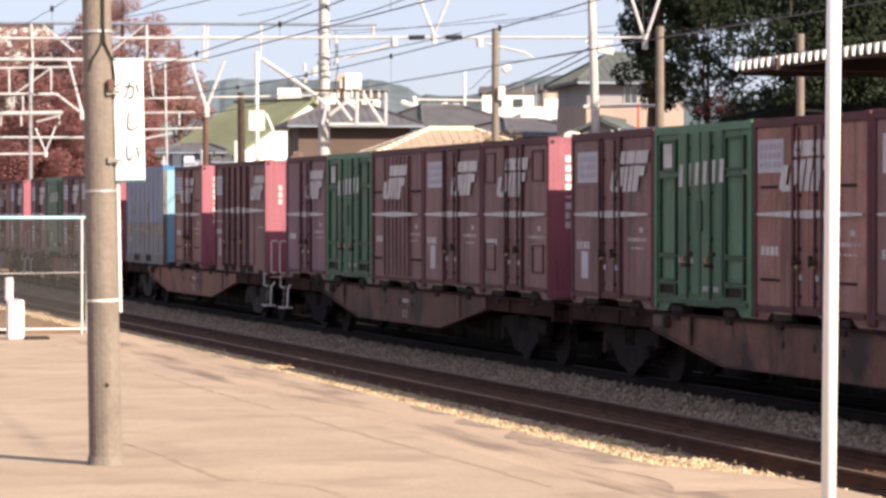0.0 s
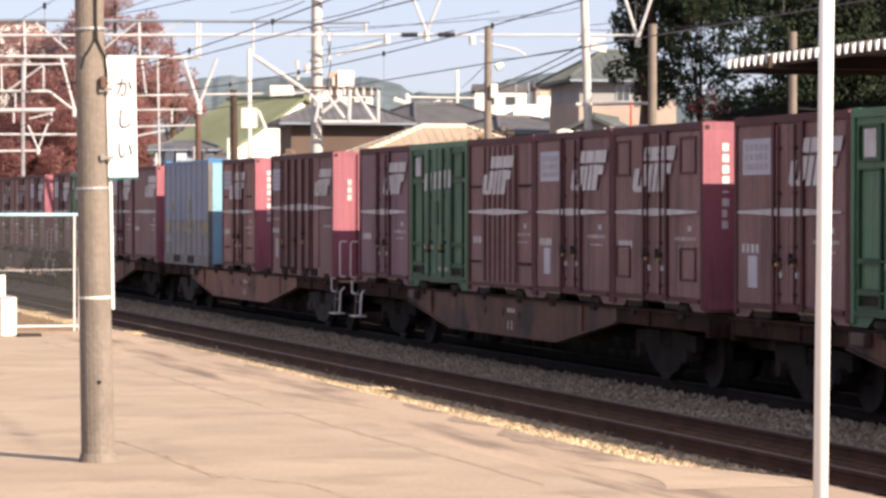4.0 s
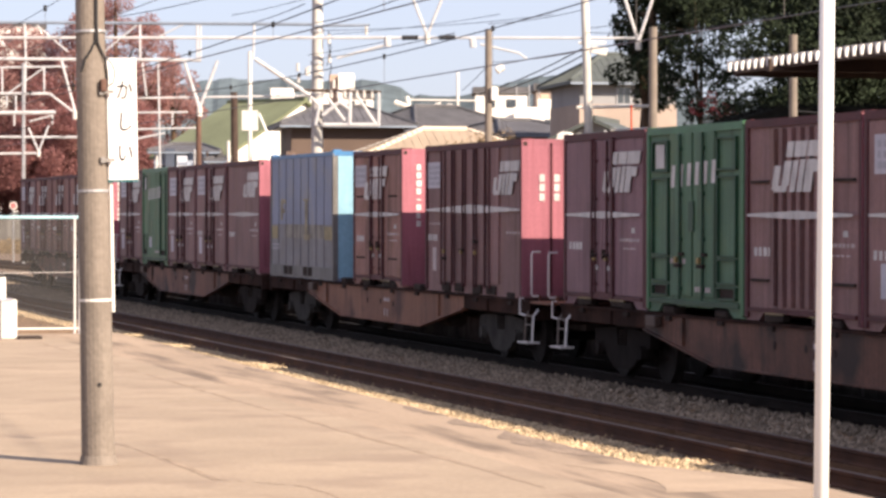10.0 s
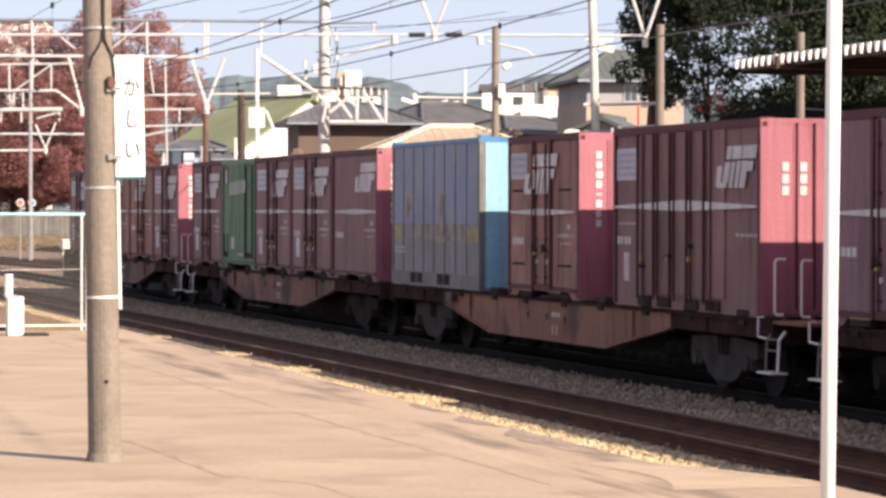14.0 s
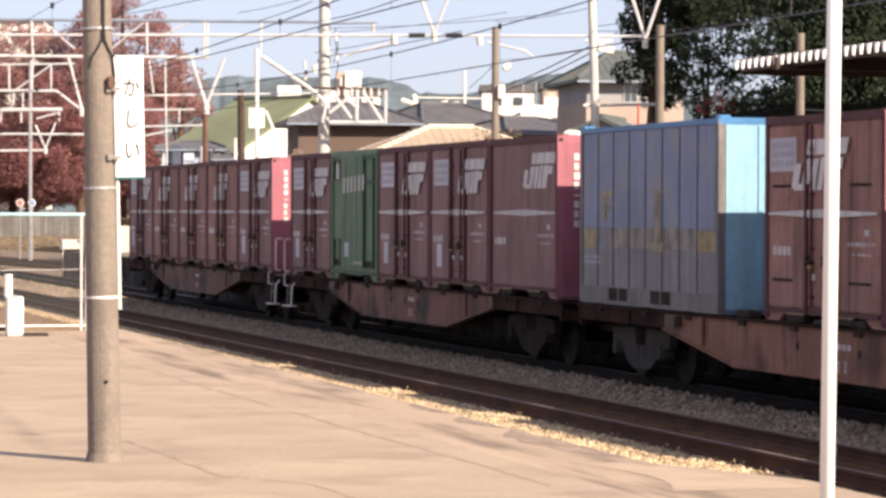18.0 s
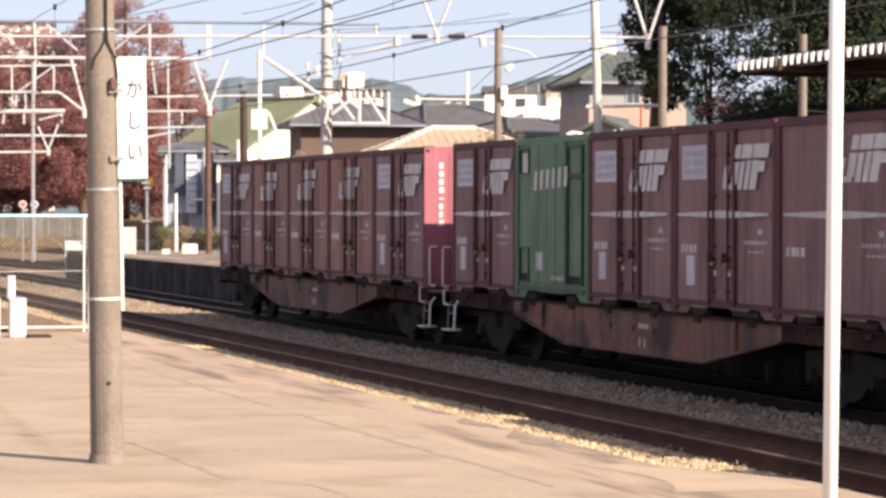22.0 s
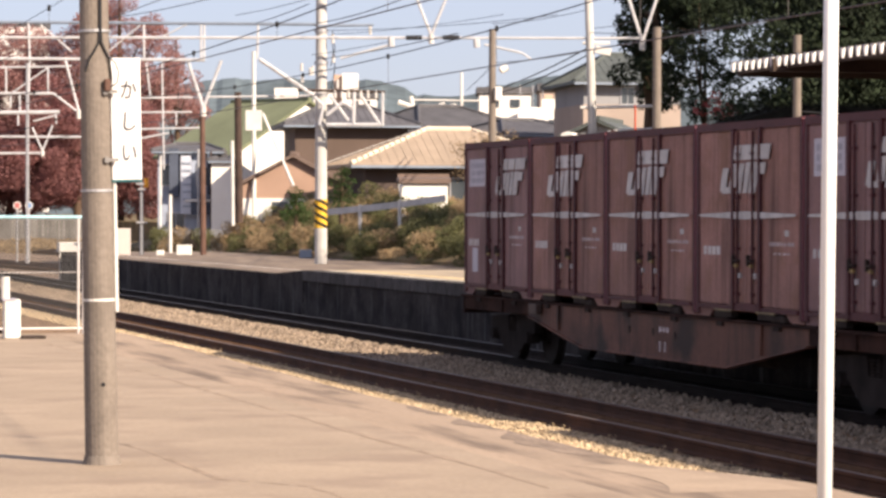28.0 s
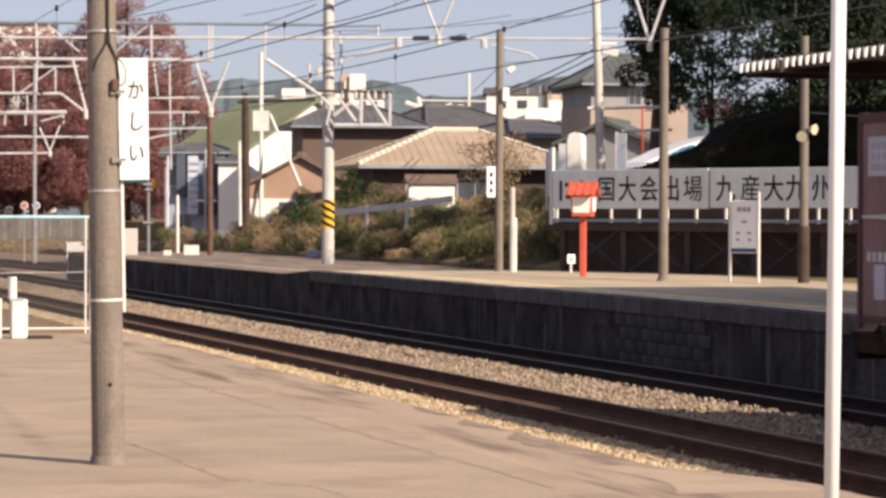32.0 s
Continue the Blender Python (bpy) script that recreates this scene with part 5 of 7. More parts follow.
rack = thing("small_marker", "small white track marker on a stake", "marker", pose(22.74, 71.5, PZ))
part("stake", box(B(), -0.02, 0.02, -0.02, 0.02, 0, 0.3), WHITE_ST, rack)
part("plate", box(B(), -0.1, 0.1, -0.03, -0.01, 0.22, 0.45, 0.01), WHITE_SIGN, rack)
part("print", box(B(), -0.06, 0.06, -0.035, -0.031, 0.28, 0.38), INK_G, rack)

# banner on a trestle under a dark deck
BA, BC = Vector((23.05, 73.9, 0)), Vector((27.6, 64.6, 0))
bdir = (BC - BA).normalized()
blen = (BC - BA).length
BM = Matrix.Translation(BA) @ Matrix.Rotation(math.atan2(bdir.y, bdir.x), 4, 'Z')
bnr = thing("banner", "long grey-white banner board with bold black characters", "banner", BM)
for i, (a, b) in enumerate(((0.0, 5.42), (5.48, blen - 0.1))):
    part("board", box(B(), a, b, -0.05, 0.0, 2.55 if not i else 2.57, 3.52, 0.01), BANNER, bnr)
chars = [("国", 1.94), ("大", 2.68), ("会", 3.44), ("出", 4.18), ("場", 4.92), ("九", 6.0), ("産", 6.81), ("大", 7.55), ("九", 8.24), ("州", 9.06)]
for u in (0.45, 1.2):
    bm = B()
    for dx, w, z0, z1 in ((-0.2, 0.1, 2.75, 3.25), (0.0, 0.22, 3.1, 3.2), (0.02, 0.18, 2.8, 2.9)):
        box(bm, u + dx, u + dx + w, -0.056, -0.051, z0, z1)
    part("print", bm, BLACK, bnr)
for ch, u in chars:
    lettering("character", ch, 0.66, Matrix.Translation((u, -0.054, 2.99)) @ pose(0, 0, 0, 90, 0, 0), BLACK, bnr, fat=0.003 if ch in "産場" else 0.008)
part("lower_rail", box(B(), 0, blen + 0.6, -0.06, 0.02, 2.22, 2.30), TRUSS_B, bnr)
for i in range(12):
    u = 0.1 + i * (blen + 0.4) / 11
    part("support", box(B(), u - 0.03, u + 0.03, -0.02, 0.03, 2.2, 2.57), WHITE_ST, bnr)
part("toe_board", box(B(), 0.0, blen + 4, 0.12, 0.16, 2.3, 2.62), TIMBER_DK, bnr)
part("end_post", box(B(), -0.12, -0.02, -0.05, 0.05, 2.15, 4.1), TRUSS_W, bnr)

trs = thing("trestle", "dark steel trestle with crossed braces under a deck", "trestle", BM, kind="structure")
for i in range(6):
    u = 0.2 + i * (blen + 0.6) / 5
    part("post", box(B(), u - 0.08, u + 0.08, 0.1, 0.26, -0.9, 2.1), TIMBER_DK, trs)
    if i < 5:
        w2 = (blen + 0.6) / 5
        bm = B()
        tube(bm, (u + 0.1, 0.18, 0.97), (u + w2 - 0.1, 0.18, 2.1), 0.03, n=6)
        tube(bm, (u + 0.1, 0.24, 2.1), (u + w2 - 0.1, 0.24, 0.97), 0.03, n=6)
        part("brace", bm, mat("dark_blue_steel", (0.045, 0.05, 0.065), 0.7), trs)
part("deck", box(B(), -0.3, 30, 0.1, 26, 2.1, 2.3), TIMBER_DK, trs)
part("back_wall", box(B(), -0.3, 30, 0.7, 0.9, -0.5, 2.09), TIMBER_DK, trs)
part("edge_beam", box(B(), -0.3, 30, 0.02, 0.098, 2.0, 2.2), TIMBER_DK, trs)

# canopy of the far platform
can = thing("platform_canopy", "dark station canopy with a white scalloped edge", "canopy", kind="structure")
part("roof", box(B(), 19.62, 26.5, 10, 51.3, 5.06, 5.12), TIMBER_DK, can, "dark canopy roof")
part("fascia", box(B(), 19.56, 19.61, 10, 51.3, 4.90, 5.08), TIMBER_DK, can)
part("end_fascia", box(B(), 19.6, 26.5, 51.302, 51.36, 4.85, 5.10), TIMBER_DK, can)
part("eave_bar", box(B(), 19.32, 19.34, 10, 51.0, 5.085, 5.10), TIMBER_DK, can)
drop = part("scallop", tube(B(), (0, 0, 0.165), (0, 0, 0), 0.052, 0.026, 8), WHITE_SIGN, can, "white hanging eave tooth")
drop.matrix_basis = pose(19.33, 50.9, 4.92)
for i in range(1, 70):
    share("scallop", drop.data, pose(19.33, 50.9 - 0.31 * i, 4.92), can)
for yy in (49.0, 41.0, 33.0):
    part("post", box(B(), 22.9, 23.1, yy - 0.1, yy + 0.1, PZ, 4.84), HUT_BR, can)
    part("beam", box(B(), 19.31, 26.3, yy - 0.08, yy + 0.08, 4.84, 5.058), TIMBER_DK, can)
hut = thing("platform_hut", "brown boarded waiting room under the canopy", "hut", kind="structure")
part("wall", box(B(), 22.3, 26.4, 12, 47.5, PZ, 4.83), HUT_BR, hut)
for yy in (46.0, 43.2, 40.4):
    fr = part("window_frame", box(B(), 22.24, 22.298, yy - 0.9, yy + 0.9, 1.9, 3.6), TIMBER_DK, hut)
    part("pane", box(B(), 22.22, 22.238, yy - 0.8, yy + 0.8, 2.0, 3.5), WINDOW, fr)
part("sill_beam", box(B(), 22.2, 22.298, 12, 47.4, 3.9, 4.1), mat("tan_timber_beam", (0.28, 0.19, 0.12), 0.8), hut)

# ---- overhead line ----
def low_z(p, z=-0.3):
    return (p[0], p[1], z)


def steel(bm, a, b, r):
    return tube(bm, a, b, r, n=6)


def V(x, y, z):
    return Vector((x, y, z))


ptl = thing("catenary_portal", "grey-white steel portal truss spanning the tracks from the concrete pole", "catenary portal")
for (a, b, r, mt) in (((4.53, 97.26, 8.36), (21.35, 92.65, 8.28), 0.05, TRUSS_B), ((4.53, 97.26, 7.83), (23.61, 92.03, 7.87), 0.045, TRUSS_W), ((4.53, 97.26, 7.23), (18.03, 93.56, 7.16), 0.05, TRUSS_W)):
    part("chord", steel(B(), a, b, r), mt, ptl)
for (a, b) in (((12.73, 95.01, 8.32), (12.77, 95.00, 7.21)), ((16.19, 94.06, 8.30), (16.20, 94.06, 7.23)), ((17.91, 93.59, 8.27), (17.91, 93.59, 7.16)), ((18.01, 93.57, 8.27), (18.00, 93.57, 7.16)), ((19.62, 93.12, 8.26), (19.59, 93.13, 7.20))):
    part("web", steel(B(), a, b, 0.035), TRUSS_W, ptl)
for (a, b) in (((13.09, 94.91, 8.25), (14.03, 94.66, 7.41)), ((15.13, 94.35, 7.42), (16.09, 94.09, 8.25)), ((17.50, 93.70, 8.27), (16.74, 93.91, 7.88)), ((11.65, 95.31, 8.03), (12.16, 95.17, 7.61))):
    part("brace", steel(B(), a, b, 0.025), TRUSS_W, ptl)

part("post", steel(B(), (4.87, 97.16, 8.39), low_z((4.87, 97.16, 8.39)), 0.15), PALE_POLE, ptl)
ptl2 = thing("catenary_portal", "distant grey-white steel portal truss over the tracks", "catenary portal")
for (a, b, r) in (((17.60, 150.70, 9.53), (22.15, 149.46, 9.61), 0.05), ((17.60, 150.70, 8.28), (21.30, 149.69, 8.27), 0.07), ((21.30, 149.69, 8.27), (22.48, 149.36, 7.33), 0.06), ((17.61, 150.70, 7.31), (21.57, 149.61, 7.36), 0.10), ((17.61, 150.70, 6.15), (22.70, 149.31, 6.14), 0.06), ((17.61, 150.70, 5.31), (20.88, 149.80, 5.35), 0.06), ((24.43, 148.83, 7.34), (27.84, 147.90, 7.38), 0.05), ((24.44, 148.83, 6.51), (28.37, 147.75, 6.61), 0.05), ((25.38, 148.57, 6.07), (26.77, 148.19, 6.35), 0.05)):
    part("chord", steel(B(), a, b, r), TRUSS_W, ptl2)
for (a, b) in (((19.04, 150.31, 9.54), (19.05, 150.30, 8.32)), ((21.03, 149.76, 9.60), (21.03, 149.76, 8.30)), ((19.26, 150.25, 8.24), (21.03, 149.76, 9.55)), ((20.17, 150.00, 9.99), (20.12, 150.01, 8.21)), ((19.26, 150.25, 8.21), (19.27, 150.24, 7.65)), ((19.69, 150.13, 8.21), (19.70, 150.13, 7.32)), ((21.41, 149.66, 7.33), (21.41, 149.66, 6.77)), ((20.34, 149.95, 6.91), (21.36, 149.67, 7.19)), ((18.68, 150.41, 7.32), (18.63, 150.42, 6.71)), ((19.61, 150.15, 7.32), (19.62, 150.15, 6.71)), ((27.11, 148.10, 7.35), (27.11, 148.10, 6.74)), ((26.43, 148.28, 9.85), (26.53, 148.26, 4.57)), ((25.68, 148.49, 9.79), (25.88, 148.43, 8.18))):
    part("web", steel(B(), a, b, 0.045), TRUSS_W, ptl2)


part("post", steel(B(), (20.06, 150.03, 9.77), low_z((20.06, 150.03, 9.77)), 0.09), GALV, ptl2)


def vee(label, tl, tr, tip, r):
    v = thing("vee_hanger", label, "catenary hanger", group="vee hangers")
    for p in (tl, tr):
        part("arm", steel(B(), p, tip, r), TRUSS_W, v)
    t = Vector(tip)
    part("insulator", tube(B(), t + V(0, 0, 0.02), t - V(0, 0, 0.26), r * 1.9, n=10), INSUL, v)
    return v


vee("white steel vee hanger over the far track", (30.60, 90.12, 9.55), (31.72, 89.81, 9.56), (31.15, 89.97, 7.76), 0.05)
vee("white steel vee hanger over the near track", (24.23, 91.86, 9.49), (25.42, 91.54, 9.50), (24.81, 91.70, 7.95), 0.045)
vee("white steel vee hanger under the portal truss", (17.50, 93.70, 7.18), (18.52, 93.42, 7.15), (17.98, 93.57, 5.67), 0.05)
vee("white steel vee hanger of the distant portal", (20.29, 149.97, 6.60), (21.25, 149.70, 6.72), (20.77, 149.83, 5.44), 0.05)
vee("white steel vee hanger behind the sign pole", (13.82, 94.71, 7.22), (14.20, 94.61, 5.69), (14.24, 94.60, 5.58), 0.04)

upb = thing("upper_beam", "steel beam over the tracks carrying the vee hangers", "catenary portal")
part("beam", steel(B(), (21.40, 92.64, 9.48), (32.50, 89.60, 9.56), 0.07), TRUSS_W, upb)
spn = thing("cross_span_pipe", "white steel cross-span pipe with dark insulators", "catenary span")
part("pipe", steel(B(), (23.52, 92.06, 7.87), (31.15, 89.97, 7.87), 0.04), TRUSS_W, spn)
for (a, b) in (((24.06, 91.91, 7.87), (24.54, 91.78, 7.88)), ((25.17, 91.61, 7.88), (25.66, 91.47, 7.88))):
    part("insulator", tube(B(), a, b, 0.075, n=10), CABLE, spn)
for (a, b, r) in (((23.61, 92.03, 7.91), (23.62, 92.03, 7.59), 0.10), ((26.17, 91.33, 7.85), (26.19, 91.33, 7.57), 0.10), ((26.41, 91.27, 7.67), (27.56, 90.95, 7.40), 0.035), ((27.56, 90.95, 7.40), (27.80, 90.89, 7.22), 0.03), ((22.10, 92.45, 7.23), (23.52, 92.06, 7.63), 0.04)):
    part("arm", steel(B(), a, b, r), TRUSS_W, spn)

brk = thing("feeder_bracket", "white triangulated feeder bracket on the concrete pole", "bracket")
for (a, b, r) in (((20.81, 92.80, 6.24), (23.43, 92.08, 6.18), 0.045), ((21.67, 92.56, 5.16), (23.36, 92.10, 5.16), 0.06), ((23.36, 92.10, 6.18), (23.36, 92.10, 5.13), 0.05), ((22.51, 92.33, 6.18), (22.48, 92.34, 5.16), 0.06), ((22.68, 92.29, 6.11), (23.26, 92.13, 5.20), 0.05), ((21.80, 92.53, 6.04), (22.34, 92.38, 5.28), 0.05), ((21.67, 92.56, 5.45), (22.17, 92.43, 5.86), 0.06), ((22.17, 92.43, 5.86), (22.51, 92.33, 5.62), 0.06), ((19.66, 93.11, 7.19), (21.24, 92.68, 6.10), 0.065), ((21.24, 92.68, 6.10), (21.58, 92.59, 5.75), 0.05), ((21.58, 92.59, 5.75), (21.46, 92.62, 5.16), 0.05)):
    part("bar", steel(B(), a, b, r), TRUSS_W if r > 0.046 else TIMBER_DK, brk)
for p in ((21.93, 92.49, 6.11), (22.14, 92.44, 6.11), (22.34, 92.38, 6.11), (22.71, 92.28, 6.11), (22.92, 92.22, 6.11), (23.16, 92.16, 6.11), (20.95, 92.76, 6.59), (21.19, 92.70, 6.81), (20.93, 92.77, 6.95)):
    c = Vector(p)
    part("insulator", tube(B(), c + V(0, 0, 0.12), c - V(0, 0, 0.12), 0.05, n=8), INSUL, brk)

brk2 = thing("feeder_bracket", "far pale brackets on the line beyond the houses", "bracket")
for (a, b, r) in (((51.11, 193.37, 9.89), (55.32, 192.21, 9.83), 0.055), ((51.32, 193.31, 8.92), (54.89, 192.33, 8.98), 0.055), ((50.18, 193.62, 9.73), (51.39, 193.29, 9.29), 0.16), ((50.96, 193.41, 10.11), (51.11, 193.37, 9.37), 0.14), ((54.17, 192.53, 11.68), ((54.22, 192.52, 9.08)[0], (54.22, 192.52, 9.08)[1], 0.0), 0.09), ((51.39, 193.29, 9.07), (53.11, 192.82, 9.67), 0.10), ((53.64, 192.67, 9.64), (53.64, 192.67, 9.08), 0.2)):
    part("bar", steel(B(), a, b, r), WHITE_ST, brk2)

# poles of the background
def pole_between(name, label, a, b, r, material, cat="pole"):
    p = thing(name, label, cat)
    part("shaft", tube(B(), a, b, r, r * 0.85, 12), material, p)
    return p


pole_between("wooden_pole", "rust-brown slim pole at the platform end", (21.39, 111.30, 0.86), (21.35, 111.31, 6.21), 0.115, BROWN_ST)
pt = pole_between("transformer_pole", "pale steel pole carrying a white transformer box", (26.69, 127.48, 1.89), (26.67, 127.48, 9.30), 0.10, WHITE_ST)
part("transformer", obox(B(), Matrix.Translation((26.47, 126.50, 6.33)) @ pose(0, 0, 0, 0, 0, -15), 0.66, 0.4, 0.85), WHITE_ST, pt, "white transformer box")
part("guy", tube(B(), (27.05, 127.38, 6.65), (27.88, 125.08, 3.56), 0.06, n=6), WHITE_ST, pt)
pole_between("wooden_pole", "dark weathered wooden pole", (25.69, 125.68, 2.01), (25.62, 125.70, 7.48), 0.17, TIMBER_DK)
pole_between("steel_pole", "pale slim steel pole", (25.44, 125.75, 1.89), (25.40, 125.76, 5.45), 0.09, WHITE_ST)
p1060 = pole_between("utility_pole", "pale concrete utility pole by the houses", (29.71, 90.36, 3.64), (29.52, 90.41, 9.44), 0.14, PALE_POLE)
for (a, b) in (((29.36, 90.46, 7.72), (30.17, 90.24, 7.72)), ((29.30, 90.48, 5.71), (31.53, 89.86, 5.76)), ((30.32, 90.20, 5.01), (31.84, 89.78, 5.06))):
    part("crossarm", steel(B(), a, b, 0.05), WHITE_ST, p1060)
part("lamp", obox(B(), Matrix.Translation((29.97, 90.29, 7.48)) @ pose(0, 0, 0, 0, 12, -15), 0.5, 0.25, 0.22), WHITE_ST, p1060)
pole_between("red_post", "slim red post behind the deck", (28.67, 83.39, 3.88), (28.66, 83.39, 5.54), 0.03, LENS_R)
pole_between("signal_post", "pale slim marker post on the low platform", (20.58, 113.60, 0.91), (20.57, 113.60, 3.10), 0.07, WHITE_ST)
lpst = pole_between("lamp_post", "slim lamp post with cross pieces at the platform end", (19.53, 113.88, 0.82), (19.52, 113.89, 3.59), 0.08, STUCCO_GY)
for z, w in ((3.5, 0.45), (3.3, 0.30), (2.05, 0.42)):
    part("cross_piece", obox(B(), Matrix.Translation((19.52, 113.78, z)) @ pose(0, 0, 0, 0, 0, -10), w, 0.08, 0.06), GALV, lpst)
part("signal_lens", box(B(), 19.60, 19.76, 113.7, 113.8, 3.36, 3.72, 0.02), mat("amber_lens", (0.55, 0.26, 0.03), 0.35), lpst, "amber lens")
for a, b, lab in (((20.62, 113.59, 0.99), 0.7, "white low box on the platform end"), ((23.55, 105.53, 0.98), 0.55, "grey-white low box by the bushes"), ((19.71, 112.80, 1.00), 0.35, "small white box on the platform end")):
    q = thing("low_box", lab, "box", Matrix.Translation((a[0] + 0.2, a[1], PZ_LOW)) @ pose(0, 0, 0, 0, 0, -15))
    part("body", box(B(), 0, b * 0.8, -0.2, 0.2, 0, b * 0.55, 0.02), WHITE_ST if b != 0.55 else TRUSS_B, q)
scr = thing("white_screen", "blank off-white board at the platform end", "board", Matrix.Translation(((18.24, 111.13, 0.98)[0], (18.24, 111.13, 0.98)[1], PZ_LOW)) @ pose(0, 0, 0, 0, 0, -15))
part("board", box(B(), -0.3, 0.4, 0, 0.06, 0.05, 1.02), mat("pinkish_white_board", (0.56, 0.49, 0.45), 0.7, 0, 0.06, 1, 20, 0.03), scr)
for x in (-0.28, 0.36):
    part("leg", box(B(), x - 0.03, x + 0.03, 0.06, 0.1, 0, 1.0), GALV, scr)
for nm, ps, col in (("road_sign", (19.58, 150.16, 2.77), mat("faded_red_disc", (0.42, 0.14, 0.14), 0.5)), ("road_sign", (20.14, 150.01, 2.77), mat("faded_blue_disc", (0.16, 0.26, 0.45), 0.5))):
    rs = thing(nm, "round road sign on a slim post beyond the fence", "road sign")
    c = Vector(ps)
    part("post", tube(B(), (c.x, c.y, -0.3), c, 0.04, n=8), GALV, rs)
    part("disc", tube(B(), c, c + V(-0.01, -0.05, 0), 0.19, n=18), WHITE_ST, rs)
    part("face", tube(B(), c + V(-0.012, -0.052, 0), c + V(-0.014, -0.06, 0), 0.14, n=18), col, rs)

# running wires
def sagged(a, b, sag, n=14):
    a, b = Vector(a), Vector(b)
    return [a.lerp(b, i / n) - V(0, 0, sag * 4 * (i / n) * (1 - i / n)) for i in range(n + 1)]


wires = 0
for cx, zc, zm in ((15.15, 5.0, 5.75), (11.2, 5.39, 5.75), (SIDE_X, 5.27, 5.95)):
    wset = thing("contact_line", "contact wire hung by droppers from a sagging messenger wire", "overhead line", group="overhead lines")
    wr = 0.006 if cx == SIDE_X else 0.011
    part("contact_wire", path(B(), [(cx, 20, zc), (cx, 200, zc)], wr, 5), WIRE, wset)
    sup = (21.7, 93.4, 6.1) if cx == 15.15 else (cx, (95 - cx * 0.264) / 0.9645, 8.37)
    part("cantilever", path(B(), [sup, (cx, 94, zm + 0.2), (cx, 94, zc)], 0.03, 6), TRUSS_W, wset)
    for y0, y1 in ((40, 94), (94, 150), (150, 200), (10, 40)):
        pts = sagged((cx, y0, zm + 0.2), (cx, y1, zm + 0.2), 0.45)
        part("messenger_wire", path(B(), pts, wr, 5), CABLE, wset)
        for p in pts[1:-1:2]:
            part("dropper", tube(B(), (cx, p.y, zc), p, 0.005, n=4), WIRE, wset)
            part("clip", tube(B(), p + V(0, 0, 0.05), p - V(0, 0, 0.05), 0.03, n=6), CABLE, wset)
for (a, b, s, r, lab) in (((21.40, 92.64, 8.32), (18.08, 67.63, 7.50), 0.1, 0.014, "feeder cable"), ((21.83, 92.52, 7.97), (26.14, 88.23, 8.41), 0.08, 0.008, "thin span wire"), ((21.23, 92.68, 7.33), (23.62, 92.03, 7.77), 0.03, 0.010, "thin span wire"), ((18.94, 93.31, 8.56), (21.40, 92.64, 9.16), 0.05, 0.010, "thin span wire"), ((26.64, 91.20, 8.31), (29.56, 90.40, 8.77), 0.08, 0.010, "thin span wire"), ((26.75, 91.17, 7.11), (29.46, 90.43, 7.47), 0.06, 0.008, "thin service wire"), ((29.69, 90.37, 8.18), (30.81, 90.06, 8.39), 0.03, 0.010, "thin service wire"), ((21.57, 92.59, 7.21), (19.42, 69.33, 6.65), 0.05, 0.012, "feeder cable"), ((21.66, 92.57, 8.09), (27.10, 85.89, 8.27), 0.1, 0.009, "thin span wire"),
                          ((33.32, 115.29, 7.11), (29.56, 90.40, 7.60), 0.12, 0.022, "twisted service cable"), ((33.53, 115.24, 7.02), (29.60, 90.39, 7.40), 0.12, 0.022, "twisted service cable"),
                          ((29.95, 105.85, 6.84), (22.10, 75.86, 6.17), 0.02, 0.010, "thin service wire"), ((29.56, 90.40, 8.04), (30.09, 74.71, 7.68), 0.2, 0.010, "thin service wire"), ((15.94, 99.32, 8.77), (15.52, 78.69, 8.07), 0.05, 0.012, "feeder cable"), ((19.55, 93.14, 8.31), (18.92, 82.95, 8.23), 0.03, 0.013, "feeder cable")):
    wobj = part("wire", path(B(), sagged(a, b, s), r, 5), CABLE)
    tagged(wobj, "dark overhead " + lab, "wire", group="overhead wires")


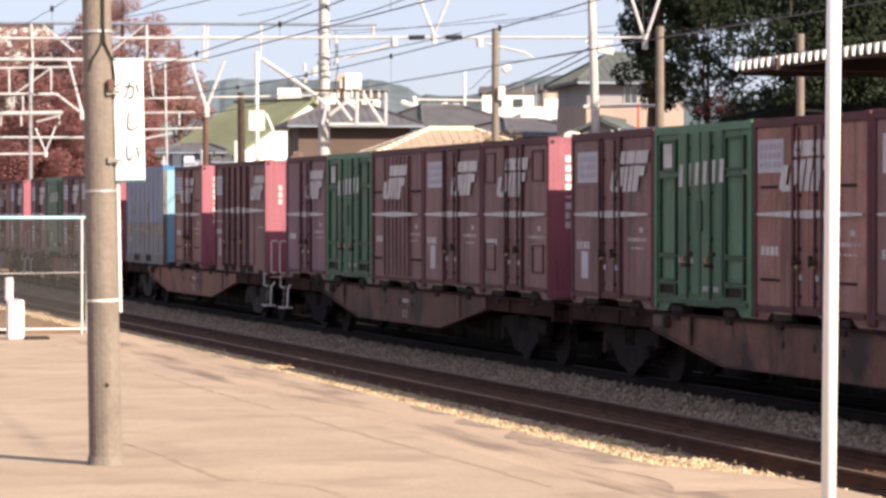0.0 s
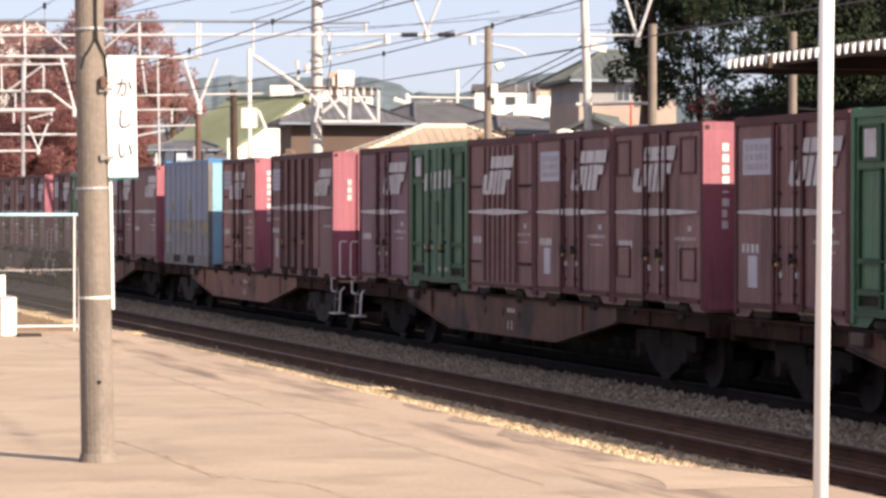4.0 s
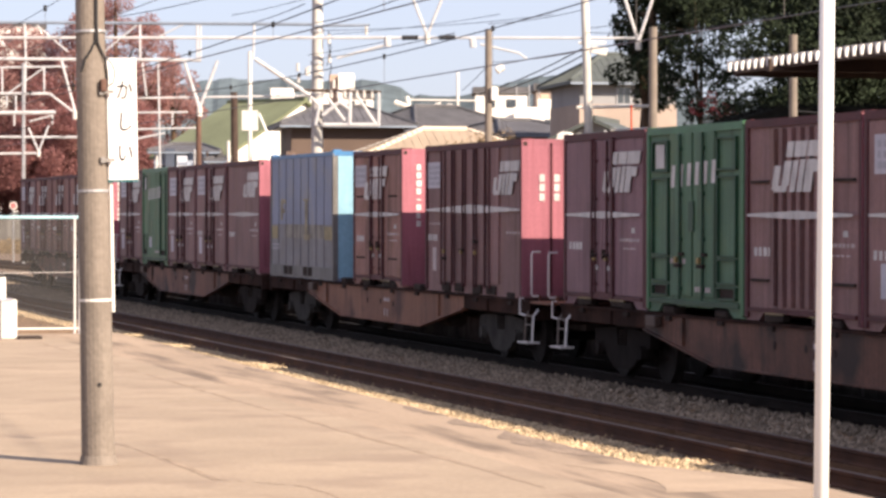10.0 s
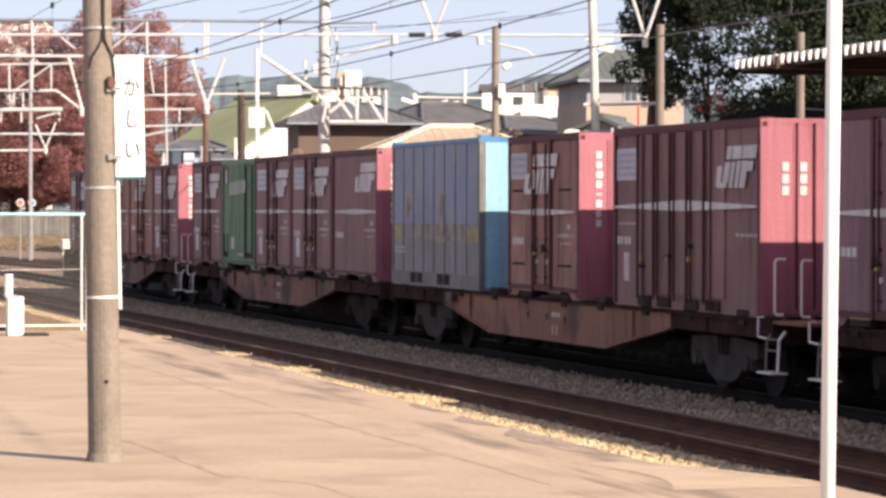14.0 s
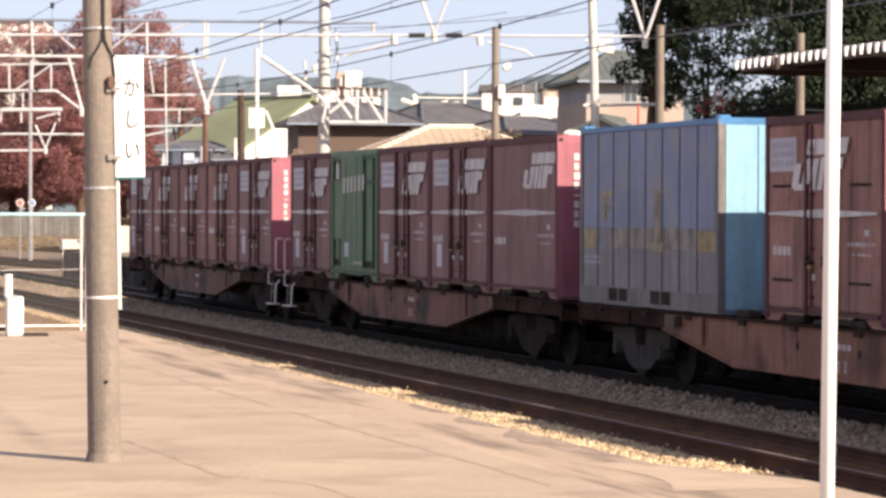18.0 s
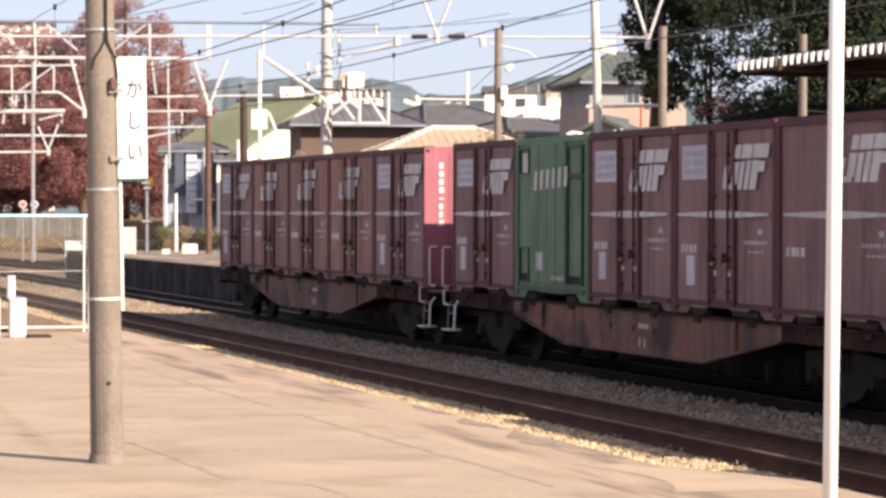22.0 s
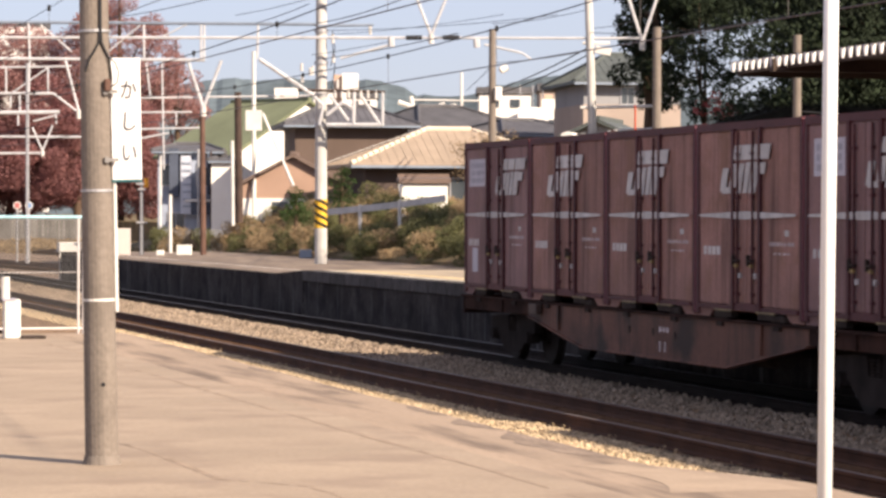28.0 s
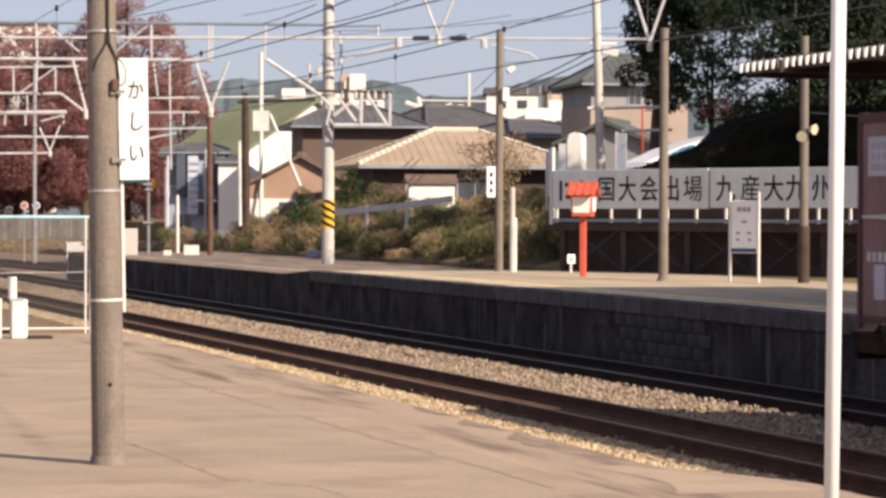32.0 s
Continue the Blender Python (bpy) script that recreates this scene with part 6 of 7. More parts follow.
# ---- houses ----
def house(name, label, at, w, d, h, roof, rise, wallm, roofm, over=0.5, ridge=0.0, ridgem=None, wins=(), cat="house"):
    """A house with its front along local -y: walls, a hipped or gabled roof with ridge caps, framed windows."""
    hs = thing(name, label, cat, at)
    if roof == "gable":                    # ridge along x
        prof = [(-d / 2, 0), (d / 2, 0), (d / 2, h), (0, h + rise * d / (d + 2 * over)), (-d / 2, h)]
        part("wall", fix(prism(B(), prof, "x", -w / 2, w / 2)), wallm, hs)
        t = 0.16
        for s in (-1, 1):
            e = s * (d / 2 + over)
            zo = h - rise * over / (d / 2 + over) + 0.02
            pl = [(e, zo), (0, h + rise * d / (d + 2 * over) + 0.02), (0, h + rise * d / (d + 2 * over) + t), (e, zo + t)]
            part("roof", fix(prism(B(), pl, "x", -w / 2 - over, w / 2 + over)), roofm, hs)
        part("ridge", box(B(), -w / 2 - over, w / 2 + over, -0.12, 0.12, h + rise * d / (d + 2 * over) + t - 0.06, h + rise * d / (d + 2 * over) + t + 0.1), ridgem or roofm, hs)
    else:
        part("wall", box(B(), -w / 2, w / 2, -d / 2, d / 2, 0, h), wallm, hs)
        bm = B()
        X, Y = w / 2 + over, d / 2 + over
        ev = [bm.verts.new(p) for p in ((-X, -Y, h), (X, -Y, h), (X, Y, h), (-X, Y, h))]
        e2 = [bm.verts.new(p) for p in ((-X, -Y, h + 0.14), (X, -Y, h + 0.14), (X, Y, h + 0.14), (-X, Y, h + 0.14))]
        ra, rb = bm.verts.new((-ridge / 2, 0, h + rise)), bm.verts.new((ridge / 2, 0, h + rise))
        bm.faces.new(ev[::-1])
        for i in range(4):
            bm.faces.new((ev[i], ev[(i + 1) % 4], e2[(i + 1) % 4], e2[i]))
        bm.faces.new((e2[0], e2[1], rb, ra)), bm.faces.new((e2[1], e2[2], rb)), bm.faces.new((e2[2], e2[3], ra, rb)), bm.faces.new((e2[3], e2[0], ra))
        part("roof", fix(bm), roofm, hs)
        rp = B()
        for p, q in (((-X, -Y), -ridge / 2), ((-X, Y), -ridge / 2), ((X, -Y), ridge / 2), ((X, Y), ridge / 2)):
            a, b = Vector((p[0], p[1], h + 0.16)), Vector((q, 0, h + rise + 0.02))
            if ridgem:
                n = 14
                for i in range(n):
                    part("ridge_tile", tube(B(), a.lerp(b, i / n), a.lerp(b, (i + 0.86) / n), 0.10, 0.085, 6), ridgem, hs)
            else:
                part("hip_ridge", tube(B(), a, b, 0.09, 0.09, 6), roofm, hs)
        tube(rp, (-ridge / 2, 0, h + rise + 0.03), (ridge / 2, 0, h + rise + 0.03), 0.11, n=6)
        part("ridge", rp, ridgem or roofm, hs)
        part("gutter", box(B(), -X, X, -Y - 0.08, -Y, h - 0.02, h + 0.08), TRUSS_B, hs)
        tiles, dx = B(), X - ridge / 2
        k = -X + 0.2
        while k < X - 0.15:
            f = min(1.0, (X - abs(k)) / dx)
            for sy in (-1, 1):
                tube(tiles, (k, sy * Y, h + 0.15), (k, sy * Y * (1 - f), h + 0.15 + f * (rise - 0.14)), 0.008 if ridgem else 0.014, n=4, caps=False)
            k += 0.36
        k = -Y + 0.2
        while k < Y - 0.15:
            f = 1 - abs(k) / Y
            for sx in (-1, 1):
                tube(tiles, (sx * X, k, h + 0.15), (sx * (X - f * dx), k, h + 0.15 + f * (rise - 0.14)), 0.008 if ridgem else 0.014, n=4, caps=False)
            k += 0.36
        part("roof_tiling", tiles, roofm, hs)["kind"] = "stuff"
    for (side, u, z, ww, wh) in wins:
        if side == "front":
            fr = part("window", box(B(), u - ww / 2 - 0.06, u + ww / 2 + 0.06, -d / 2 - 0.05, -d / 2 - 0.002, z - 0.06, z + wh + 0.06), GALV, hs)
            for a, b in ((u - ww / 2, u - 0.02), (u + 0.02, u + ww / 2)):
                part("pane", box(B(), a, b, -d / 2 - 0.062, -d / 2 - 0.052, z, z + wh), WINDOW, fr)
        else:
            fr = part("window", box(B(), w / 2 + 0.002, w / 2 + 0.05, u - ww / 2 - 0.06, u + ww / 2 + 0.06, z - 0.06, z + wh + 0.06), GALV, hs)
            for a, b in ((u - ww / 2, u - 0.02), (u + 0.02, u + ww / 2)):
                part("pane", box(B(), w / 2 + 0.052, w / 2 + 0.062, a, b, z, z + wh), WINDOW, fr)
    return hs


def spot(p, z, yaw):
    return pose(p[0], p[1], z, 0, 0, yaw)


house("bungalow", "low house with a tan tiled hip roof and pale ridge caps", spot((33.60, 121.44, 4.27), 2.3, -4), 8.0, 6.0, 1.95, "hip", 1.62, SHADE_W, TILE_TAN, 0.7, 1.9, RIDGE_W, (("front", -2.0, 0.6, 1.2, 0.9), ("front", 0.2, 0.3, 1.4, 1.2)))
house("shed", "small white-walled shed below the tan roof", spot((28.99, 108.18, 3.22), 2.0, -12), 1.66, 2.0, 1.5, "gable", 0.12, STUCCO_W, TILE_BRN, 0.12)
house("house", "dark brown two-storey house with a grey tiled roof", spot((35.08, 145.92, 4.61), 1.8, -8), 5.4, 7.0, 4.75, "hip", 1.1, STUCCO_BR, TILE_GR, 0.6, 2.4, None)
house("house", "house with a broad grey tiled hip roof", spot((43.53, 159.15, 4.85), 2.0, 14), 6.2, 8.0, 4.6, "hip", 1.6, STUCCO_GY, TILE_GR, 0.7, 2.6, None)
house("house", "grey-roofed house behind the lighting pole", spot((43.32, 143.66, 4.64), 2.3, 6), 4.2, 8.0, 3.8, "hip", 0.9, STUCCO_GY, TILE_GR, 0.6, 1.8, None)
house("house", "white-gabled house with a faded green roof", spot((33.85, 157.42, 4.77), 1.2, -60), 5.5, 10.4, 4.15, "gable", 3.0, STUCCO_W, ROOF_GRN, 0.3, 0, None, (("side", -1.6, 1.4, 1.2, 1.0),))
house("house", "blue-grey two-storey house in shade", spot((28.77, 152.83, 4.65), 0.9, -14), 3.0, 6.0, 4.5, "hip", 0.5, STUCCO_BL, TILE_GR, 0.3, 1.6, None, (("front", -0.9, 2.9, 0.8, 1.0), ("front", 0.8, 2.9, 0.7, 0.9), ("front", -0.6, 0.6, 0.8, 0.9)))
house("house", "narrow pale house between the poles", spot((29.74, 149.45, 4.61), 0.9, -14), 1.0, 4.0, 4.0, "hip", 0.3, STUCCO_W, TILE_GR, 0.15, 0.6, None)
cot = house("cottage", "small house with a salmon gable and brown tiled roof", spot((28.82, 128.97, 3.23), 1.6, -105), 4.0, 4.4, 2.0, "gable", 1.32, SALMON_W, TILE_BRN, 0.25, 0, None)
part("lower_wall", box(B(), 2.003, 2.05, -2.2, 2.2, 0, 1.45), STUCCO_W, cot, "white lower wall")
part("window", box(B(), 2.052, 2.07, -0.9, -0.2, 0.5, 1.3), WINDOW, cot)
part("window", box(B(), 2.052, 2.07, 0.2, 0.7, 0.4, 1.3), WINDOW, cot)
bh = house("house", "grey and beige two-storey house with a grey-green hip roof", spot((44.75, 132.90, 5.54), 2.6, -6), 4.4, 6.5, 5.6, "hip", 1.5, STUCCO_GY, TILE_GG, 0.55, 1.0, None, (("front", -0.2, 4.76, 0.55, 0.72), ("front", 1.5, 4.76, 0.6, 0.72)))
part("lower_wall", box(B(), -2.23, 2.23, -3.29, 3.29, 0, 4.72), STUCCO_BE, bh, "beige lower wall")
house("house", "grey gabled house before the beige one", spot((37.45, 112.09, 4.61), 2.5, 62), 5.0, 3.4, 2.6, "gable", 0.9, STUCCO_GY, TILE_GG, 0.3, 0, None, (("side", 0.0, 1.2, 0.7, 0.7),))
prc = thing("porch", "shaded bay, pale panels and teal sign of the blue-grey house", "porch")
for (c, w, h, nm, mt) in (((27.36, 150.00, 4.43), 0.45, 2.4, "bay", mat("slate_blue_boards", (0.075, 0.09, 0.125), 0.8, 0, 0.15, 1, 30, 0.05)), ((27.91, 149.74, 3.82), 0.5, 2.9, "pale_panel", mat("pale_blue_panel", (0.50, 0.53, 0.60), 0.7, 0, 0.08, 1, 30, 0.03)), ((29.07, 149.53, 4.44), 0.22, 2.2, "recess", MATS["slate_blue_boards"]), ((29.36, 149.25, 3.65), 0.55, 0.75, "shop_sign", mat("teal_sign_paint", (0.05, 0.22, 0.21), 0.5)), ((28.81, 149.50, 2.75), 1.3, 0.8, "doorway", MATS["slate_blue_boards"])):
    part(nm, obox(B(), Matrix.Translation(c) @ pose(0, 0, 0, 0, 0, -15), w, 0.5, h), mt, prc)
for x, y, z0, z1, r_, mt in ((26.62, 149.7, 0.9, 5.3, 0.05, WHITE_ST), (28.42, 149.2, 0.9, 5.6, 0.06, GALV), (28.72, 149.1, 1.5, 5.0, 0.04, WHITE_ST), (29.02, 149.0, 0.9, 5.5, 0.05, TIMBER_DK), (29.9, 148.8, 0.9, 5.2, 0.05, WHITE_ST)):
    part("down_pipe", tube(B(), (x, y, z0), (x, y, z1), r_, n=8), mt, prc)
for k in range(7):
    part("blind_slat", obox(B(), Matrix.Translation((27.91, 149.44, 2.75 + 0.36 * k)) @ pose(0, 0, 0, 0, 0, -15), 0.46, 0.03, 0.10), STUCCO_BL, prc)
part("balcony_rail", obox(B(), Matrix.Translation((28.6, 149.2, 3.05)) @ pose(0, 0, 0, 0, 0, -15), 1.7, 0.06, 0.12), WHITE_ST, prc)
gw = thing("garden_wall", "low grey block wall before the houses", "wall", Matrix.Translation((26.00, 138.03, 1.89)) @ pose(0, 0, 0, 0, 0, -15))
for i in range(9):
    part("panel", box(B(), -1.6 + 0.36 * i, -1.25 + 0.36 * i, -0.06, 0.06, -2.0, -0.25 + 0.03 * (i % 2)), mat("grey_block_wall", (0.19, 0.19, 0.20), 0.85, 0, 0.15, 2, 30, 0.1, rand=0.15), gw)
fl = thing("flat_roofed_house", "white flat-roofed house with a roof parapet", "house", spot((49.55, 162.69, 6.20), 2.5, -12))
part("wall", box(B(), -0.75, 1.6, -3, 3, 0, 5.4), STUCCO_W, fl)
for x0, x1, z1 in ((-0.75, 0.55, 5.75), (0.55, 1.6, 6.2)):
    part("parapet", box(B(), x0 + 0.01, x1 - 0.01, -3.01, -2.8, 5.405, z1), STUCCO_W, fl)
for x in (-0.45, 0.25, 0.95):
    wf = part("window", box(B(), x - 0.04, x + 0.50, -3.04, -3.003, 4.45, 5.1), GALV, fl)
    part("pane", box(B(), x, x + 0.46, -3.05, -3.041, 4.5, 5.05), WINDOW, wf)
part("red_tank", box(B(), 0.75, 1.2, -2.5, -1.5, 5.405, 6.5), FAR_OR, fl, "orange-brown roof tank")
for x in (-0.6, 0.1, 0.65):
    part("aerial", path(B(), [(x, -2.7, 5.41), (x, -2.7, 7.0)], 0.025, 5), GALV, fl)
part("balcony", box(B(), -0.7, 1.55, -3.35, -3.06, 3.6, 4.2), FAR_W, fl)
for (p, w, h, mt, lab) in (((122.56, 505.58, 24.76), 2.6, 3.0, FAR_W, "white water tower block on the far hill"), ((121.87, 510.96, 24.97), 1.6, 2.6, FAR_OR, "orange-brown block on the far hill"), ((90.52, 410.67, 19.02), 3.0, 1.2, FAR_W, "far pale house on the hill"), ((95.40, 409.34, 18.88), 2.4, 1.2, FAR_W, "far pale house on the hill"), ((79.08, 320.49, 14.26), 3.0, 1.2, FAR_W, "far pale house below the hill"), ((41.65, 330.74, 20.71), 9.0, 3.6, FAR_W, "far white building above the trees"), ((66.67, 209.84, 9.99), 3.6, 2.4, STUCCO_BE, "far beige two-storey house"), ((68.23, 230.15, 10.88), 4.0, 1.8, FAR_W, "far pale low house")):
    fh = thing("far_building", lab, "building", pose(p[0], p[1], p[2], 0, 0, -15))
    part("wall", box(B(), -w / 2, w / 2, -3, 3, -h * 0.6 - 16 - (0.0 if p[1] < 450 else 8.0), h * 0.5), mt, fh)
    if p[1] > 380:
        continue
    part("roof", box(B(), -w / 2 - 0.2, w / 2 + 0.2, -3.2, 3.2, h * 0.5 + 0.002, h * 0.5 + 0.5), TILE_GR, fh)
    for k in range(2):
        part("window", box(B(), -w / 2 + w * (0.2 + 0.4 * k), -w / 2 + w * (0.38 + 0.4 * k), -3.06, -3.002, -h * 0.1, h * 0.25), WINDOW, fh)

# guard rail of the lane climbing behind the bank
lane = thing("guard_rail", "pale steel guard rail along the climbing lane", "guard rail")
LP = [(24.57, 105.25, 2.54), (25.32, 102.97, 2.66), (26.14, 100.67, 2.81), (27.10, 98.34, 3.02)]
for a, b in zip(LP[:-1], LP[1:]):
    a, b = Vector(a), Vector(b)
    m = Matrix.Translation((a + b) / 2 - V(0, 0, 0.1)) @ (b - a).to_track_quat('X', 'Z').to_matrix().to_4x4()
    part("rail", obox(B(), m, (b - a).length, 0.06, 0.22), GALV, lane)
    part("post", tube(B(), a - V(0, 0, 1.2), a + V(0, 0, 0.06), 0.06, n=8), WHITE_ST, lane)

# hills
def ridge_line(name, label, dist, pts, mt):
    bm = B()
    r = random.Random(61)
    top = []
    for a, b in zip(pts[:-1], pts[1:]):
        a, b = Vector(a), Vector(b)
        m = max(2, int((b - a).length / 3.0))
        top += [a.lerp(b, i / m) + V(0, 0, r.uniform(-0.7, 0.9)) for i in range(m)]
    n = len(top)
    back = [bm.verts.new((p.x * 1.12, p.y * 1.12, -3)) for p in top]
    mid = [bm.verts.new(p) for p in top]
    fr = [bm.verts.new((p.x * 0.86, p.y * 0.86, -3)) for p in top]
    for i in range(n - 1):
        bm.faces.new((fr[i], fr[i + 1], mid[i + 1], mid[i]))
        bm.faces.new((mid[i], mid[i + 1], back[i + 1], back[i]))
    h = part(name, fix(bm), mt)
    tagged(h, label, "hill", kind="structure")


ridge_line("hill", "distant wooded hills with haze in their blue-grey colour", 1500, [(157.31, 1512.12, 54.50), (224.23, 1493.80, 60.32), (272.41, 1480.62, 66.07), (299.17, 1473.29, 69.51), (312.57, 1469.62, 67.90), (328.63, 1465.23, 69.07), (344.70, 1460.83, 67.47), (360.77, 1456.43, 68.09), (371.48, 1453.50, 67.02), (379.53, 1451.29, 64.28), (385.43, 1449.68, 60.97), (398.29, 1446.16, 60.47), (411.67, 1442.49, 61.63), (419.69, 1440.30, 65.27), (430.39, 1437.37, 67.26), (441.09, 1434.44, 70.08), (451.80, 1431.51, 71.23), (462.52, 1428.58, 69.61), (483.97, 1422.70, 62.75), (532.18, 1409.51, 58.78), (639.29, 1380.18, 59.21)], HILL)

# white van-like car on the deck, and the rounded white cabinet
car = thing("car", "white car parked on the sloping deck under the trees", "car", Matrix.Translation((29.11, 81.20, 3.90)) @ pose(0, 0, 0, 0, -14, 8))
bm = B()
prism(bm, [(-1.75, -0.1), (1.6, -0.1), (1.62, 0.3), (1.45, 0.44), (1.05, 0.5), (0.5, 0.53), (-0.1, 0.52), (-0.6, 0.47), (-1.0, 0.4), (-1.5, 0.34), (-1.72, 0.24)], "y", -0.7, 0.7)
part("body", fix(bm), CAR_W, car)
bm = B()
prism(bm, [(-0.75, 0.38), (-0.3, 0.47), (0.1, 0.48), (0.1, 0.34), (-0.7, 0.30)], "y", -0.712, -0.702)
part("window", fix(bm), mat("blue_tinted_car_glass", (0.08, 0.2, 0.32), 0.15), car)
part("tail_lamp", box(B(), 0.55, 0.72, -0.72, -0.702, 0.3, 0.42), LENS_R, car)
for x in (-0.95, 0.95):
    wh = part("wheel", tube(B(), (x, -0.71, 0.0), (x, -0.55, 0.0), 0.26, n=18), STEEL_DK, car)
rcb = thing("white_cabinet", "tall white rounded cabinet behind the banner", "cabinet", Matrix.Translation(((25.54, 80.10, 3.65)[0], (25.54, 80.10, 3.65)[1], 2.9)) @ pose(0, 0, 0, 0, 0, -30))
bm = B()
prism(bm, [(-0.12, 0), (0.28, 0), (0.28, 1.62), (0.22, 1.72), (0.05, 1.76), (-0.08, 1.70), (-0.12, 1.5)], "y", -0.3, 0.3)
part("body", fix(bm), STUCCO_W, rcb)
part("grey_side", box(B(), -0.36, -0.125, -0.28, 0.28, 0, 1.45), BANNER, rcb)
for x0, x1, y, h1, mt, lab in ((-0.75, -0.42, 0.1, 1.25, BANNER, "grey panel behind the banner"), (1.1, 1.36, 0.6, 1.75, STUCCO_BL, "blue-grey upright panel behind the banner")):
    gp = thing("grey_panel", lab, "panel", rcb.matrix_basis.copy())
    part("sheet", box(B(), x0, x1, y - 0.04, y + 0.04, 0, h1, 0.01), mt, gp)
    part("frame", box(B(), x0 - 0.05, x0 - 0.002, y - 0.05, y + 0.05, -0.4, h1 + 0.05), TRUSS_W, gp)

# ---- plants ----
def leaf_cloud(clumps, per, size, seed, flat=0.0, up=0.0, aspect=1.6):
    """Many small bent leaves spread through ellipsoid clumps (x, y, z, rx, ry, rz): vertices and faces."""
    r = np.random.RandomState(seed)
    vs, fs, k = [], [], 0
    for (cx, cy, cz, rx, ry, rz) in clumps:
        n = int(per * (rx * ry * rz) ** 0.66)
        d = r.normal(size=(n, 3))
        d /= np.linalg.norm(d, axis=1)[:, None]
        rad = (0.45 + 0.55 * r.rand(n)) ** 0.6
        wob = 1 + 0.22 * np.sin(d[:, 0] * 7 + cx) * np.sin(d[:, 1] * 6 + cy) * np.cos(d[:, 2] * 5 + cz)
        p = np.array((cx, cy, cz)) + d * (rad * wob)[:, None] * np.array((rx, ry, rz))
        a = r.normal(size=(n, 3))
        a[:, 2] = a[:, 2] * (1 - flat) + up * 1.5
        a /= np.linalg.norm(a, axis=1)[:, None]
        b = np.cross(a, r.normal(size=(n, 3)))
        b /= np.linalg.norm(b, axis=1)[:, None] + 1e-6
        c = np.cross(a, b)
        s = size * (0.6 + 0.8 * r.rand(n))[:, None]
        q = np.stack((p - a * s * aspect, p + b * s * 0.6 + c * s * 0.2, p + a * s * aspect, p - b * s * 0.6 + c * s * 0.2), 1).reshape(-1, 3)
        vs.append(q)
        fs.append(np.arange(n * 4).reshape(-1, 4) + k)
        k += n * 4
    V_, F_ = np.concatenate(vs), np.concatenate(fs)
    tri = np.concatenate((F_[:, [0, 1, 2]], F_[:, [0, 2, 3]]))
    return V_.tolist(), [], tri.tolist()


def spread(c, radii, n, small, seed, hollow=0.35):
    """Sub-clumps of a crown: uneven outline with gaps."""
    r = random.Random(seed)
    out = []
    while len(out) < n:
        d = Vector((r.uniform(-1, 1), r.uniform(-1, 1), r.uniform(-1, 1)))
        if hollow < d.length < 1:
            k = small * r.uniform(0.6, 1.3)
            out.append((c[0] + d.x * radii[0], c[1] + d.y * radii[1], c[2] + d.z * radii[2], k, k, k * 0.8))
    return out


def tree(name, label, base, top, trunk_r, clumps, leaf, per, size, seed, limbs=9):
    t = thing(name, label, "tree")
    r = random.Random(seed)
    b, tp = Vector(base), Vector(top)
    bm = tube(B(), b, b.lerp(tp, 0.5), trunk_r, trunk_r * 0.7, 10)
    tube(bm, b.lerp(tp, 0.5), tp, trunk_r * 0.7, trunk_r * 0.2, 8)
    part("trunk", bm, TRUNK, t)
    for i in range(limbs):
        c = clumps[r.randrange(len(clumps))]
        s = b.lerp(tp, r.uniform(0.3, 0.85))
        e = Vector(c[:3])
        m = s.lerp(e, 0.5) + V(r.uniform(-.3, .3), r.uniform(-.3, .3), 0.25)
        bm = tube(B(), s, m, trunk_r * 0.35, trunk_r * 0.22, 6)
        tube(bm, m, e, trunk_r * 0.22, trunk_r * 0.06, 6)
        part("limb", bm, TRUNK, t)
    part("crown", leaf_cloud(clumps, per, size, seed), leaf, t)
    return t


def low(p, z):
    return (p[0], p[1], z)


# rust-red trees beyond the platform end
def back(x, y, z, k=1.62):
    """A place farther out on the same line from the platform's middle."""
    return (x * k, y * k, 2.37 + (z - 2.37) * k)


for lab, c, top, tr, radii, n, small, sd, hollow, leaf, per, seed, limbs in (
        ("tall tree with rust-red autumn leaves", (28.99, 176.61, 9.92), (28.97, 176.62, 15.19), 0.5, (5.5, 5.2, 8.4), 80, 1.35, 11, 0.3, LEAF_RED, 330, 1, 22),
        ("broad tree with rust-red autumn leaves", (24.29, 182.05, 8.72), (24.27, 182.05, 13.10), 0.5, (6.8, 5.7, 7.5), 80, 1.65, 12, 0.3, LEAF_RED, 400, 2, 20),
        ("lower tree with dense dark red leaves", (26.32, 175.27, 6.24), (26.31, 175.27, 10.47), 0.45, (9.1, 4.9, 5.8), 70, 1.9, 13, 0.1, LEAF_MAR, 520, 3, 9),
        ("thin tree with sparse rust-red leaves", (33.60, 182.61, 9.54), (33.42, 182.66, 12.96), 0.4, (2.4, 3.6, 5.5), 30, 1.1, 14, 0.35, LEAF_RED, 260, 4, 16),
        ("rust-red tree by the fence", (19.94, 179.09, 7.57), (19.92, 179.09, 12.19), 0.45, (4.9, 4.9, 7.1), 44, 1.9, 15, 0.3, LEAF_MAR, 480, 5, 9),
        ("low dark red tree by the fence", (23.33, 182.31, 4.33), (23.32, 182.31, 6.69), 0.4, (8.4, 4.9, 3.2), 50, 1.8, 16, 0.1, LEAF_MAR, 540, 16, 9),
        ("small maroon tree behind the fence", (29.98, 175.3, 4.9), (29.98, 175.3, 7.6), 0.35, (2.6, 3.0, 4.0), 34, 1.5, 18, 0.1, LEAF_MAR, 480, 17, 8)):
    c = back(*c)
    tree("maple_tree", lab, low(c, -0.3), back(*top), tr, spread(c, radii, n, small, sd, hollow), leaf, per, 0.085, seed, limbs)

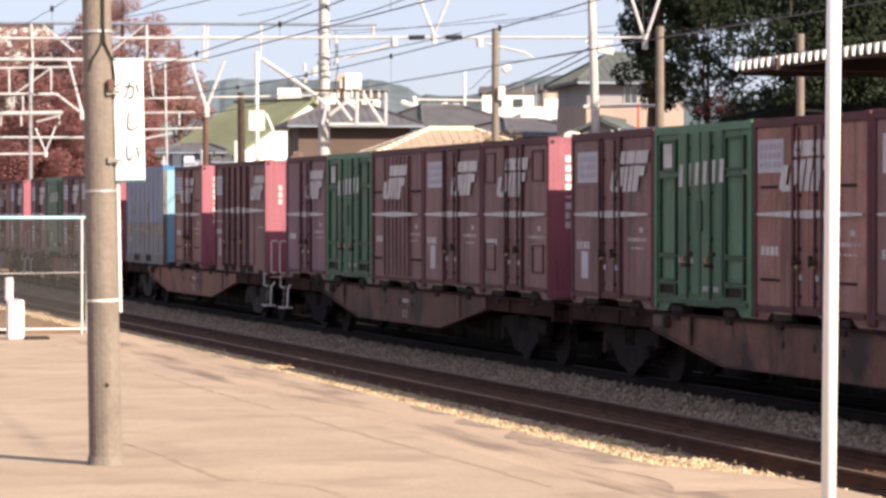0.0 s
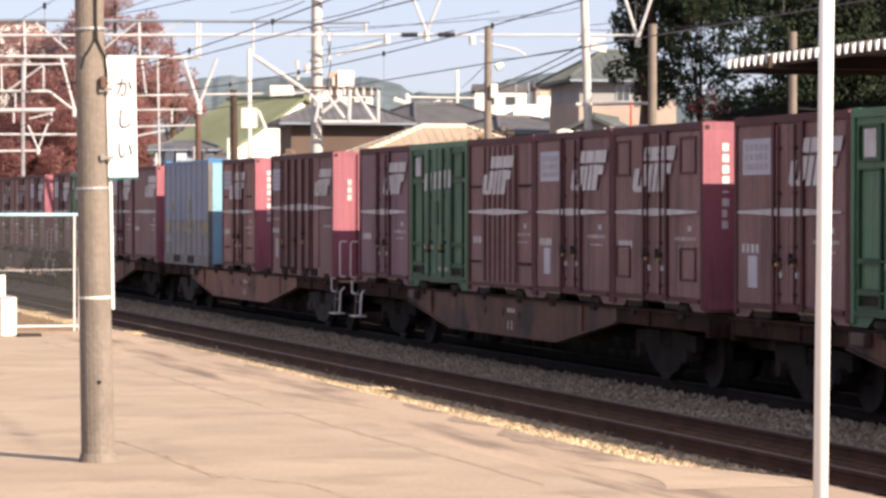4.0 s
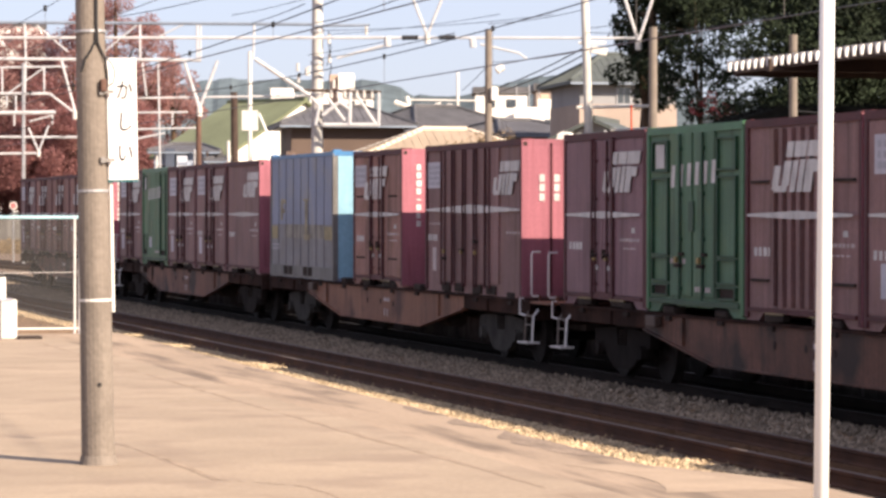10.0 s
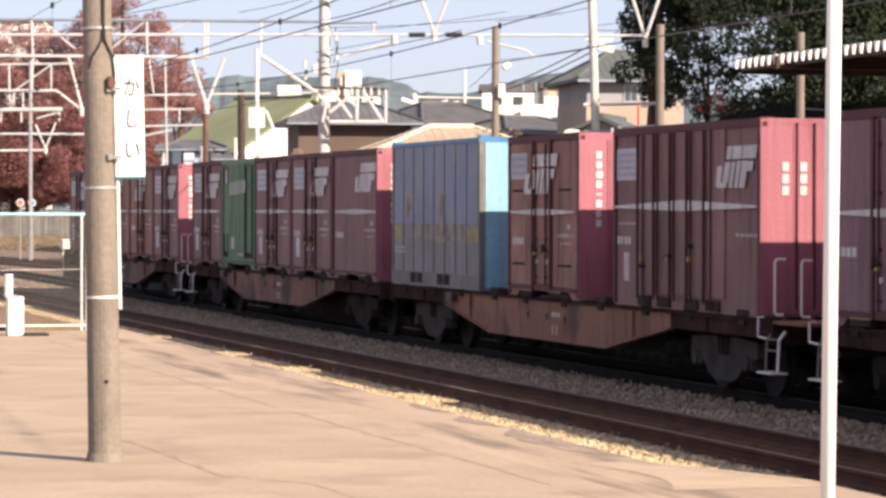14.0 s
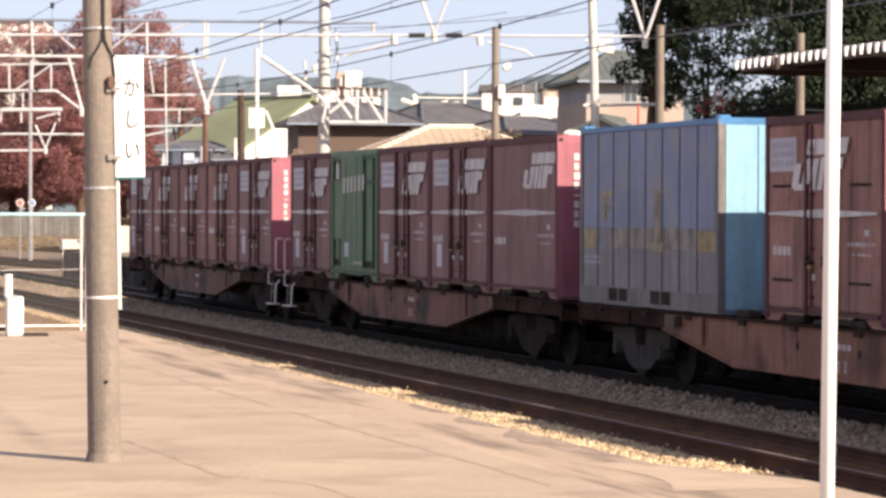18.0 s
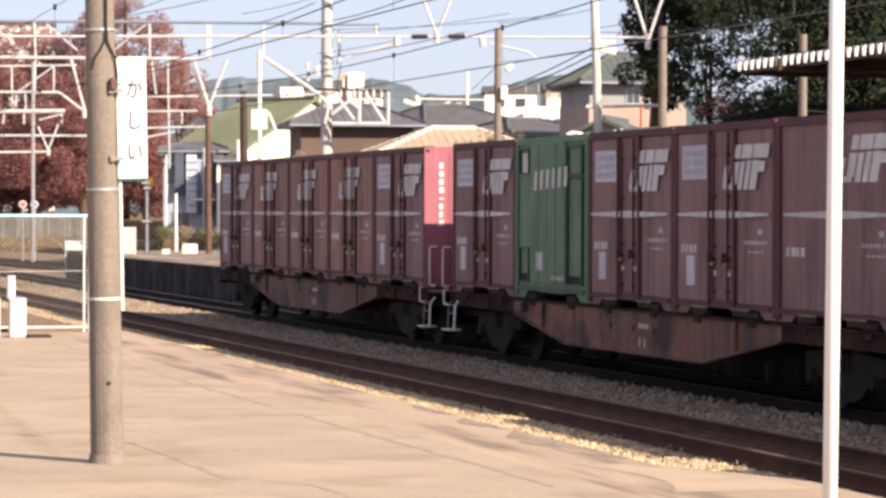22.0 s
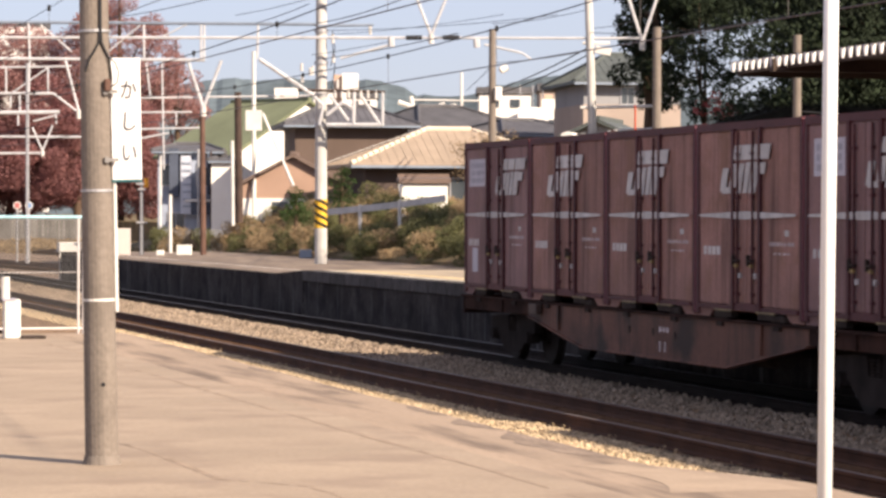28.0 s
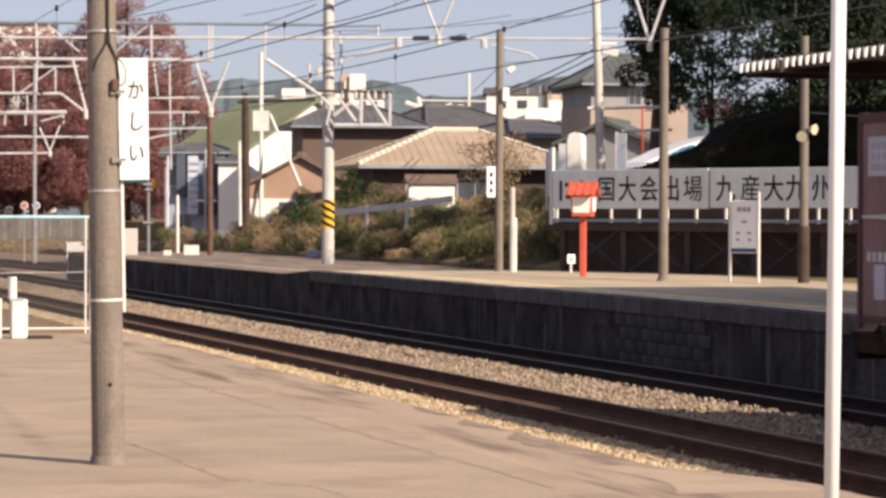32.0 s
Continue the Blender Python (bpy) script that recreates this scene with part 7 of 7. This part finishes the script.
# dark evergreens behind the canopy
d1, d2, d3, d4 = (32.31, 92.76, 8.40), (37.65, 89.23, 8.84), (34.82, 83.78, 5.77), (36.57, 85.37, 7.89)
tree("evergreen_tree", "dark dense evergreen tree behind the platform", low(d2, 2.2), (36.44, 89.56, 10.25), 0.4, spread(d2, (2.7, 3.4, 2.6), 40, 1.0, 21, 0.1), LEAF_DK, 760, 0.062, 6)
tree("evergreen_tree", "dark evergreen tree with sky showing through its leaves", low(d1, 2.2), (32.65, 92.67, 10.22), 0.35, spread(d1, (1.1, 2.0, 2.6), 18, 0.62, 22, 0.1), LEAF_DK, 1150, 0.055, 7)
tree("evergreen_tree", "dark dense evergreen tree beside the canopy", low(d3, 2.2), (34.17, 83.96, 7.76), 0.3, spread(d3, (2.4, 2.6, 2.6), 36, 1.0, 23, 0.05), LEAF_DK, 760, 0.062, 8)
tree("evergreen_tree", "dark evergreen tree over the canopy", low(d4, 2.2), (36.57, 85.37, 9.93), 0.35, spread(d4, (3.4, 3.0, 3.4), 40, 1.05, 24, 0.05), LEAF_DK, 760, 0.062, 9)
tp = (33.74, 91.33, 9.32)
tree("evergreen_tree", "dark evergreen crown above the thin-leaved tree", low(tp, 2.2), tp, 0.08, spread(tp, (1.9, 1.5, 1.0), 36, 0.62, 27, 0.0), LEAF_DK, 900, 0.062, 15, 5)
# added tree, mostly out of view, that throws shade on the hedge
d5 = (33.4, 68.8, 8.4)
tree("evergreen_tree", "dark evergreen tree added behind the canopy to shade the hedge", low(d5, 0.97), (33.4, 68.8, 10.8), 0.4, spread(d5, (2.7, 2.7, 3.0), 44, 1.05, 28, 0.05), LEAF_DK, 700, 0.06, 17)
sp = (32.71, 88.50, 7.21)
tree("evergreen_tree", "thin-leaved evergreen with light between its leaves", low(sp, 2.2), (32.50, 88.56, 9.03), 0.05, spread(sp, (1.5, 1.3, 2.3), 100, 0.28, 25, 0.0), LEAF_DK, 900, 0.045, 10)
mp = (32.75, 87.46, 5.61)
tree("maple_tree", "small red-leaved tree among the evergreens", low(mp, 2.2), mp, 0.1, spread(mp, (0.5, 0.6, 0.6), 8, 0.3, 26, 0.0), mat("pink_red_leaf", (0.42, 0.10, 0.10), 0.7, 0, 0.3, 1, 8, 0.0), 320, 0.06, 11, 3)

hg = thing("hedge", "sheared hedge with shade-dark leaves on the deck above the banner", "hedge")
# near-black leaf colour carries the shade the hedge stands in
HEDGE_LEAF = mat("shade_black_hedge_leaf", (0.012, 0.012, 0.010), 0.95, 0, 0.4, 1.2, 9, 0.0, spec=0.02)
TOPLINE = [(24.9, 3.30), (25.2, 3.44), (26.4, 3.84), (27.6, 4.28), (28.2, 4.84), (29.5, 5.22), (31.1, 5.25), (33.5, 5.25)]
core = B()
prism(core, [(24.9, 2.32), (33.5, 2.32)] + [(x, z - 0.06) for x, z in TOPLINE[::-1]], "y", 74.05, 76.0)
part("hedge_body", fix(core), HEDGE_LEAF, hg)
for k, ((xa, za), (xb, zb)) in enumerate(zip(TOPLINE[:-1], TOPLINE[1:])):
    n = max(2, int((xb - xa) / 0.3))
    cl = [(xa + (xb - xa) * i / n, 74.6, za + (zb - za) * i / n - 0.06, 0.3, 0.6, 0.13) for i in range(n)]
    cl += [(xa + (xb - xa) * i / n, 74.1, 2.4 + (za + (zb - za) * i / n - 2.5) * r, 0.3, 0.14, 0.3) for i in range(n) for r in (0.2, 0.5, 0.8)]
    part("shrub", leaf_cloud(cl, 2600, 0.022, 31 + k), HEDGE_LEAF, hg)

# sparse brown tree by the bank
bt = (25.75, 88.34, 3.76)
tree("bare_tree", "thin tree with sparse dry brown leaves", low(bt, 1.2), (25.75, 88.34, 4.87), 0.10, spread(bt, (1.25, 1.2, 1.35), 46, 0.34, 32, 0.1), LEAF_TAN, 760, 0.026, 12, 44)
pn = (26.09, 108.98, 3.52)
tree("pine_tree", "small clipped pine by the tan-roofed house", low(pn, 2.0), (26.09, 108.98, 4.14), 0.10, [(pn[0] + dx, pn[1] + dy, pn[2] + dz, r, r, r * 0.5) for dx, dy, dz, r in ((-0.25, 0, -0.45, 0.36), (0.3, 0.1, -0.5, 0.34), (0.0, -0.2, -0.2, 0.4), (-0.3, 0.1, 0.0, 0.3), (0.28, 0, 0.05, 0.32), (0.02, 0, 0.25, 0.34), (0.1, 0, 0.48, 0.24), (0, -0.1, -0.75, 0.45))], LEAF_PINE, 1300, 0.04, 13, 5)
pn2 = (24.47, 109.42, 3.08)
tree("pine_tree", "small dark clipped shrub by the cottage", low(pn2, 1.8), (24.51, 109.41, 3.41), 0.08, [(pn2[0] + dx, pn2[1] + dy, pn2[2] + dz, r, r, r * 0.7) for dx, dy, dz, r in ((0, 0, 0.12, 0.3), (-0.1, 0, -0.15, 0.26), (0.12, 0.1, -0.2, 0.3), (0.0, 0, -0.5, 0.4), (0.25, 0, -0.75, 0.4), (-0.3, 0, -0.7, 0.35))], LEAF_PINE, 1300, 0.04, 14, 3)

# shrubs and dry grass on the bank, one thing a bush
rb = random.Random(40)
for i in range(120):
    # place along the foot and slope of the bank
    k = rb.random()
    bx = 24.9 + 4.6 * k
    by = 126 - (i / 119) * 52 + rb.uniform(-2, 2)
    if by < 77:
        bx = 24.7 + 1.0 * k
    if by < 77.5:
        continue
    bz = 0.9 + 0.36 * (bx - 24.9)
    hgt = rb.uniform(0.3, 0.6) + (0.45 * max(0, (96 - by) / 20) if by > 78 else 0.3)
    kind_ = rb.choice(("dry", "green", "green", "green", "dry"))
    cl = spread((bx, by, bz + hgt * 0.6), (0.9, 1.3, hgt), 9, 0.38, 100 + i, 0.0)
    ob = part("bush", leaf_cloud(cl, 2200, 0.032, 200 + i, up=0.5 if kind_ == "dry" else 0.1), LEAF_DRY if kind_ == "dry" else LEAF_GRN)
    tagged(ob, "tuft of dry brown grass on the bank" if kind_ == "dry" else "low green shrub on the bank", "grass" if kind_ == "dry" else "shrub", group="plants on the bank")
for i in range(9):                         # tall dry grass past the end of the bank
    cl = spread((rb.uniform(23.4, 25.6), 125 + i * 1.1, 0.75), (0.6, 0.9, rb.uniform(0.7, 1.1)), 10, 0.4, 320 + i, 0.0)
    ob = part("bush", leaf_cloud(cl, 2000, 0.034, 420 + i, up=1.0), LEAF_DRY if i % 3 else LEAF_GRN)
    tagged(ob, "tall tuft of dry tan grass by the platform end" if i % 3 else "low green shrub on the bank", "grass" if i % 3 else "shrub", group="plants on the bank")
gt = []
for i in range(130):
    gt.append((rb.uniform(24.75, 31), rb.uniform(77, 124), 0, 0.5, 0.8, 0.22))
gt = [(x, y, 1.0 + max(0, 0.33 * (x - 24.7)), a, b, c) for x, y, _, a, b, c in gt]
gr = part("dry_grass", leaf_cloud(gt, 1800, 0.034, 51, up=1.0), LEAF_DRY)
tagged(gr, "dry brown grass covering the bank", "grass", kind="stuff")
gl = []
for i in range(70):
    gl.append((rb.uniform(23, 41), rb.uniform(205, 266), -0.1, 1.2, 3.0, 0.4))
gr2 = part("weeds", leaf_cloud(gl, 150, 0.09, 52, up=0.8), LEAF_DRY)
tagged(gr2, "dry weeds along the far tracks", "weeds", kind="stuff")
fnc = thing("board_fence", "weathered grey board fence beyond the platform end", "fence")
fa, fb = Vector((28.5, 273.0, 0)), Vector((43.8, 268.9, 0))
for i in range(76):
    p = fa.lerp(fb, i / 76)
    part("board", obox(B(), Matrix.Translation((p.x, p.y, 0.93 + 0.06 * math.sin(i * 1.9))) @ pose(0, 0, 0, 0, 0, -15), 0.17, 0.05, 2.5), mat("weathered_fence_board", (0.21, 0.20, 0.185), 0.9, 0, 0.2, 1, 20, 0.1, rand=0.3), fnc)
part("stringer", obox(B(), Matrix.Translation((fa + fb) / 2 + V(0.02, 0.08, 0.9)) @ (fb - fa).to_track_quat('X', 'Z').to_matrix().to_4x4(), (fb - fa).length, 0.06, 0.12), MATS["weathered_fence_board"], fnc)

# ---- sleepers and ballast stones ----
bm = B()
prism(bm, [(-0.12, 0.0), (0.12, 0.0), (0.09, 0.17), (-0.09, 0.17)], "x", -1.0, 1.0)
fix(bm)
sl0 = part("sleeper", bm, SLEEPER, TRACKS["near"])
sl0.matrix_basis = pose(0, 24.0, -0.325)
for nm in ("near", "far"):
    y = 24.6
    while y < 128:
        share("sleeper", sl0.data, pose(0, y, -0.325), TRACKS[nm])
        y += 0.62


def stones(n, x0, x1, y0, y1, seed, z=-0.165, size=0.025):
    r = np.random.RandomState(seed)
    base = np.array([(-1, -1, -.7), (1, -1, -.7), (1, 1, -.7), (-1, 1, -.7), (-.7, -.6, .7), (.7, -.8, .6), (.6, .7, .8), (-.7, .8, .6)], float)
    faces = np.array([(0, 4, 5), (0, 5, 1), (1, 5, 6), (1, 6, 2), (2, 6, 7), (2, 7, 3), (3, 7, 4), (3, 4, 0), (4, 6, 5), (4, 7, 6)])
    u = r.rand(n)
    yy = y0 + (y1 - y0) * u ** 1.35
    pos = np.stack((r.uniform(x0, x1, n), yy, np.full(n, z) + r.uniform(-0.02, 0.02, n)), 1)
    s = size * r.uniform(0.6, 1.3, n)
    an = r.uniform(0, 6.28, n)
    tl = r.uniform(-0.6, 0.6, n)
    v = base[None] * r.uniform(0.75, 1.25, (n, 8, 1)) * s[:, None, None]
    ct, st = np.cos(tl)[:, None], np.sin(tl)[:, None]
    y2, z2 = v[..., 1] * ct - v[..., 2] * st, v[..., 1] * st + v[..., 2] * ct
    ca, sa = np.cos(an)[:, None], np.sin(an)[:, None]
    x3, y3 = v[..., 0] * ca - y2 * sa, v[..., 0] * sa + y2 * ca
    out = np.stack((x3, y3, z2), -1) + pos[:, None]
    f = (faces[None] + (np.arange(n) * 8)[:, None, None]).reshape(-1, 3)
    return out.reshape(-1, 3).tolist(), [], f.tolist()


for (n, x0, x1, sd, z) in ((42000, 12.36, 14.45, 61, -0.155), (44000, 10.05, 10.84, 62, -0.152), (5000, 11.2, 12.05, 63, -0.17), (4000, 14.8, 16.7, 64, -0.17), (7000, 13.75, 14.42, 65, -0.115)):
    ob = part("ballast_stones", stones(n, x0, x1, 17, 118, sd, z, 0.015 if sd == 62 else 0.019), {61: STONE, 62: STONE_CR, 64: BED_FAR, 65: STONE}.get(sd, STONE_RU))
    tagged(ob, "crushed cream-brown ballast stones beside the rails" if sd in (61, 62, 65) else "rust-stained ballast stones between the rails", "gravel", kind="stuff")



tufts = random.Random(71)
tf = [(tufts.uniform(10.72, 10.9), 26 + 44 * tufts.random() ** 1.4, -0.12, 0.03, 0.10, 0.05) for i in range(170)]
tw = part("rail_weeds", leaf_cloud(tf, 900, 0.016, 72, up=1.2), LEAF_TAN)
tagged(tw, "dry tan weeds sprouting from the ballast beside the rail", "weeds", kind="stuff")

# ---- what moves ----
def motions():
    """The train rolls past at a slowly growing speed; every wheelset turns with it."""
    keys = [0.5 * i for i in range(65)]
    for ob, q, z in TRAIN:
        walk(ob, [(t, pose(TRAIN_X, TRAIN_Y0 + togo(t) - q, z)) for t in keys])
    rows, t, last = [(0.0, 0.0)], 0.0, 0.0
    while t < 32.0:
        t = round(t + 1 / 30, 4)
        ang = (togo(0) - togo(t)) / 0.43
        if ang - last > 1.15 or t >= 32.0:
            rows.append((min(t, 32.0), ang))
            last = ang
    for ws in WHEELSETS:
        y = ws.location.y
        walk(ws, [(t, pose(0, y, 0.43, math.degrees(a), 0, 0)) for t, a in rows])


motions()
